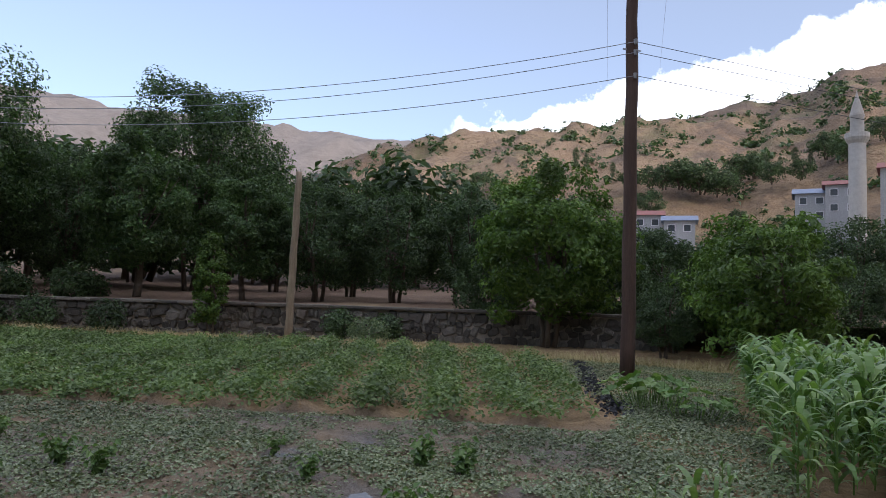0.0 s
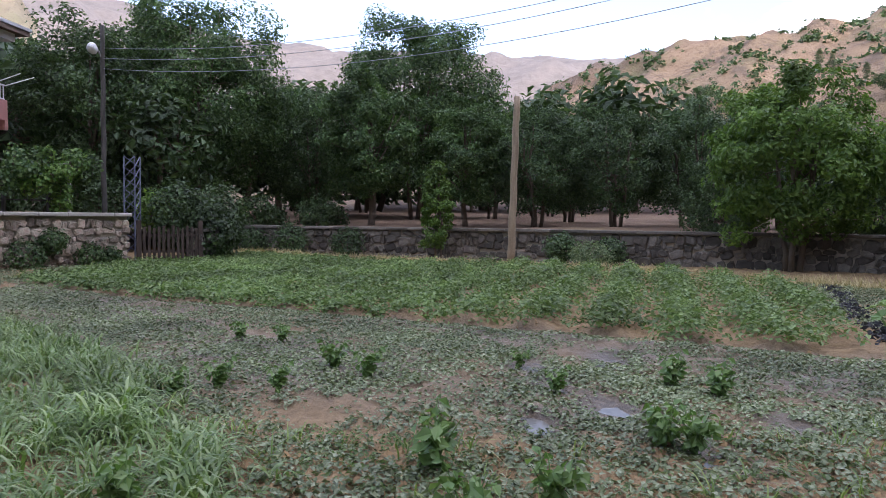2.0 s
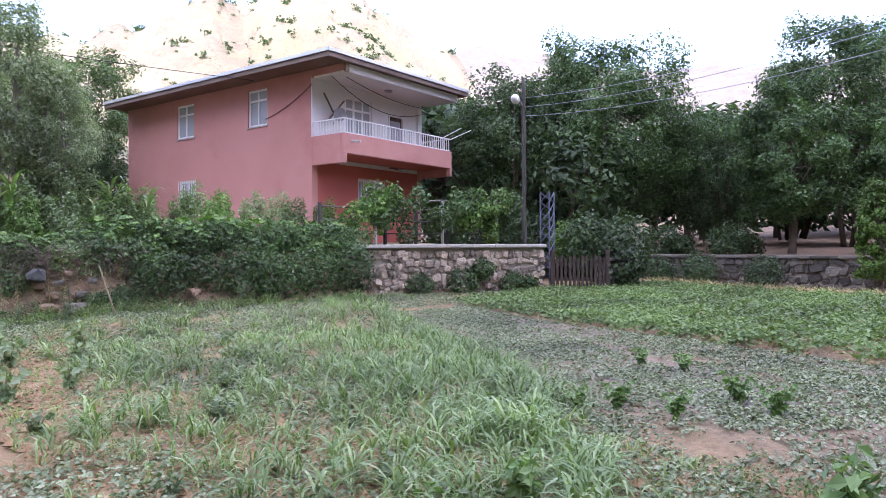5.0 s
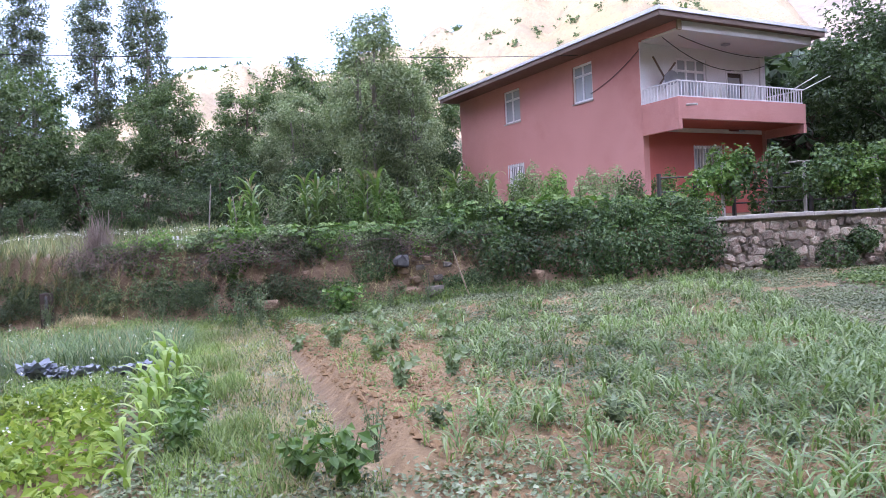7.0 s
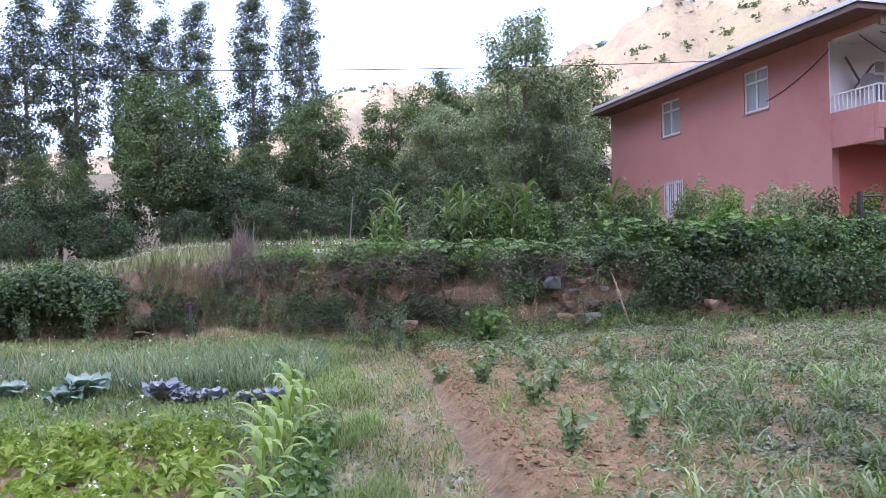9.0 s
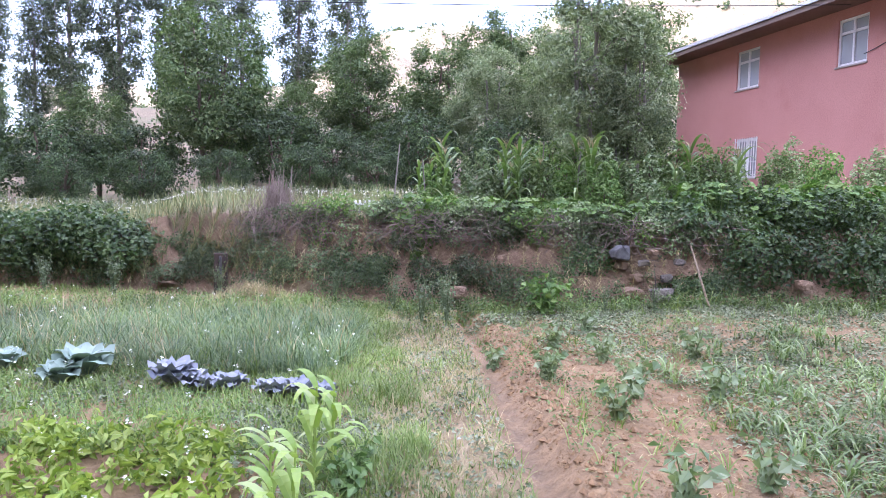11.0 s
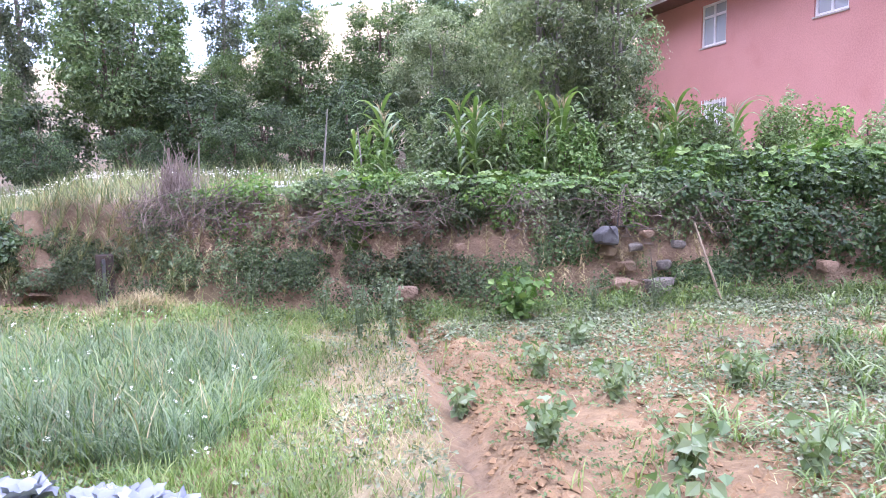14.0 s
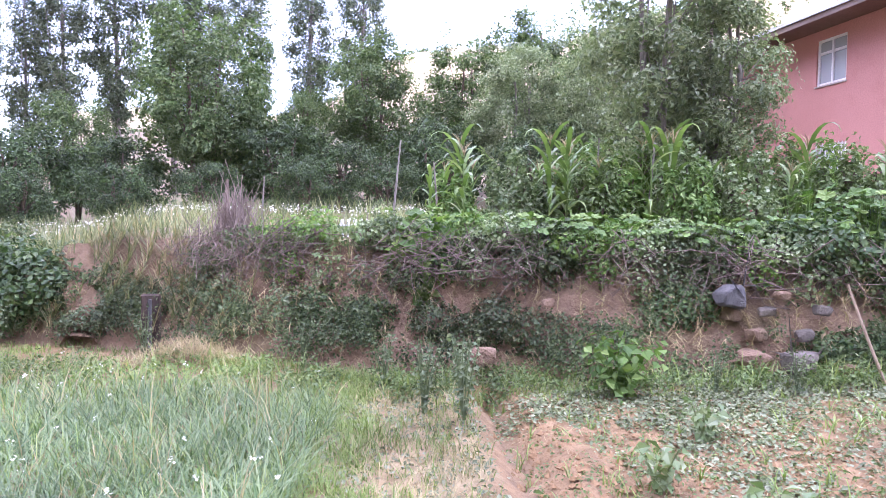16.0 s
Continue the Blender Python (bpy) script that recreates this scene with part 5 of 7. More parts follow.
VWALL = surface("pale_plaster_wall", (0.34, 0.34, 0.35), (0.50, 0.50, 0.51), 0.3, 0.9, 4, 0.3, 0.05)
VROOF = surface("red_sheet_roof", (0.22, 0.08, 0.07), (0.32, 0.12, 0.10), 0.5, 0.7, 5, 0.3, 0.05)
VBLUE = surface("blue_sheet_roof", (0.16, 0.20, 0.30), (0.24, 0.29, 0.40), 0.5, 0.6, 5, 0.3, 0.05)
VDARK = surface("dark_window_glass", (0.04, 0.045, 0.05), (0.09, 0.10, 0.11), 1, 0.25)


def polar(az, dist):
    return dist * math.cos(radians(az)), dist * math.sin(radians(az))


def village_house(az, dist, w, d, top, floors, roof_mat, label, wall_mat=None, flat=False):
    """A plain plastered house that faces the valley: wall, roof, windows with frames, a door."""
    x, y = polar(az, dist)
    z0 = hill_z(x, y) - 1.0
    h = top - z0
    ob = thing("village_house", label, "house", "village houses")
    m = pose(x, y, z0, 0, 0, az - 90)
    fl = min(3.0, h / max(floors, 1))
    attach("wall", Build().box(-w / 2, w / 2, 0, d, 0, h, 0.05).mesh("wall", wall_mat or VWALL), ob)
    if flat:
        attach("roof", Build().box(-w / 2 - 0.4, w / 2 + 0.4, -0.5, d + 0.4, h, h + 0.3, 0.04).mesh("roof", roof_mat), ob)
    else:
        e = 0.6
        attach("roof", Build().add([(-w / 2 - e, -e, h), (w / 2 + e, -e, h), (w / 2 + e, d + e, h), (-w / 2 - e, d + e, h), (-w / 2 - e, d / 2, h + d * 0.2), (w / 2 + e, d / 2, h + d * 0.2)],
                                   [[0, 1, 5, 4], [2, 3, 4, 5], [1, 2, 5], [3, 0, 4], [3, 2, 1, 0]]).mesh("roof", roof_mat), ob)
    n = max(2, int(w / 3.2))
    for f in range(floors):
        for k in range(n):
            u = -w / 2 + w * (k + 0.5) / n
            zc = h - fl * (f + 0.5)
            win = attach("window", Build().box(u - 0.75, u + 0.75, -0.06, 0.05, zc - 0.75, zc + 0.75).mesh("window", WHITEMETAL), ob)
            attach("pane", Build().box(u - 0.62, u + 0.62, -0.09, -0.065, zc - 0.62, zc + 0.62).mesh("pane", VDARK), win)
    ob.matrix_basis = m
    return ob


village_house(-29.6, 150, 6, 7, 19.4, 1, VROOF, "low white village house with a red roof")
village_house(-32.0, 146, 6, 7, 17.8, 1, VBLUE, "low white village house with a blue sheet roof")
village_house(-41.2, 160, 6, 8, 24.6, 2, VBLUE, "white two-storey village house with a grey roof")
village_house(-43.2, 156, 6, 7, 25.6, 2, VROOF, "long white village house with a red roof")
village_house(-47.4, 150, 10, 9, 27.4, 4, VROOF, "tall grey village house with a red roof")
village_house(-21.5, 150, 6, 6, 22.6, 2, VBLUE, "pale blue village house behind the trees", flat=True)
village_house(-12.0, 145, 13, 6, 16.4, 1, WHITEMETAL, "long low white shed behind the trees", flat=True)
village_house(-5.5, 150, 9, 6, 16.0, 1, WHITEMETAL, "low white shed behind the trees", flat=True)

MX, MY = polar(-44.1, 140)
MZ = hill_z(MX, MY) - 1
minaret = thing("minaret", "slender grey stone minaret with a balcony and pointed cap", "minaret", at=(MX, MY, MZ))


def lathe(profile, sides=20):
    b = Build()
    vs = [(MX + r * math.cos(2 * math.pi * k / sides), MY + r * math.sin(2 * math.pi * k / sides), z) for r, z in profile for k in range(sides)]
    b.add(vs, [[i * sides + k, i * sides + (k + 1) % sides, (i + 1) * sides + (k + 1) % sides, (i + 1) * sides + k] for i in range(len(profile) - 1) for k in range(sides)])
    return b


attach("shaft", lathe([(1.5, MZ), (1.42, 15), (1.36, 30.2), (1.33, 30.8)]).mesh("shaft", CONCRETE, True), minaret)
attach("balcony", lathe([(1.34, 30.1), (1.75, 30.7), (1.95, 31.2), (1.95, 32.0), (1.8, 32.0), (1.8, 31.3), (1.0, 31.3)]).mesh("balcony", CONCRETE), minaret, "ringed stone balcony")
attach("upper_shaft", lathe([(1.12, 31.2), (1.1, 34.9), (1.22, 35.1)]).mesh("upper_shaft", CONCRETE, True), minaret)
attach("cap", lathe([(1.22, 35.1), (0.75, 36.9), (0.2, 38.8), (0.08, 39.3), (0.02, 39.8)]).mesh("cap", COPING, True), minaret, "pointed grey cap")

# trees round the village
src_pop = [o for o in scene.objects if o.name == "distant_poplar"][0]
src_bush = [o for o in scene.objects if o.name == "distant_bush"][0]
for i, (az, dist, s, wide) in enumerate([(-22.3, 150, 0.80, 1.9), (-9.6, 190, 0.7, 1.5), (-10.4, 188, 0.6, 1.5), (-8.7, 185, 0.55, 1.6), (-35.0, 175, 0.75, 1.4), (-36.0, 178, 0.7, 1.7), (-25.8, 155, 0.65, 2.0), (-6.2, 165, 0.6, 1.7), (-5.2, 170, 0.55, 1.6)]):
    x, y = polar(az, dist)
    copy_thing(src_pop, pose(x, y, hill_z(x, y) - 1, 0, 0, 70 * i) @ Matrix.Diagonal((s * wide, s * wide, s, 1)))
for i in range(26):
    q = random.Random(i)
    az, dist = q.uniform(-46, -3), q.uniform(135, 185)
    x, y = polar(az, dist)
    s = q.uniform(0.6, 1.15)
    copy_thing(src_bush, pose(x, y, hill_z(x, y) - 1.0, 0, 0, 70 * i) @ Matrix.Diagonal((s, s, s, 1)))


def on_hill(az, el):
    """The first place along a bearing where the hillside rises to an elevation angle."""
    for k in range(110, 420, 2):
        x, y = polar(az, k)
        z = hill_z(x, y)
        if z - 1.5 > k * math.tan(radians(el)):
            break
    return x, y, z, k


for i, (az, b0, b1, wide) in enumerate([(-24.0, 9.2, 13.1, 1.5), (-24.8, 9.2, 12.4, 1.6), (-26.9, 8.9, 11.8, 1.8), (-38.2, 10.0, 13.1, 1.5), (-39.2, 10.0, 12.4, 1.8), (-40.2, 9.8, 13.1, 1.9), (-41.2, 9.8, 12.3, 1.7), (-5.0, 6.6, 9.2, 1.4), (-5.8, 6.6, 9.0, 1.4)]):
    x, y, z, k = on_hill(az, b0)
    s = k * (math.tan(radians(b1)) - math.tan(radians(b0))) / 17.0
    copy_thing(src_pop, pose(x, y, z - 0.6, 0, 0, 70 * i) @ Matrix.Diagonal((s * wide, s * wide, s, 1)))
for i, (az, b0, b1) in enumerate([(-33.7, 7.9, 10.1), (-32.1, 7.5, 9.5), (-34.8, 8.2, 9.9), (-36.4, 8.8, 10.6), (-30.9, 7.4, 9.0), (-37.4, 9.2, 10.8), (-28.2, 8.0, 9.2), (-35.6, 7.4, 8.9), (-33.0, 6.8, 8.4), (-38.6, 8.4, 9.8), (-40.6, 8.3, 9.6), (-29.9, 7.9, 9.4), (-42.2, 10.0, 11.6), (-43.6, 10.4, 11.9), (-46.0, 11.2, 12.8), (-22.6, 8.6, 9.7), (-20.2, 8.4, 9.5), (-16.0, 7.6, 8.8)]):
    x, y, z, k = on_hill(az, b0)
    s = k * (math.tan(radians(b1)) - math.tan(radians(b0))) / 5.2
    copy_thing(src_bush, pose(x, y, z - 0.3, 0, 0, 50 * i) @ Matrix.Diagonal((s, s, s, 1)))
src_thick = [o for o in scene.objects if o.name == "thicket_tree"][0]
for i, (az, k, q) in enumerate([(-49.0, 62, 2.25), (-46.2, 66, 2.2), (-43.6, 63, 2.0), (-41.0, 68, 2.1), (-38.4, 64, 1.75), (-36.0, 67, 1.75), (-33.6, 63, 1.5), (-31.2, 66, 1.5)]):
    x, y = polar(az, k)
    copy_thing(src_thick, pose(x, y, 0.8, 0, 0, 64 * i) @ Matrix.Diagonal((q, q, q, 1)))

# ---- crops of the field ----
def ground_points(P2, dz=0.0):
    return np.stack([P2[:, 0], P2[:, 1], field_z(P2[:, 0], P2[:, 1]) + dz], 1)


def stuff(name, b, mat, label, category):
    return tagged(new(name, b.mesh(name, mat)), label, category, kind="stuff")


def low_plants(b, P, spread, height, n_leaf, size, r, upright=0.6, aspect=0.7):
    """Leafy plants at the points P: leaves in a mound round each."""
    n = len(P)
    C = np.repeat(P, n_leaf, 0)
    k = len(C)
    sp, ht = np.repeat(np.broadcast_to(spread, n), n_leaf), np.repeat(np.broadcast_to(height, n), n_leaf)
    a, q = r.uniform(0, 2 * math.pi, k), np.sqrt(r.uniform(0, 1, k))
    off = np.stack([np.cos(a) * q * sp, np.sin(a) * q * sp, ht * (1 - 0.75 * q ** 2) * r.uniform(0.25, 1.0, k)], 1)
    out_dir = np.stack([np.cos(a) * q * 0.7, np.sin(a) * q * 0.7, np.full(k, upright + 0.5)], 1)
    v, f = leaves(C + off, out_dir, size, aspect, 0.1, 0.45, 0.14, r)
    b.raw(v, f)


def bean_crop():
    r = np.random.default_rng(31)
    b = Build()
    P = scatter(BEAN_BED, 15000, r)
    across = P @ ROW_N + 0.16 * wave(P[:, 0], P[:, 1], 1.1, 3.3) + 0.08 * wave(P[:, 0], P[:, 1], 3.7, 1.3)
    ph = (across / 0.95) % 1.0
    on_row = np.exp(-((ph - 0.25) / 0.24) ** 2)
    even = np.clip((P[:, 1] + 0.5) / 3.5, 0, 1)
    gaps = wave(P[:, 0], P[:, 1], 0.9, 5.0)
    keep = r.uniform(0, 1, len(P)) < np.maximum(np.maximum(on_row, 0.15), even * 0.75) * np.clip(1.05 + 0.35 * gaps, 0.25, 1)
    P = P[keep]
    ev = even[keep]
    low_plants(b, ground_points(P), 0.17, 0.36 - 0.17 * ev, 13, 0.074, r)
    return stuff("bean_crop", b, BEANLEAF, "rows of leafy green bean plants in ridged soil", "crop")


def creeping_cover():
    r = np.random.default_rng(32)
    b = Build()
    P = scatter(MAT_BED, 24000, r)
    d = wave(P[:, 0], P[:, 1], 1.3, 0.6) + 0.5 * wave(P[:, 0], P[:, 1], 4.1, 2.6)
    pud = np.min([np.hypot((P[:, 0] - x) / 1.5, P[:, 1] - y) / q for x, y, q in PUDDLES], 0)
    P = P[(r.uniform(-0.95, 0.75, len(P)) < d - 0.08 * (P[:, 0] < 6)) & (pud > 0.95)]
    low_plants(b, ground_points(P), 0.075, 0.045, 7, 0.036, r, 0.9, 0.75)
    Q = scatter([(3.6, 14.0), (7.0, 13.3), (13.8, 11.6), (10.8, 9.6), (8.4, 6.3), (6.4, 3.6), (4.3, 2.2), (4.2, 0.2), (2.6, 1.2), (2.4, 5.0), (4.2, 9.0)], 24000, r)
    d = wave(Q[:, 0], Q[:, 1], 1.1, 0.6) + 0.6 * wave(Q[:, 0], Q[:, 1], 3.7, 2.6)
    Q = Q[(r.uniform(-0.9, 0.8, len(Q)) < d) & ((Q[:, 0] > 4.6 - 0.08 * (14 - Q[:, 1])) | (r.uniform(0, 1, len(Q)) < 0.25))]
    low_plants(b, ground_points(Q), 0.085, 0.055, 6, 0.040, r, 0.7, 0.75)
    for poly, n in (([(4.2, -1.8), (7.6, -3.4), (9.5, -4.8), (8.4, -5.8), (5.0, -3.8)], 5200), ([(7.4, -3.9), (13.0, -5.0), (15.6, -5.6), (16.4, -6.6), (13.2, -9.0), (8.2, -5.5)], 7500), ([(-6, 12.6), (0.9, 10.6), (1.2, 8.6), (0.3, 9.4), (-6, 11.6)], 2600), (PATH_STRIP, 2600),
                    ([(0.2, 0.2), (2.4, 0.6), (3.0, 5.2), (0.6, 5.2)], 2200), ([(0.3, 5.0), (1.0, 5.0), (1.4, 9.4), (0.5, 9.6)], 1200), ([(3.6, 13.9), (14, 11.2), (14, 12.3), (7.2, 13.6), (3.6, 14.9)], 3600), ([(10.6, 12.9), (11.6, 9.8), (13.2, 9.4), (18.3, 9.6), (18.0, 10.5), (14, 12.2)], 3800), ([(2.2, 1.2), (4.3, 1.0), (4.4, -0.4), (5.6, -2.4), (4.4, -3.4), (2.6, -1.6), (1.2, 0.0)], 3400), ([(3.3, 13.2), (5.4, 12.6), (7.6, 12.2), (7.4, 13.5), (3.6, 14.6)], 2200)):
        R = scatter(poly, n, r)
        R = R[r.uniform(-1.3, 0.8, len(R)) < wave(R[:, 0], R[:, 1], 1.7, 0.6) + 0.6 * wave(R[:, 0], R[:, 1], 4.7, 2.6)]
        low_plants(b, ground_points(R), 0.10, 0.065, 6, 0.040, r, 0.8, 0.75)
    return stuff("creeping_weeds", b, MATLEAF, "mat of small grey-green creeping weeds over damp soil", "weeds")


def sorghum_plants(b, P, r, h0, h1, n_blade, w=0.034):
    n = len(P)
    hgt = r.uniform(h0, h1, n)
    C = np.repeat(P, n_blade, 0)
    k = len(C)
    hb = np.repeat(hgt, n_blade)
    lvl = r.uniform(0.03, 0.5, k)
    C = C + np.stack([r.normal(0, 0.03, k), r.normal(0, 0.03, k), lvl * hb * 0.55], 1)
    v, f = blades(C, r.uniform(0, 2 * math.pi, k), r.uniform(0.15, 0.95, k), hb * r.uniform(0.6, 1.1, k), 0.54 * w * r.uniform(0.6, 1.3, k) * (0.6 + hb), 5, 3.1, r)
    b.raw(v, f)


SORGHUM_BED = [(2.3, 5.2), (2.5, 3.6), (3.0, 1.7), (4.6, 2.4), (6.2, 3.6), (8.4, 6.4), (10.6, 9.4), (13.2, 10.9), (12.0, 12.6), (8.6, 13.0), (5.6, 12.2), (4.4, 10.4), (3.9, 8.0), (3.1, 6.2)]


def sorghum():
    r = np.random.default_rng(33)
    b = Build()
    P = scatter(SORGHUM_BED, 4200, r)
    P = np.concatenate([P[:2100], P[2100:2500].repeat(5, 0) + r.normal(0, 0.10, (2000, 2))])
    dense = np.clip(1.15 - 0.10 * np.hypot(P[:, 0] - 5.0, P[:, 1] - 4.0), 0.28, 1) + 0.75 * wave(P[:, 0], P[:, 1], 1.9, 1.2)
    # a denser band along the eastern side
    mid = np.exp(-((P[:, 0] - (0.92 * P[:, 1] + 1.55)) / 1.3) ** 2)
    P = P[r.uniform(0, 1, len(P)) < np.clip(dense * (0.24 + 0.62 * mid), 0, 1)]
    s = np.hypot(P[:, 0], P[:, 1])
    # the plants that stand nearest the path, one by one
    near_path = np.flatnonzero(s < 7.5)[:280]
    kinds = []
    for _ in range(8):
        q = Build()
        sorghum_plants(q, np.zeros((1, 3)), r, 0.34, 0.46, 14)
        kinds.append(q.mesh("sorghum_plant", SORGHUM))
    for i, k in enumerate(near_path):
        x, y, z = ground_points(P[k:k + 1])[0]
        q = r.uniform(0.45, 1.05)
        ob = tagged(new("sorghum_plant", kinds[i % 8]), "young grassy sorghum plant with arching green blades", "sorghum plant", "sorghum plants near the path")
        ob.matrix_basis = pose(x, y, z, 0, 0, r.uniform(0, 360)) @ Matrix.Diagonal((q, q, q, 1))
    keep = np.ones(len(P), bool)
    keep[near_path] = False
    P, s = P[keep], s[keep]
    sorghum_plants(b, ground_points(P[s < 7.5]), r, 0.18, 0.46, 14)
    sorghum_plants(b, ground_points(P[s >= 7.5]), r, 0.18, 0.40, 11)
    return stuff("sorghum_crop", b, SORGHUM, "patchy stand of young grassy sorghum with arching blades", "crop")


def grasses():
    r = np.random.default_rng(34)
    b = Build()
    # green grass on the trodden strip and along the beds
    P = scatter(PATH_STRIP, 3800, r)
    edge = wave(P[:, 0], P[:, 1], 1.9, 0.2)
    P = P[r.uniform(-1.2, 0.9, len(P)) < edge]
    Q = scatter([(1.6, 15.5), (0.7, 10.4), (0.8, 8.5), (0.6, 5.2), (1.35, 5.2), (1.8, 9.0), (2.5, 15.4)], 4800, r)
    R = scatter([(-6, 16.5), (-1, 14.8), (2.4, 14.2), (4.6, 13.6), (7.2, 12.9), (14, 11.4), (14, 12.3), (7.2, 13.7), (4.8, 14.5), (2.4, 15.6), (-0.4, 17.3), (-6, 19.5)], 6500, r)
    A = ground_points(np.concatenate([P, Q, R]))
    A = np.repeat(A, 4, 0) + r.normal(0, 0.03, (len(A) * 4, 3)) * [1, 1, 0]
    k = len(A)
    v, f = blades(A, r.uniform(0, 2 * math.pi, k), r.uniform(0.05, 0.8, k), r.uniform(0.04, 0.15, k) * np.clip(1.0 + 0.9 * wave(A[:, 0], A[:, 1], 2.9, 0.8), 0.4, 1.9), np.full(k, 0.009), 3, 1.5, r)
    b.raw(v, f)
    stuff("grass", b, GRASS, "uneven green grass along the path and bed edges", "grass")
    # straw-coloured dry grass
    b = Build()
    P = scatter([(3.1, 15.1), (2.3, 15.2), (1.9, 12.0), (1.5, 9.2), (1.1, 5.0), (1.75, 5.0), (2.15, 8.0), (2.7, 11.0), (3.15, 13.6)], 3400, r)
    P = P[r.uniform(-0.8, 0.8, len(P)) < wave(P[:, 0], P[:, 1], 2.6, 1.1)]
    L, _ = along(DRY_EDGE, 0.02)
    E = L + r.normal(0, 0.28, L.shape)
    T = np.array([0.35, 16.3]) + r.normal(0, 1, (900, 2)) * [0.48, 0.2]
    A = ground_points(np.concatenate([P, *[E + r.normal(0, 0.16, E.shape) for _ in range(4)], T]))
    on_edge = np.concatenate([np.zeros(len(P)), np.ones(4 * len(E)), np.zeros(len(T))]).repeat(3)
    A[-900:, 2] += 0.26 * r.uniform(0.2, 1.0, 900) * np.exp(-(np.abs(T[:, 0] - 0.35) / 0.6) ** 2)
    A = np.repeat(A, 3, 0) + r.normal(0, 0.04, (len(A) * 3, 3)) * [1, 1, 0]
    k = len(A)
    v, f = blades(A, r.uniform(0, 2 * math.pi, k), r.uniform(0.4, 1.5, k), r.uniform(0.06, 0.2, k) + 0.16 * on_edge, 0.006 + 0.006 * on_edge, 3, 0.7, r)
    b.raw(v, f)
    stuff("dry_grass", b, STRAW, "straw-coloured dry grass on the path and field edge", "dry grass")


def onions():
    r = np.random.default_rng(35)
    b = Build()
    bed = [(-6.5, 16.4), (-2.2, 15.2), (0.6, 15.0), (2.05, 14.1), (1.5, 11.2), (1.1, 10.5), (-4.5, 12.4), (-7, 14.5)]
    P = scatter(bed, 9500, r)
    P = P[r.uniform(-1.5, 0.6, len(P)) < wave(P[:, 0], P[:, 1], 1.9, 0.7)]
    A = ground_points(P)
    A = np.repeat(A, 5, 0) + r.normal(0, 0.03, (len(A) * 5, 3)) * [1, 1, 0]
    k = len(A)
    v, f = blades(A, r.uniform(0, 2 * math.pi, k), r.uniform(0.02, 0.9, k), r.uniform(0.12, 0.48, k) * np.clip(1.0 - 0.16 * (A[:, 1] - 12.6), 0.5, 1), r.uniform(0.006, 0.013, k), 4, 1.8, r)
    b.raw(v, f)
    T = np.repeat(ground_points(scatter(bed, 320, r)), 3, 0)
    T = T + r.normal(0, 0.04, T.shape) * [1, 1, 0]
    b4 = Build()
    v, f = blades(T, r.uniform(0, 2 * math.pi, len(T)), r.uniform(0.05, 0.6, len(T)), r.uniform(0.25, 0.6, len(T)), np.full(len(T), 0.009), 4, 1.4, r)
    b4.raw(v, f)
    stuff("onion_bed_straw", b4, STRAW, "dry bent leaf tips among the onions", "dry grass")
    W = np.repeat(ground_points(scatter(bed, 1700, r)), 4, 0)
    W = W + r.normal(0, 0.05, W.shape) * [1, 1, 0]
    b5 = Build()
    v, f = blades(W, r.uniform(0, 2 * math.pi, len(W)), r.uniform(0.1, 0.9, len(W)), r.uniform(0.12, 0.4, len(W)), np.full(len(W), 0.009), 3, 1.5, r)
    b5.raw(v, f)
    stuff("onion_bed_grass", b5, GRASS, "weedy grass growing through the onion bed", "grass")
    stuff("onion_crop", b, ONION, "dense bed of blue-green onion leaves", "crop")
    b = Build()
    P = scatter([(-6.5, 17.8), (-2.2, 16.0), (2.0, 15.2), (1.8, 12), (1.25, 9.2), (0.5, 6), (-7, 10)], 1000, r)
    A = np.repeat(ground_points(P, 0.22), 5, 0) + r.normal(0, 0.012, (5000, 3))[: len(P) * 5]
    A[:, 2] += np.repeat(r.uniform(-0.12, 0.15, len(P)), 5)
    keep = np.repeat(r.uniform(0, 1, len(P)) < 0.28, 5)
    v, f = leaves(A[keep], np.tile([0, 0, 1.0], (keep.sum(), 1)), 0.02, 0.8, 0, 0.5, 0.1, r)
    b.raw(v, f)
    stuff("white_flowers", b, PETAL, "tiny white weed flowers among the crops", "flowers")


def beets():
    r = np.random.default_rng(36)
    b = Build()
    bed = [(-6.5, 10.8), (-1.0, 9.4), (0.62, 8.8), (0.42, 5.9), (-0.3, 4.3), (-3.0, 3.6), (-6, 5.0)]
    P = scatter(bed, 3300, r)
    P = P[wave(P[:, 0], P[:, 1], 6.5, 1.0) > -0.15]
    low_plants(b, ground_points(P), 0.085, 0.19, 12, 0.085, r, 0.05, 0.5)
    C = scatter([(-6.5, 13.0), (-1.0, 11.4), (1.0, 10.9), (1.1, 9.0), (0.65, 8.4), (-1.0, 8.9), (-6.5, 10.4)], 4200, r)
    b2 = Build()
    low_plants(b2, ground_points(C[::2]), 0.11, 0.09, 8, 0.034, r, 0.5, 0.65)
    C = np.repeat(ground_points(C), 4, 0) + r.normal(0, 0.05, (len(C) * 4, 3)) * [1, 1, 0]
    b3 = Build()
    v, f = blades(C, r.uniform(0, 6.28, len(C)), r.uniform(0.1, 0.9, len(C)), r.uniform(0.06, 0.2, len(C)), np.full(len(C), 0.009), 3, 1.4, r)
    b3.raw(v, f)
    stuff("bed_grass", b3, GRASS, "short bright grass between the vegetable beds", "grass")
    stuff("bed_weeds", b2, PEPPER, "low dense green weeds between the vegetable beds", "weeds")
    stuff("chard_crop", b, BEET, "bed of low yellow-green leafy chard", "crop")


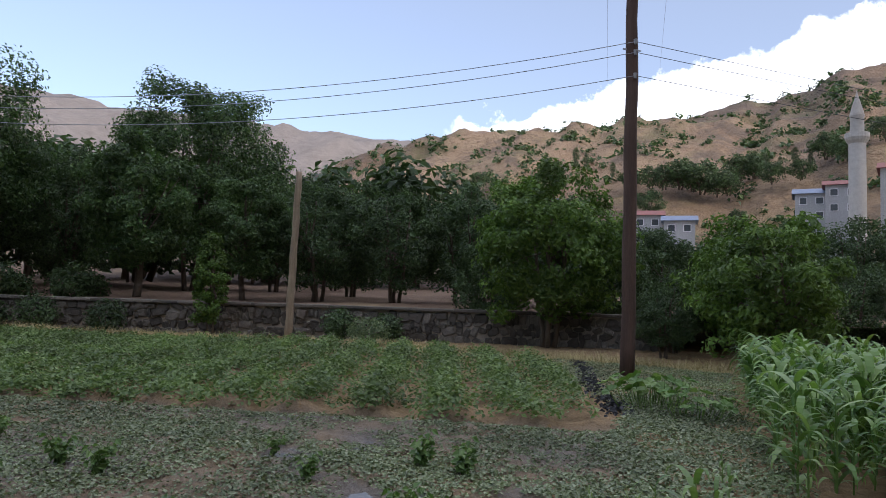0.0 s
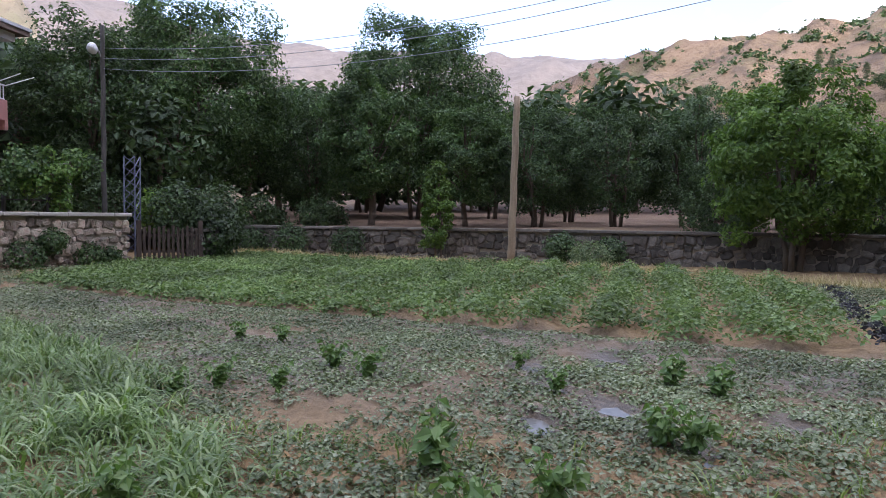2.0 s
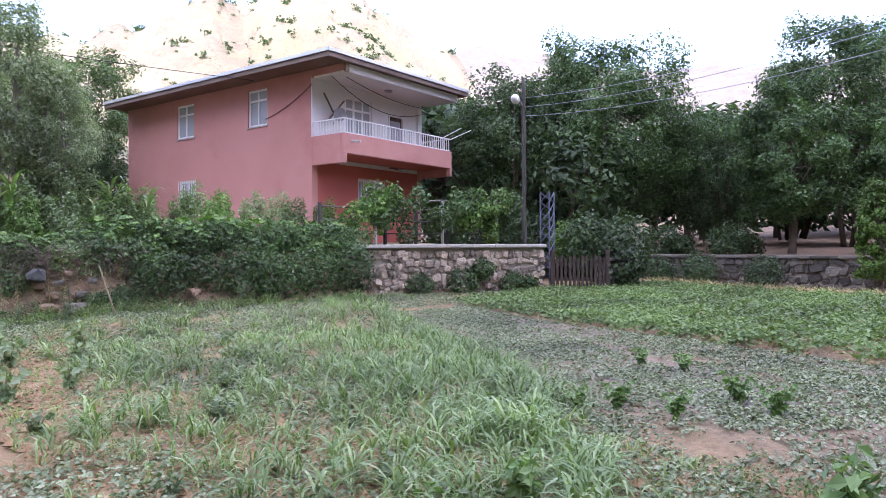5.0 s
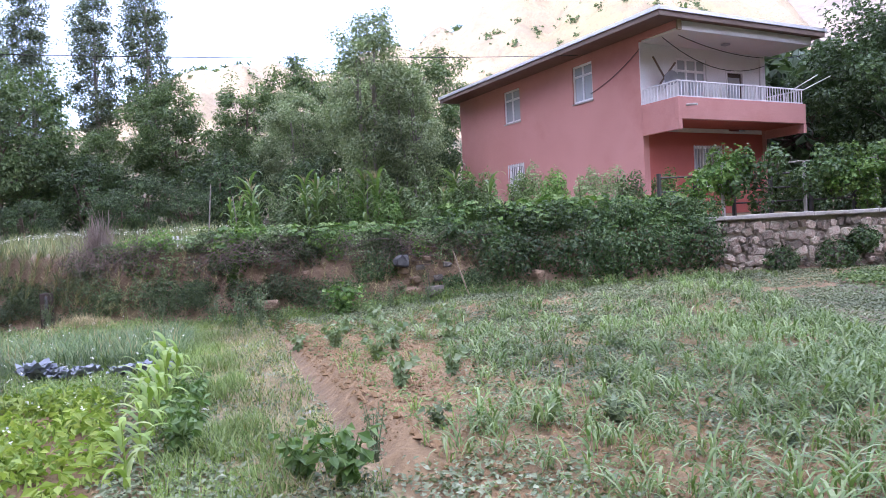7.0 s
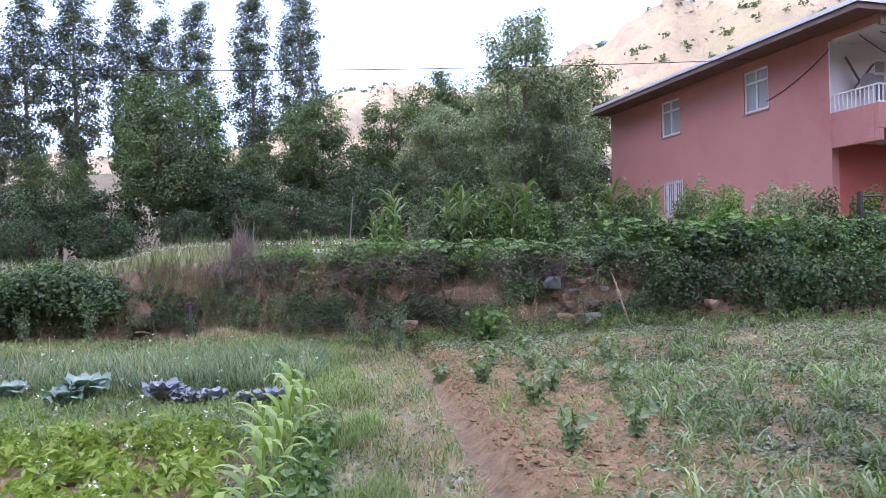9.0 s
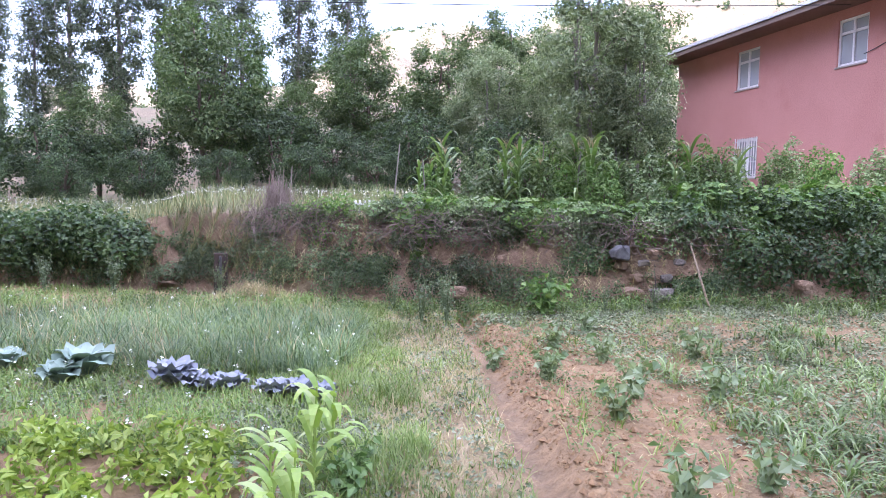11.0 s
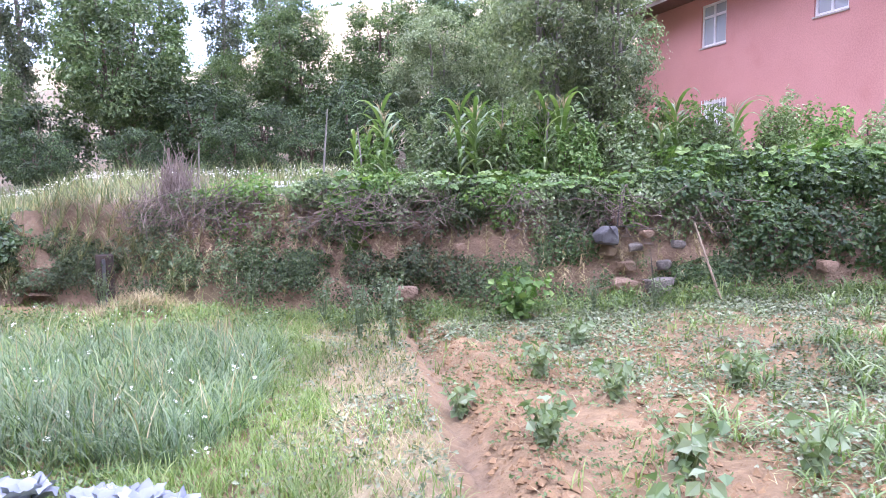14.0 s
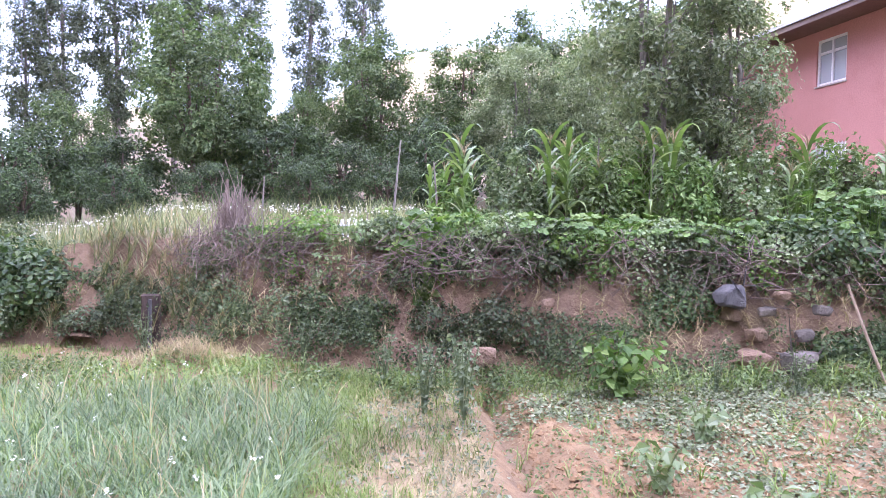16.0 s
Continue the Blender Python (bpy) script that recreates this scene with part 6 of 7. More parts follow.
bean_crop()
creeping_cover()
sorghum()
grasses()
onions()
beets()


# ---- single plants ----
def maize(name, h, n_leaf, seed, label, mat, group, wide=1.0, tassel=False):
    r = np.random.default_rng(seed)
    ob = thing(name, label, "maize plant", group)
    top = Vector((r.normal(0, 0.04), r.normal(0, 0.04), h * 0.82))
    attach("stalk", Build().tube([(0, 0, -0.03), top * 0.5 + Vector((0.01, 0, 0)), top], [0.014, 0.012, 0.006], 6).mesh("stalk", mat), ob)
    k = n_leaf
    t = np.linspace(0.08, 0.98, k)
    P = np.array([[top.x * q, top.y * q, top.z * q] for q in t])
    head = np.arange(k) * math.pi + r.normal(0, 0.8, k)
    v, f = blades(P, head, r.uniform(0.35, 0.85, k), h * r.uniform(0.35, 0.60, k), wide * np.full(k, 0.036 + 0.024 * h), 7, 2.8, r)
    b = Build()
    b.raw(v, f)
    attach("foliage", b.mesh("leaf_blades", mat), ob)
    if tassel:
        t = Build()
        for i in range(7):
            a = i * 0.9
            t.tube([top, top + Vector((0.05 * math.cos(a), 0.05 * math.sin(a), 0.14)), top + Vector((0.13 * math.cos(a), 0.13 * math.sin(a), 0.22))], [0.007, 0.006, 0.002], 4)
        attach("tassel", t.mesh("tassel", STRAW), ob, "pale dry tassel")
    return ob


def copies(ob, rows):
    for i, (x, y, z, turn, s) in enumerate(rows):
        m = pose(x, y, z, 0, 0, turn) @ Matrix.Diagonal((s, s, s, 1))
        if i == 0:
            ob.matrix_basis = m
        else:
            copy_thing(ob, m)


def fz(x, y):
    return float(field_z(np.array([x]), np.array([y]))[0])


rr = np.random.default_rng(41)
MAIZE_BED = [(4.9, -3.5), (8.2, -5.7), (12.6, -8.8), (12.0, -11.2), (7.0, -7.8), (4.1, -4.6)]
Pm = scatter(MAIZE_BED, 300, rr)
for s in range(4):
    rows = [(x, y, fz(x, y), rr.uniform(0, 360), rr.uniform(0.65, 1.0)) for x, y in Pm[s::4]]
    copies(maize("maize_plant", 1.12, 12, 50 + s, "young green maize plant with broad drooping leaves in a dense stand", STANDMAIZE, "maize stand", 1.5), rows)
ROWS = [(3.7, -1.9, 0.62), (4.1, -2.3, 0.7), (4.6, -2.75, 0.6), (5.3, -3.2, 0.55), (3.0, 3.3, 0.5), (2.7, 4.4, 0.5), (3.3, -1.5, 0.6), (4.35, -2.05, 0.65)]
copies(maize("maize_plant", 0.85, 13, 66, "young maize plant with broad pale yellow-green leaves", YOUNGMAIZE, "maize beside the chard", 1.35),
       [(x, y, fz(x, y), rr.uniform(0, 360), s) for x, y, s in [(0.95, 7.95, 0.85), (0.72, 7.65, 0.8), (1.08, 8.25, 0.85), (0.82, 7.2, 0.85), (0.72, 6.85, 0.8), (0.62, 6.3, 0.75), (0.5, 5.8, 0.7)]])
copies(maize("maize_plant", 1.0, 9, 60, "lone young maize plant with arching yellow-green leaves", MAIZE, "lone maize plants", 1.3),
       [(x, y, fz(x, y), rr.uniform(0, 360), s) for x, y, s in ROWS])


def herb(name, label, category, h, spread, mat, seed, n=90, size=0.07, group="", stems=4):
    """An upright leafy plant: several thin stems, each with leaves."""
    r = np.random.default_rng(seed)
    ob = thing(name, label, category, group)
    P, D = [], []
    for s in range(stems):
        a = 2 * math.pi * s / stems + r.uniform(0, 1)
        top = np.array([math.cos(a) * spread * r.uniform(0.2, 0.8), math.sin(a) * spread * r.uniform(0.2, 0.8), h * r.uniform(0.75, 1)])
        attach("stem", Build().tube([(0, 0, -0.03), top * [0.4, 0.4, 0.5], top], [0.010, 0.008, 0.003], 5).mesh("stem", mat), ob)
        for q in r.uniform(0.12, 1.0, n // stems):
            c = top * [q ** 1.4, q ** 1.4, q]
            d = r.normal(0, 1, 3) * [1, 1, 0.3]
            d /= np.linalg.norm(d)
            P.append(c + d * spread * 0.35 * r.uniform(0.3, 1))
            D.append(d * 0.6 + [0, 0, 0.8])
    v, f = leaves(np.array(P), np.array(D), size, 0.75, 0.35, 0.35, 0.16, r)
    attach("foliage", mesh_of("foliage", v, f, mat), ob)
    return ob


BEANS = [(3.27, 10.15), (3.2, 10.05), (3.3, 8.85), (4.1, 10.75), (4.45, 9.25), (3.75, 9.4), (3.05, 11.2), (3.9, 11.6), (2.9, 7.3), (3.5, 7.4), (5.1, 10.6), (4.7, 12.4)]
copies(herb("bean_plant", "small pale green bean plant in bare soil", "bean plant", 0.34, 0.24, PALEBEAN, 71, 60, 0.085, "bean plants in the bare strip", 5),
       [(x, y, fz(x, y), rr.uniform(0, 360), rr.uniform(0.9, 1.2)) for x, y in BEANS])
PEPPERS = [(4.09, 0.93, 0.95), (3.41, 0.71, 0.8), (3.65, 0.31, 0.8), (6.67, 2.05, 0.75), (6.3, 1.68, 0.75), (5.71, 2.29, 0.6), (5.9, 2.85, 0.7), (7.99, 3.43, 0.6), (7.91, 2.92, 0.6), (6.22, -0.9, 0.85), (5.95, -1.2, 0.85), (5.95, 0.08, 0.6), (4.66, -0.46, 0.85),
           (4.59, -0.62, 0.8), (3.41, 2.31, 0.8), (5.55, 3.07, 0.6), (7.0, 0.33, 0.5), (1.58, 5.12, 1.05), (1.42, 5.4, 0.85), (1.12, 7.75, 0.75), (1.2, 8.05, 0.7), (0.98, 6.75, 0.95), (0.86, 6.4, 0.9), (1.02, 7.15, 0.8)]
copies(herb("pepper_plant", "dark green leafy pepper plant standing among weeds", "pepper plant", 0.40, 0.26, PEPPER, 72, 90, 0.10, "pepper plants", 6),
       [(x, y, fz(x, y), rr.uniform(0, 360), s) for x, y, s in PEPPERS])
copies(herb("mulberry_bush", "bright green young mulberry bush at the bank foot", "bush", 0.66, 0.66, VINE, 73, 230, 0.12, "", 11), [(4.6, 13.7, fz(4.6, 13.7), 20, 0.92)])
WEEDS = [(3.0, 13.2, 0.9), (2.75, 13.7, 1.0), (3.2, 14.2, 0.8), (2.5, 14.6, 0.9), (-0.2, 16.6, 0.8), (1.7, 15.8, 0.8), (6.2, 13.3, 0.6), (1.95, 5.6, 0.6), (5.5, 13.5, 0.6), (9.5, 12.7, 0.9), (-2, 16.9, 1.0), (-3.2, 17.4, 1.0)]
copies(herb("tall_weed", "tall grey-green flowering weed with thin stems", "weed", 0.85, 0.30, GREYLEAF, 74, 190, 0.05, "tall weeds", 7),
       [(x, y, fz(x, y), rr.uniform(0, 360), s) for x, y, s in WEEDS])


def squash(seed, label, n=26, spread=0.7, h=0.42, size=0.26, mat=None):
    r = np.random.default_rng(seed)
    ob = thing("squash_plant", label, "squash plant", "squash plants")
    b, V = Build(), Build()
    for i in range(n):
        a, q = r.uniform(0, 2 * math.pi), spread * math.sqrt(r.uniform(0.02, 1))
        top = np.array([math.cos(a) * q, math.sin(a) * q, h * r.uniform(0.45, 1)])
        b.tube([(0, 0, 0.01), top * [0.75, 0.75, 0.08], top * [0.9, 0.9, 0.6], top], [0.008, 0.008, 0.007, 0.005], 5)
        # lobed cupped leaf blade: a fan of five lobes
        s = size * r.uniform(0.65, 1.15)
        tilt = Matrix.Rotation(a, 4, "Z") @ Matrix.Rotation(r.uniform(0.1, 0.8), 4, "Y") @ Matrix.Rotation(r.uniform(0, 6.28), 4, "Z")
        ring = []
        for j in range(15):
            t = 2 * math.pi * j / 15
            rad = s * 0.5 * (0.88 + 0.13 * math.cos(5 * t)) * (1 if j else 0.35)
            ring.append(tilt @ Vector((rad * math.cos(t), rad * math.sin(t), 0.05 * s * math.sin(5 * t) + 0.1 * s)))
        V.add([top] + [top + np.array(p[:]) for p in ring], [[0, 1 + j, 1 + (j + 1) % 15] for j in range(15)])
    attach("stalk", b.mesh("stalks", SQUASH), ob)
    attach("foliage", V.mesh("foliage", mat or SQUASH), ob)
    return ob


copies(squash(81, "sprawling squash plant with broad lobed leaves"), [(x, y, fz(x, y), rr.uniform(0, 360), s) for x, y, s in
       [(9.0, -4.75, 1.0), (8.3, -4.9, 0.8), (9.8, -5.1, 0.9), (2.9, 2.6, 0.4), (2.35, 2.6, 0.36)]])


def cabbage(mat, label, seed, group):
    r = np.random.default_rng(seed)
    ob = thing("cabbage", label, "cabbage", group)
    for layer, (n, lean, ln) in enumerate(((5, 0.66, 0.36), (4, 0.36, 0.38), (3, 0.10, 0.30))):
        b = Build()
        for i in range(n):
            a = 2 * math.pi * i / n + layer * 0.4 + r.uniform(-0.2, 0.2)
            g = 6
            vs = []
            for u in range(g + 1):
                for w in range(5):
                    t, s = u / g, (w - 2) / 2
                    wd = 0.17 * math.sin(min(1, t * 1.15 + 0.08) * math.pi * 0.8) * (1 + 0.12 * r.normal())
                    ang = lean + 0.5 * t * t
                    rad, hh = t * ln * math.sin(ang), t * ln * math.cos(ang) + 0.08
                    ruffle = 0.03 * math.sin(7 * t + 8 * s + i) * t
                    vs.append((math.cos(a) * rad - math.sin(a) * s * wd, math.sin(a) * rad + math.cos(a) * s * wd, hh + 0.06 * s * s * t + ruffle))
            b.add(vs, [[u * 5 + w, u * 5 + w + 1, (u + 1) * 5 + w + 1, (u + 1) * 5 + w] for u in range(g) for w in range(4)])
        attach("leaf_whorl", b.mesh("leaf_whorl", mat, True), ob)
    return ob


copies(cabbage(REDCAB, "purple-blue red cabbage with open ruffled leaves", 91, "red cabbages"), [(x, y, fz(x, y), rr.uniform(0, 360), s) for x, y, s in
       [(-0.14, 10.45, 0.66), (0.02, 10.35, 0.74), (0.18, 10.28, 0.64), (0.36, 10.2, 0.74), (0.68, 10.05, 0.62), (0.81, 9.95, 0.7), (0.96, 9.85, 0.72), (1.1, 9.75, 0.66)]])
copies(cabbage(GREENCAB, "pale blue-green cabbage with open leaves", 92, "green cabbages"), [(x, y, fz(x, y), rr.uniform(0, 360), s) for x, y, s in
       [(-0.95, 10.9, 0.85), (-1.1, 10.7, 0.7), (-1.75, 11.3, 0.7), (-2.4, 11.5, 0.8)]])


# crumpled black plastic film along the bean bed
def film_strip():
    r = np.random.default_rng(79)
    L = along([(15.6, -6.6), (13.6, -5.9), (11.5, -5.0), (8.6, -4.05)], 0.012)[0]
    L = np.repeat(L, 2, 0) + r.normal(0, 0.10, (len(L) * 2, 2))
    L = L[r.uniform(-0.9, 1.0, len(L)) < wave(L[:, 0], L[:, 1], 3.1, 0.4)]
    v, f = leaves(ground_points(L, 0.025) + r.normal(0, 0.012, (len(L), 3)), np.tile([0, 0, 1.0], (len(L), 1)), 0.085, 0.8, 0, 0.6, 0.3, r)
    b = Build()
    b.raw(v, f)
    stuff("plastic_film", b, CABLE, "crumpled torn black plastic film along the bed edge", "plastic film")


film_strip()


def clods():
    """Loose lumps of earth on the bare strip and along the furrows."""
    r = np.random.default_rng(77)
    b = Build()
    P = scatter([(3.4, 14.0), (5.6, 13.4), (5.4, 10.5), (4.2, 8.0), (4.0, 3.0), (4.8, -0.4), (5.4, -2.4), (3.6, -2.6), (1.4, 0.2), (2.2, 5.4), (2.5, 8.0), (2.9, 10.5)], 17000, r)
    Q = np.concatenate([along(DITCH, 0.02)[0] + [0.3, 0], along(FURROW, 0.02)[0]])
    Q = Q + r.normal(0, 0.14, Q.shape)
    A = ground_points(np.concatenate([P, Q]))
    n = len(A)
    s = (0.010 + 0.034 * r.uniform(0, 1, n) ** 4)[:, None, None]
    octa = np.array([[1, 0, 0], [0, 1, 0], [-1, 0, 0], [0, -1, 0], [0, 0, 0.8], [0, 0, -0.6]], float)
    V = (A[:, None] + octa[None] * s * r.uniform(0.6, 1.3, (n, 6, 1))).reshape(-1, 3)
    F = np.array([[0, 1, 4], [1, 2, 4], [2, 3, 4], [3, 0, 4], [1, 0, 5], [2, 1, 5], [3, 2, 5], [0, 3, 5]])
    b.raw(V, (np.arange(n)[:, None, None] * 6 + F[None]).reshape(-1, 3))
    stuff("earth_clods", b, CLOD, "loose reddish earth clods on the tilled strip", "earth clods")


clods()


def seedlings():
    """Sparse seedlings, withered weeds and litter on the bare strip and between the sorghum."""
    r = np.random.default_rng(78)
    bare = [(3.4, 14.0), (5.6, 13.4), (7.4, 12.4), (6.4, 9.5), (5.6, 6.0), (5.0, 3.0), (4.6, 0.0), (5.2, -2.4), (3.2, -1.8), (1.4, 0.2), (1.9, 4.0), (2.3, 6.0), (2.6, 8.0), (3.0, 10.5)]
    b, b2, b3 = Build(), Build(), Build()
    side = [(7.4, -3.9), (13.0, -7.0), (15.4, -7.2), (12.8, -9.4), (8.2, -5.8)]
    P = np.concatenate([scatter(bare, 5200, r), scatter(side, 1500, r)])
    P = P[r.uniform(-1.1, 0.7, len(P)) < wave(P[:, 0], P[:, 1], 1.6, 4.0)]
    low_plants(b, ground_points(P), 0.06, 0.07, 6, 0.032, r, 0.5, 0.6)
    stuff("seedlings", b, BEANLEAF, "small green seedlings scattered on bare soil", "seedlings")
    P = ground_points(scatter(bare, 2600, r), 0.012)
    v, f = blades(P, r.uniform(0, 6.28, len(P)), r.uniform(1.2, 1.6, len(P)), r.uniform(0.05, 0.16, len(P)), np.full(len(P), 0.006), 2, 0.25, r)
    b2.raw(v, f)
    stuff("dry_litter", b2, STRAW, "dry stalk litter lying on bare soil", "litter")
    P = scatter(bare, 700, r)
    P = P[r.uniform(-0.9, 0.9, len(P)) < wave(P[:, 0], P[:, 1], 1.2, 2.0)]
    P = np.repeat(ground_points(P), 5, 0) + r.normal(0, 0.02, (len(P) * 5, 3)) * [1, 1, 0]
    k = len(P)
    v, f = blades(P, r.uniform(0, 6.28, k), r.uniform(0.1, 0.8, k), r.uniform(0.08, 0.22, k), np.full(k, 0.012), 3, 1.8, r)
    b3.raw(v, f)
    stuff("grass_shoots", b3, GRASS, "thin grass shoots in the tilled strip", "grass")


seedlings()
BROAD = [(3.35, 3.2), (3.1, 2.5), (2.75, 3.1), (4.05, 4.2), (4.9, 4.4), (3.6, 5.2), (4.4, 6.2), (2.55, 5.9), (5.6, 7.4), (6.3, 8.8), (4.6, 7.9), (2.45, 4.0)]
copies(herb("broadleaf_weed", "low broad-leaved grey-green weed among the sorghum", "weed", 0.22, 0.24, GREYLEAF, 75, 60, 0.085, "broad-leaved weeds", 7),
       [(x, y, fz(x, y), rr.uniform(0, 360), rr.uniform(0.7, 1.2)) for x, y in BROAD])

def foot_weeds():
    """Knee-high weeds in front of the bank and behind the onions."""
    r = np.random.default_rng(80)
    b, b2 = Build(), Build()
    P = np.concatenate([scatter([(-6.5, 18.2), (-2.2, 16.4), (0.8, 16.2), (2.2, 15.2), (1.9, 14.2), (0.6, 15.0), (-2.2, 15.1), (-6.5, 16.8)], 900, r),
                        scatter([(2.3, 15.4), (3.4, 14.8), (4.6, 14.4), (7.2, 13.5), (10.5, 12.9), (10.4, 12.5), (7.0, 13.1), (4.6, 13.9), (3.4, 14.1), (2.4, 14.2)], 1100, r)])
    P = P[r.uniform(-1.0, 0.8, len(P)) < wave(P[:, 0], P[:, 1], 2.4, 4.0)]
    low_plants(b, ground_points(P), 0.13, 0.26, 16, 0.05, r, 0.4, 0.6)
    stuff("bank_foot_weeds", b, BEANLEAF, "leafy green weeds along the foot of the bank", "weeds")
    Q = np.repeat(ground_points(P[::2]), 5, 0) + r.normal(0, 0.05, (len(P[::2]) * 5, 3)) * [1, 1, 0]
    k = len(Q)
    v, f = blades(Q, r.uniform(0, 6.28, k), r.uniform(0.1, 0.8, k), r.uniform(0.15, 0.45, k), np.full(k, 0.011), 4, 1.4, r)
    b2.raw(v, f)
    stuff("bank_foot_grass", b2, GRASS, "long grass along the foot of the bank", "grass")


foot_weeds()

# ---- the bank and the terrace above ----
def bush(name, label, category, lobes, n, size, mat, seed, group="", aspect=0.7, core=None):
    """A dense shrub: overlapping mounds of leaves with dark stems inside. lobes: (x, y, z, rx, ry, rz)."""
    r = np.random.default_rng(seed)
    base = lobes[0]
    ob = thing(name, label, category, group, at=(base[0], base[1], base[2] - base[5] * 0.8))
    vol = np.array([l[3] * l[5] + l[4] * l[5] + l[3] * l[4] for l in lobes])
    P, D = [], []
    for l, k in zip(lobes, (n * vol / vol.sum()).astype(int)):
        d = unit(r.normal(0, 1, (k, 3)))
        q = r.uniform(0.62, 1.08, k)[:, None] * (1 + 0.18 * np.sin(d[:, 0:1] * 7 + l[0]) * np.cos(d[:, 2:3] * 6 + l[1]))
        P.append(np.array(l[:3]) + d * q * np.array(l[3:]))
        D.append(d * 0.9 + [0, 0, 0.45])
        b = Build()
        for _ in range(5):
            e = unit(r.normal(0, 1, (1, 3)))[0] * [1, 1, 0.6]
            p1 = np.array(l[:3]) + e * 0.9 * np.array(l[3:])
            b.tube([(l[0], l[1], l[2] - l[5] * 0.85), (np.array(l[:3]) + p1) / 2, p1], [0.016, 0.011, 0.004], 5)
        attach("stem", b.mesh("stem", TWIG), ob)
    v, f = leaves(np.concatenate(P), np.concatenate(D), size, aspect, 0.25, 0.55, 0.15, r)
    attach("foliage", mesh_of("foliage", v, f, mat), ob)
    return ob


def lobes_along(x0, x1, d0, d1, zc, rz, n, seed, rad=0.55):
    r = random.Random(seed)
    res = []
    for i in range(n):
        x = x0 + (x1 - x0) * (i + 0.5) / n
        px, py, pz = on_bank(x, r.uniform(d0, d1))
        res.append((px, py, zc + r.uniform(-0.12, 0.12), rad * r.uniform(0.8, 1.25), rad * r.uniform(0.7, 1.1), rz * r.uniform(0.8, 1.2)))
    return res


BR = "bramble shrubs on the bank"
BL = "dense dark green bramble shrub hanging down the bank"
bush("bramble_shrub", BL, "shrub", lobes_along(7.9, 10.6, 0.15, 0.5, 0.75, 0.62, 6, 1) + lobes_along(8.0, 10.6, 0.7, 1.0, 1.5, 0.42, 5, 2), 12500, 0.075, BRAMBLE, 101, BR)
bush("bramble_shrub", BL, "shrub", lobes_along(10.4, 13.3, 0.1, 0.45, 0.75, 0.68, 7, 3) + lobes_along(10.4, 13.6, 0.7, 1.1, 1.55, 0.42, 6, 4), 14500, 0.075, BRAMBLE, 102, BR)
bush("bramble_shrub", BL, "shrub", lobes_along(7.0, 8.4, 0.6, 0.9, 1.35, 0.35, 3, 5), 2600, 0.09, BRAMBLE, 103, BR)
for i, (x0, x1, d, z, rz, n) in enumerate([(5.3, 6.0, 0.35, 0.62, 0.32, 2), (3.9, 4.6, 0.6, 1.15, 0.25, 2), (5.0, 5.8, 0.7, 1.3, 0.25, 3), (1.6, 2.6, 0.25, 0.4, 0.3, 3), (2.9, 4.2, 0.2, 0.38, 0.28, 4), (0.4, 1.5, 0.25, 0.42, 0.3, 3),
                                            (6.2, 6.9, 0.85, 1.4, 0.22, 2), (-0.75, -0.5, 0.3, 0.5, 0.3, 2), (0.0, 0.4, 0.35, 0.6, 0.4, 2), (6.7, 7.6, 0.12, 0.35, 0.22, 3), (2.9, 3.6, 0.75, 1.35, 0.22, 2), (-2.6, -1.7, 0.9, 1.0, 0.3, 3), (-1.1, -0.7, 1.4, 1.05, 0.26, 2), (-4.2, -2.8, 1.4, 1.0, 0.35, 4), (-1.32, -1.12, 0.05, 0.22, 0.16, 1), (-1.7, -1.45, 0.45, 0.62, 0.2, 1), (-1.1, -0.9, 0.5, 0.62, 0.2, 1)]):
    bush("bank_shrub", "small green shrub growing out of the earth bank", "shrub", lobes_along(x0, x1, d, d + 0.1, z, rz, n, 20 + i, 0.34), 1500 * n, 0.05, (BRAMBLE, BANKLEAF, GREYLEAF)[i % 3], 120 + i, "small bank shrubs")
bush("bramble_shrub", "dark leafy bramble heap beside the path up the bank", "shrub", lobes_along(-3.6, -1.9, 0.1, 0.6, 0.75, 0.6, 5, 8, 0.7), 6500, 0.095, BRAMBLE, 111, BR)
bush("bramble_shrub", "dark leafy bramble heap beside the path up the bank", "shrub", lobes_along(-8, -3.6, 0.1, 0.9, 0.7, 0.7, 7, 9, 0.9), 8000, 0.11, BRAMBLE, 112, BR)
# plants against the stone wall
for i, (x, y, z, s) in enumerate([(15.7, 11.3, 0.4, 0.42), (16.2, 11.0, 0.75, 0.3), (14.6, 11.9, 0.35, 0.35), (17.1, 10.6, 0.35, 0.32), (17.6, 10.35, 0.3, 0.25)]):
    bush("wall_shrub", "dark green shrub growing against the stone wall", "shrub", [(x, y, z, s * 1.2, s, s)], 900, 0.08, BRAMBLE, 140 + i, "shrubs at the stone wall")
bush("gate_shrub", "dark leafy shrub beside the picket gate", "shrub", [(20.4, 8.9, 0.95, 1.1, 0.8, 0.95), (21.6, 9.1, 1.3, 0.9, 0.8, 1.1), (19.8, 9.6, 1.4, 0.8, 0.8, 1.0)], 7000, 0.12, DARKLEAF, 150)
bush("gate_shrub", "pale variegated shrub behind the picket gate", "shrub", [(20.0, 10.4, 1.5, 0.45, 0.45, 0.6)], 900, 0.11, LIMELEAF, 151)
for i, (x, y, z, s) in enumerate([(23.4, 5.4, 0.5, 0.55), (24.3, 7.6, 0.55, 0.6), (24.5, 9.0, 0.45, 0.5), (22.2, -1.6, 0.5, 0.5), (21.6, -3.0, 0.4, 0.45)]):
    bush("wall_shrub", "dark green shrub at the foot of the far wall", "shrub", [(x, y, z, s * 1.3, s, s)], 1400, 0.10, DARKLEAF, 160 + i, "shrubs at the far wall")
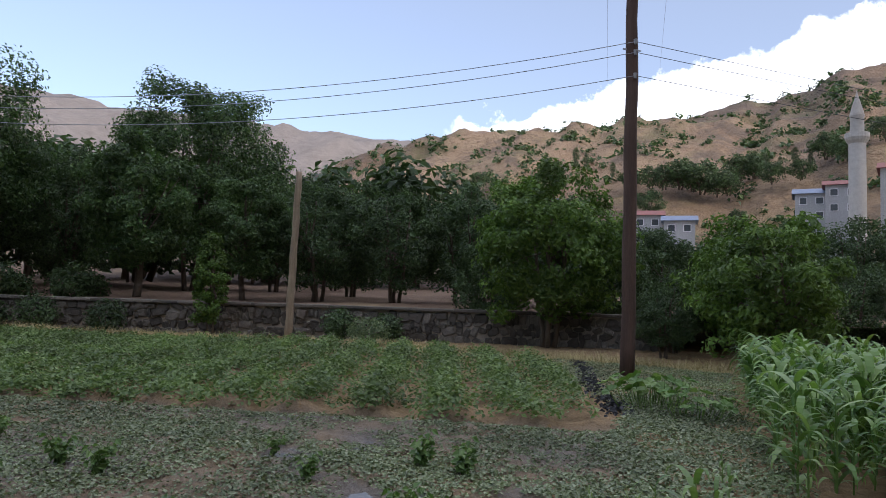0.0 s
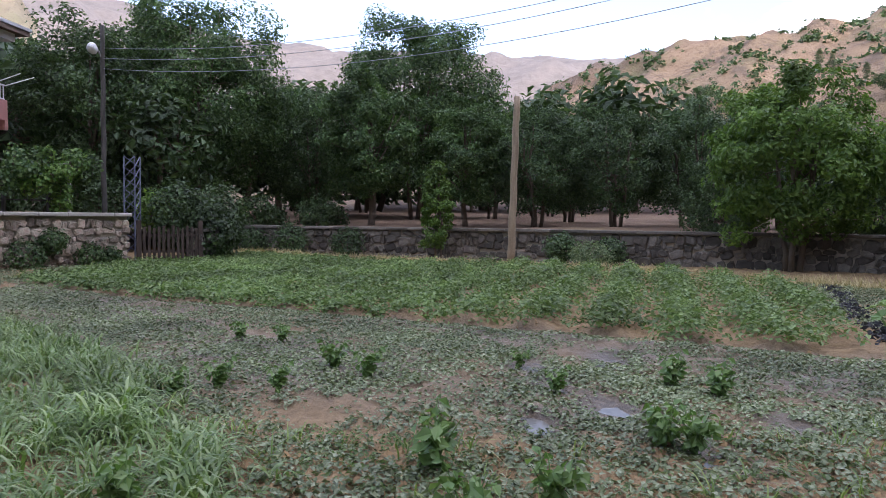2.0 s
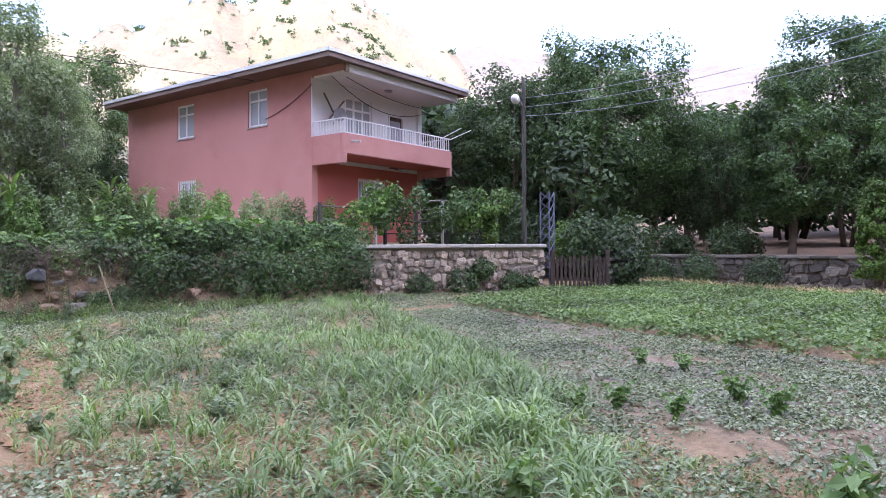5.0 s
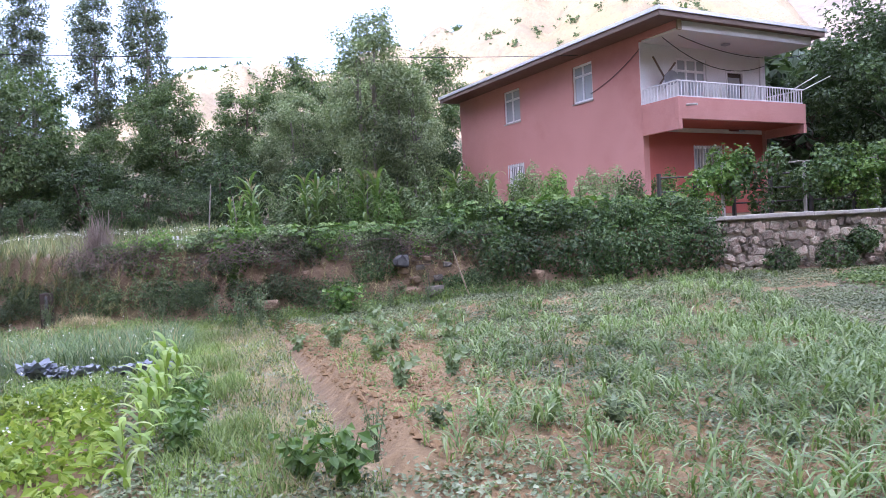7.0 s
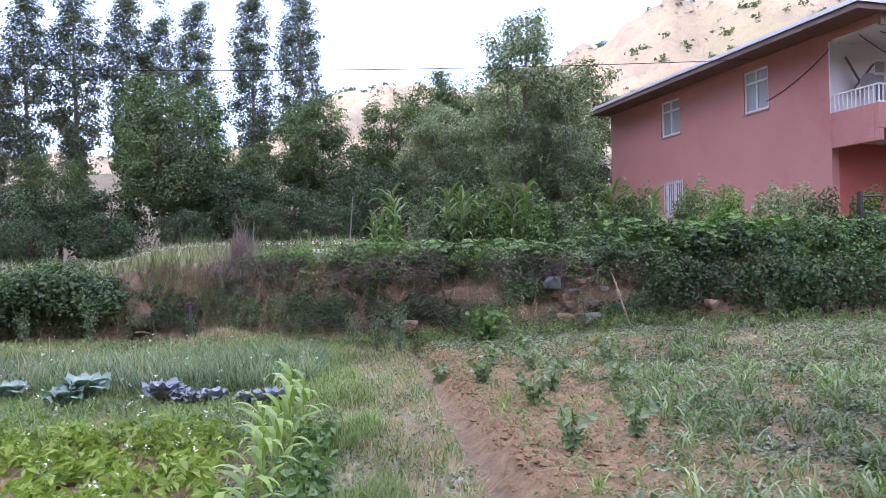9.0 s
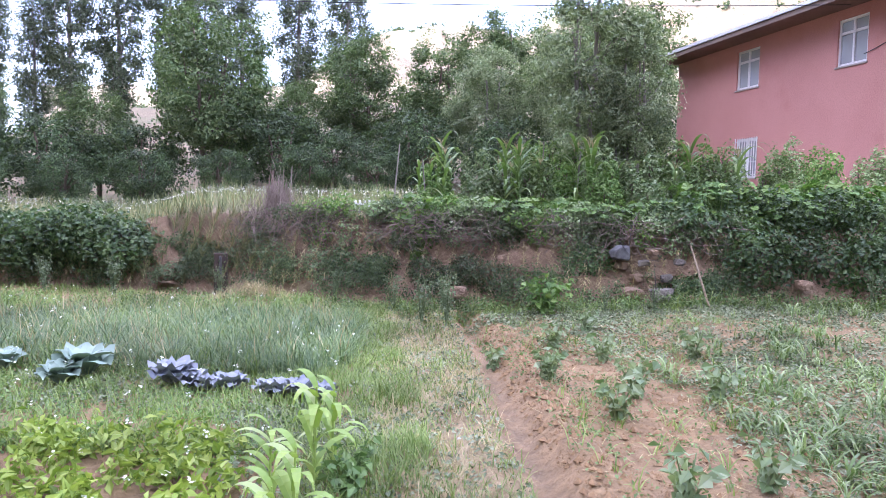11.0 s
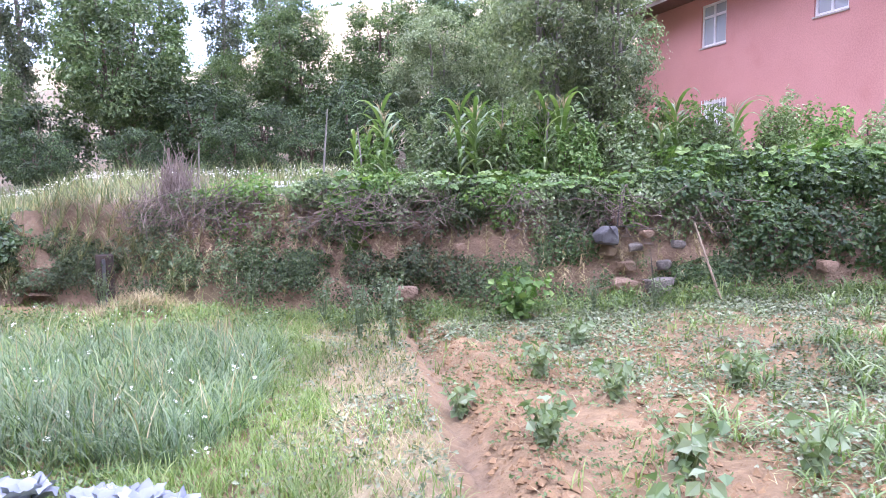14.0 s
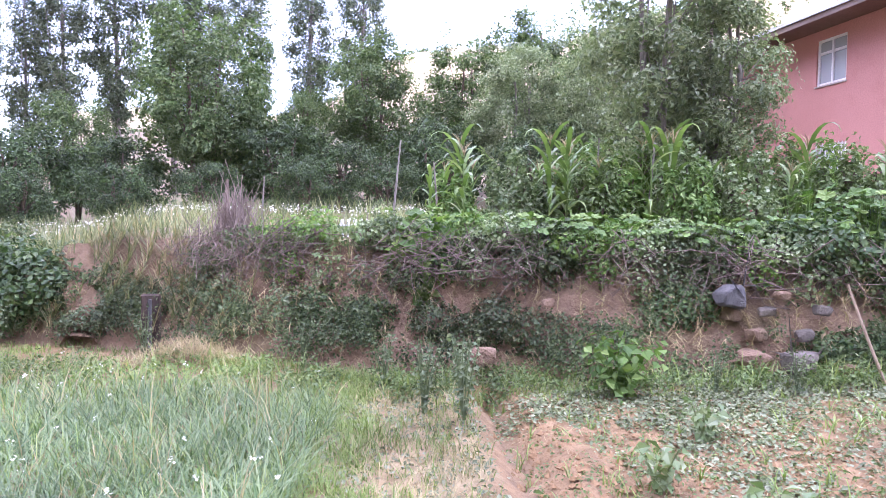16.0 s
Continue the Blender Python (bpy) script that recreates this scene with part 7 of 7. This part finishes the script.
bush("tall_grass_clump", "pale green weedy clump at the field edge", "weeds", [(20.7, -2.3, 0.35, 0.8, 0.6, 0.4)], 2200, 0.07, GREYLEAF, 170)

# vines over the pergola
for i, (x, y, rx, n) in enumerate([(14.3, 13.3, 0.8, 1500), (15.0, 12.9, 0.5, 1300), (16.9, 12.3, 0.9, 1800), (17.7, 11.9, 0.8, 2000), (18.6, 12.0, 0.8, 1800)]):
    low = 2.0 if i in (1, 3) else 2.6
    bush("grape_vine", "light green grape vine spread over the pergola", "grape vine", [(x, y, 2.5, rx * 0.6, 0.5, 0.26), (x + 0.5, y - 0.25, 2.75, 0.3, 0.3, 0.38), (x - 0.5, y + 0.2, 2.2, 0.4, 0.4, 0.36), (x + 0.25, y, low - 0.2, 0.26, 0.3, 0.7), (x - 0.2, y, 2.85, 0.16, 0.16, 0.3)], n, 0.10, (VINE, WALNUT, BRAMBLE)[i % 3], 180 + i, "grape vines", 0.9)

# vegetables on the terrace: beans on poles, maize, squash leaves along the edge
for i, (x, d, h, s) in enumerate([(8.4, 2.0, 0.55, 0.45), (9.4, 2.3, 0.6, 0.5), (10.3, 2.0, 0.6, 0.5), (11.2, 2.2, 0.65, 0.5), (12.2, 1.9, 0.6, 0.5), (13.0, 1.6, 0.6, 0.5), (7.4, 2.4, 0.5, 0.45), (6.4, 2.6, 0.45, 0.45), (5.2, 2.7, 0.45, 0.45), (3.9, 2.4, 0.45, 0.4), (9.0, 3.6, 0.7, 0.6), (11.0, 3.8, 0.7, 0.6), (12.6, 3.2, 0.7, 0.6), (7.0, 4.0, 0.75, 0.6), (4.6, 3.8, 0.7, 0.5), (3.4, 2.9, 0.6, 0.42), (4.4, 2.9, 0.65, 0.42), (5.6, 3.3, 0.7, 0.45), (6.1, 2.4, 0.62, 0.4), (7.8, 3.0, 0.7, 0.45), (8.3, 2.9, 0.7, 0.45), (9.9, 3.0, 0.75, 0.5), (5.0, 4.4, 0.75, 0.5), (2.9, 2.3, 0.5, 0.36), (3.7, 1.7, 0.42, 0.34), (4.9, 1.8, 0.5, 0.36), (5.9, 1.7, 0.5, 0.38), (6.8, 1.8, 0.55, 0.38), (7.9, 1.8, 0.55, 0.38)]):
    px, py, pz = on_bank(x, d)
    bush("climbing_bean", "climbing bean plant on sticks on the terrace", "bean plant", [(px, py, pz + h * 0.8, s * 0.85, s * 0.85, h * 0.85), (px + 0.1, py, pz + h * 1.7, s * 0.4, s * 0.4, h * 0.55), (px - 0.22, py + 0.1, pz + h * 1.4, s * 0.28, s * 0.28, h * 0.6)], 1500, 0.072, (PALEBEAN, BEANLEAF, SQUASH)[i % 3], 200 + i, "climbing beans on the terrace")
rows = []
for i in range(42):
    x, d = (rr.uniform(2.2, 4.5), rr.uniform(1.6, 3.4)) if i % 4 == 0 else (rr.uniform(4.0, 8.6), rr.uniform(1.7, 3.8))
    px, py, pz = on_bank(x, d)
    rows.append((px, py, pz, rr.uniform(0, 360), rr.uniform(0.7, 1.12)))
copies(maize("maize_plant", 1.7, 14, 64, "pale green maize plant with tassel on the terrace", MAIZE, "terrace maize", 1.1, True), rows)
rows = []
for i in range(40):
    x, d = 2.2 + 11.5 * (i + rr.uniform(0, 1)) / 40, rr.uniform(0.75, 1.7)
    px, py, pz = on_bank(x, d)
    rows.append((px, py, pz + 0.02, rr.uniform(0, 360), rr.uniform(0.6, 0.95)))
copies(squash(82, "squash plant with broad leaves along the terrace edge", 30, 0.75, 0.5, 0.26), rows)
rows = []
for i in range(22):
    px, py, pz = on_bank(7.4 + 6.4 * (i + rr.uniform(0, 1)) / 22, rr.uniform(0.95, 1.7))
    rows.append((px, py, pz + 0.02, rr.uniform(0, 360), rr.uniform(0.8, 1.15)))
copies(squash(83, "pale green squash plant with broad leaves above the brambles", 30, 0.6, 0.75, 0.21, VINE), rows)
px, py, pz = on_bank(2.9, 0.75)
bush("trailing_squash", "bright green squash shoot trailing down the bank", "squash plant", [(px, py, pz + 0.1, 0.5, 0.35, 0.3), (px, py - 0.25, pz - 0.45, 0.2, 0.15, 0.4)], 420, 0.17, VINE, 230, "", 0.95)

# meadow at the western end of the terrace
r = np.random.default_rng(61)
b, b2, b3 = Build(), Build(), Build()
A = []
for _ in range(5200):
    x, d = r.uniform(-12, 2.2), r.uniform(0.7, 6.5)
    i = int(np.argmin(np.abs(FP[:, 0] - x)))
    q = FP[i] + FN[i] * d + r.normal(0, 0.1, 2)
    A.append((q[0], q[1], float(terrace_z(d, q[0])) - 0.02))
A = np.array(A)
A = A[off_track(A)]
k = len(A)
v, f = blades(A, r.uniform(0, 6.28, k), r.uniform(0.05, 0.5, k), r.uniform(0.3, 0.75, k), np.full(k, 0.016), 3, 0.9, r)
b.raw(v, f)
stuff("terrace_grass", b, MEADOW, "tall uncut grass on the terrace", "grass")
B = A[r.uniform(0, 1, k) < 0.28]
v, f = blades(B, r.uniform(0, 6.28, len(B)), r.uniform(0.05, 0.7, len(B)), r.uniform(0.2, 0.6, len(B)), np.full(len(B), 0.014), 3, 0.8, r)
b2.raw(v, f)
stuff("terrace_dry_grass", b2, STRAW, "dry yellow grass on the terrace", "dry grass")
Cc = A[r.uniform(0, 1, k) < 0.2] + [0, 0, 0.42]
Cc = np.repeat(Cc, 3, 0) + r.normal(0, 0.03, (len(Cc) * 3, 3))
v, f = leaves(Cc, np.tile([0, 0, 1.0], (len(Cc), 1)), 0.026, 0.9, 0, 0.7, 0.1, r)
b3.raw(v, f)
stuff("daisies", b3, PETAL, "small white daisies in the terrace grass", "flowers")

# weeds and dry grass on the bank face
b, b2 = Build(), Build()
A = []
for _ in range(20000):
    x, d = r.uniform(-7.0, 8.4), r.uniform(0.0, 1.0)
    i = int(np.argmin(np.abs(FP[:, 0] - x)))
    q = FP[i] + FN[i] * d
    A.append((q[0] - FN[i][0] * 0.16, q[1] - FN[i][1] * 0.16, float(terrace_z(d, q[0])) + 0.03))
A = np.array(A)
A = A[off_track(A)]
w = wave(A[:, 0], A[:, 2] * 2, 2.2, 0.5)
low = A[:, 2] < 0.55
grn = (w > 0.5) | (low & (w > 0.0))
Gp = np.repeat(A[grn], 8, 0) + r.normal(0, 0.075, (grn.sum() * 8, 3))
v, f = leaves(Gp, np.tile([-0.4, -0.9, 0.6], (len(Gp), 1)), 0.04, 0.7, 0.2, 0.7, 0.15, r)
b.raw(v, f)
stuff("bank_weeds", b, BANKLEAF, "small leafy weeds covering the earth bank", "weeds")
S = A[~grn]
v, f = blades(S, r.uniform(0, 6.28, len(S)), r.uniform(0.6, 2.2, len(S)), r.uniform(0.08, 0.22, len(S)), np.full(len(S), 0.008), 3, 1.2, r)
b2.raw(v, f)
stuff("bank_dry_grass", b2, STRAW, "dry grass tufts hanging on the earth bank", "dry grass")


# brushwood along the bank's edge, twig bundle, stakes
def brushwood(x0, x1, n, seed, name, label, dmin=0.45, dmax=0.9, zoff=0.05, ln=0.9):
    r = np.random.default_rng(seed)
    b = Build()
    for _ in range(n):
        x = r.uniform(x0, x1)
        if math.sin(x * 2.3) + 0.7 * math.sin(x * 5.1 + 1) < r.uniform(-1.4, 1.2):
            continue
        i = int(np.argmin(np.abs(FP[:, 0] - x)))
        d = r.uniform(dmin, dmax)
        p = np.array([*(FP[i] + FN[i] * d), 1.28 - 0.4 * (x < -0.5) + zoff + r.uniform(-0.34, 0.14)])
        u = np.array([FN[i][1], -FN[i][0], r.normal(0, 0.6)]) * r.choice([-1, 1]) * r.uniform(0.2, 1.0) + np.array([-FN[i][0], -FN[i][1], -0.9]) * r.uniform(-0.6, 1.3)
        u /= np.linalg.norm(u)
        L = ln * r.uniform(0.4, 1.2)
        b.tube([p - u * L / 2, p - u * L / 6 + r.normal(0, 0.06, 3), p + u * L / 6 + r.normal(0, 0.06, 3), p + u * L / 2 + r.normal(0, 0.10, 3)], [0.0055, 0.005, 0.0035, 0.0015], 4, False)
    return tagged(new(name, b.mesh(name, TWIG)), label, "brushwood", "brushwood on the bank", "stuff")


brushwood(-0.1, 3.2, 560, 1, "brushwood", "heap of dry cut twigs along the bank edge", 0.12, 0.7, 0.0, 0.8)
brushwood(3.2, 8.0, 540, 2, "brushwood", "heap of dry cut twigs along the bank edge", 0.15, 0.6, -0.04, 0.7)
r = np.random.default_rng(5)
stake = thing("twig_bundle", "bundle of dry twigs tied round a stake on the bank", "twig bundle", at=on_bank(0.22, 0.75))
sx, sy, sz = on_bank(0.22, 0.75)
attach("stake", Build().tube([(sx, sy, sz - 0.2), (sx + 0.03, sy, sz + 0.95)], [0.03, 0.022], 7).mesh("stake", TWIG), stake)
b = Build()
for _ in range(320):
    p = np.array([sx + 0.12, sy - 0.1, sz - 0.05]) + r.normal(0, 0.13, 3) * [1, 1, 0.5]
    q = np.array([sx + 0.13, sy - 0.05, sz]) + r.normal(0, 0.15, 3) + [0, 0, r.uniform(0.3, 0.75)]
    b.tube([p, (p + q) / 2 + r.normal(0, 0.06, 3), q], [0.008, 0.006, 0.003], 4, False)
attach("twig_sheaf", b.mesh("twig_sheaf", PALETWIG), stake)
for i, (x, d, h, lean) in enumerate([(2.1, 1.3, 1.35, 0.12), (2.6, 2.2, 1.1, -0.1), (-0.2, 2.5, 0.95, 0.05), (5.4, 2.2, 1.35, 0.1), (6.5, 3.0, 1.4, -0.15), (4.7, 3.2, 1.5, 0.05)]):
    px, py, pz = on_bank(x, d)
    tagged(new("garden_stake", Build().tube([(px, py, pz - 0.1), (px + lean * 0.5, py, pz + h * 0.5), (px + lean, py, pz + h)], [0.018, 0.016, 0.011], 6).mesh("garden_stake", GREYBARK)), "thin grey wooden garden stake", "stake", "garden stakes")
tagged(new("leaning_stick", Build().tube([(7.02, 13.1, 0.08), (6.95, 13.3, 0.57), (6.89, 13.5, 1.06)], [0.016, 0.015, 0.012], 7).mesh("leaning_stick", POSTWOOD)), "pale wooden stick leaning against the bank", "stick")
for x, d in ((1.35, 1.7), (1.75, 1.75)):
    px, py, pz = on_bank(x, d)
    pal = thing("white_fence_panel", "short white picket panel among the weeds", "fence panel", "white fence panels", at=(px, py, pz))
    for k2 in range(5):
        attach("slat", Build().box(px + k2 * 0.09, px + k2 * 0.09 + 0.05, py, py + 0.02, pz - 0.05, pz + 0.28, 0.004).mesh("slat", WHITEMETAL), pal)
    attach("panel_rail", Build().box(px - 0.02, px + 0.44, py + 0.02, py + 0.04, pz + 0.18, pz + 0.21).mesh("panel_rail", WHITEMETAL), pal)

# stones on and below the bank
def boulder(x, y, z, sx_, sy_, sz_, mat, label, seed):
    """An angular field stone: the hull of a rough block, with worn edges."""
    r = random.Random(seed)
    bm = bmesh.new()
    for _ in range(34):
        d = Vector((r.gauss(0, 1), r.gauss(0, 1), r.gauss(0, 1))).normalized() * r.uniform(0.52, 0.72)
        bm.verts.new((max(-0.42, min(0.44, d.x)) * sx_, max(-0.4, min(0.45, d.y)) * sy_, max(-0.36, min(0.34, d.z)) * sz_))
    res = bmesh.ops.convex_hull(bm, input=bm.verts[:])
    bmesh.ops.delete(bm, geom=list({v for v in res["geom_interior"] + res["geom_unused"] if isinstance(v, bmesh.types.BMVert)}), context="VERTS")
    bmesh.ops.bevel(bm, geom=bm.edges[:], offset=0.012 * sx_ / 0.3, segments=1, affect="EDGES")
    bm.transform(pose(x, y, z, r.uniform(-8, 8), r.uniform(-8, 8), r.uniform(-20, 25)))
    me = bpy.data.meshes.new("boulder")
    bm.to_mesh(me), bm.free()
    me.materials.append(mat)
    return tagged(new("boulder", me), label, "stone", "stones on the bank")


boulder(6.08, 14.18, 0.88, 0.36, 0.32, 0.33, BLUESTONE, "blue-grey stone set in the earth bank", 1)
for i, (x, y, z, s) in enumerate([(6.15, 14.05, 0.68, 0.26), (6.45, 13.9, 0.72, 0.2), (6.3, 13.85, 0.5, 0.24), (6.55, 13.8, 0.9, 0.18), (6.75, 13.7, 0.5, 0.22), (3.55, 14.55, 0.2, 0.34), (6.2, 13.75, 0.25, 0.38), (6.6, 13.55, 0.25, 0.4), (7.05, 13.4, 0.18, 0.3), (4.3, 14.6, 0.75, 0.16), (7.0, 13.75, 0.75, 0.2), (8.8, 13.1, 0.45, 0.3), (13.0, 12.3, 0.5, 0.35)]):
    boulder(x, y + 0.2, z, s, s * 0.8, s * 0.75, DARKSTONE if i % 3 == 1 else BANKSOIL, "rough brown field stone in the earth bank", 10 + i)
for i, (x, y) in enumerate([(1.55, 7.2), (1.9, 6.9), (1.2, 7.6), (2.0, 8.6)]):
    boulder(x, y, fz(x, y) + 0.02, 0.09, 0.07, 0.05, CONCRETE, "small white pebble lying on the path", 40 + i)

# water chute in the gully: a dark board stands for its shaded cavity
chute = thing("water_chute", "water chute in the bank gully, its dark cavity put in as a board", "water chute", at=(-0.24, 17.17, -0.2))
attach("chute_board", Build().box(-0.36, -0.12, 17.14, 17.2, -0.2, 0.62, 0.02).mesh("chute_board", FENCEWOOD), chute)
attach("chute_lining", Build().box(-0.27, -0.22, 17.10, 17.14, -0.18, 0.56, 0.012).mesh("chute_lining", BLUESTONE), chute)

# leafy growth that hangs over the bank's edge
for i in range(18):
    x = 1.0 + i * 0.42
    q = random.Random(300 + i)
    ls = []
    for k in range(3):
        px, py, pz = on_bank(x + q.uniform(-0.3, 0.3), q.uniform(0.5, 0.95))
        ls.append((px, py, 1.42 + q.uniform(-0.1, 0.12), q.uniform(0.25, 0.42), 0.3, q.uniform(0.14, 0.24)))
    px, py, pz = on_bank(x, 0.42)
    ls.append((px, py, 1.05 + q.uniform(-0.12, 0.12), 0.22, 0.16, q.uniform(0.15, 0.32)))
    bush("edge_shrub", "leafy green growth hanging over the bank edge", "shrub", ls, 1300, 0.058, (BANKLEAF, VINE, PALEBEAN, GREYLEAF)[i % 4], 320 + i, "growth along the bank edge")

# tall dry and green grass on the western end of the bank
b, b2 = Build(), Build()
A = []
for _ in range(3600):
    x, d = r.uniform(-5.5, 0.9), r.uniform(0.0, 1.1)
    i = int(np.argmin(np.abs(FP[:, 0] - x)))
    q = FP[i] + FN[i] * (d - 0.12)
    A.append((q[0], q[1], float(terrace_z(d, q[0])) - 0.03))
A = np.array(A)
A = A[off_track(A)]
g = r.uniform(0, 1, len(A)) < 0.84 + 0.3 * wave(A[:, 0], A[:, 1], 2.0, 1.0)
for bb, Q in ((b, A[g]), (b2, A[~g])):
    k = len(Q)
    v, f = blades(Q, r.uniform(0, 6.28, k), r.uniform(0.1, 0.9, k), r.uniform(0.2, 0.5, k), np.full(k, 0.014), 3, 1.1, r)
    bb.raw(v, f)
stuff("bank_grass", b, MEADOW, "long green grass on the bank beside the gully", "grass")
stuff("bank_straw_grass", b2, STRAW, "long dry grass on the bank beside the gully", "dry grass")
# undergrowth behind the pergola and the gate
for i, (x, y, z, s) in enumerate([(21.2, 14.6, 1.9, 1.0), (22.6, 13.4, 1.8, 1.0), (23.8, 12.0, 1.7, 0.9), (20.6, 15.6, 2.0, 0.9), (24.8, 14.0, 1.8, 1.1), (26.4, 9.6, 1.5, 0.8), (27.5, 7.4, 1.5, 0.8), (26.8, 12.4, 1.7, 1.0)]):
    bush("understorey_shrub", "dark undergrowth shrub below the walnut trees", "shrub", [(x, y, z, s * 1.2, s, s * 0.9), (x + 0.6, y - 0.5, z - 0.2, s * 0.8, s * 0.7, s * 0.7)], 2400, 0.13, DARKLEAF, 360 + i, "undergrowth below the walnuts")
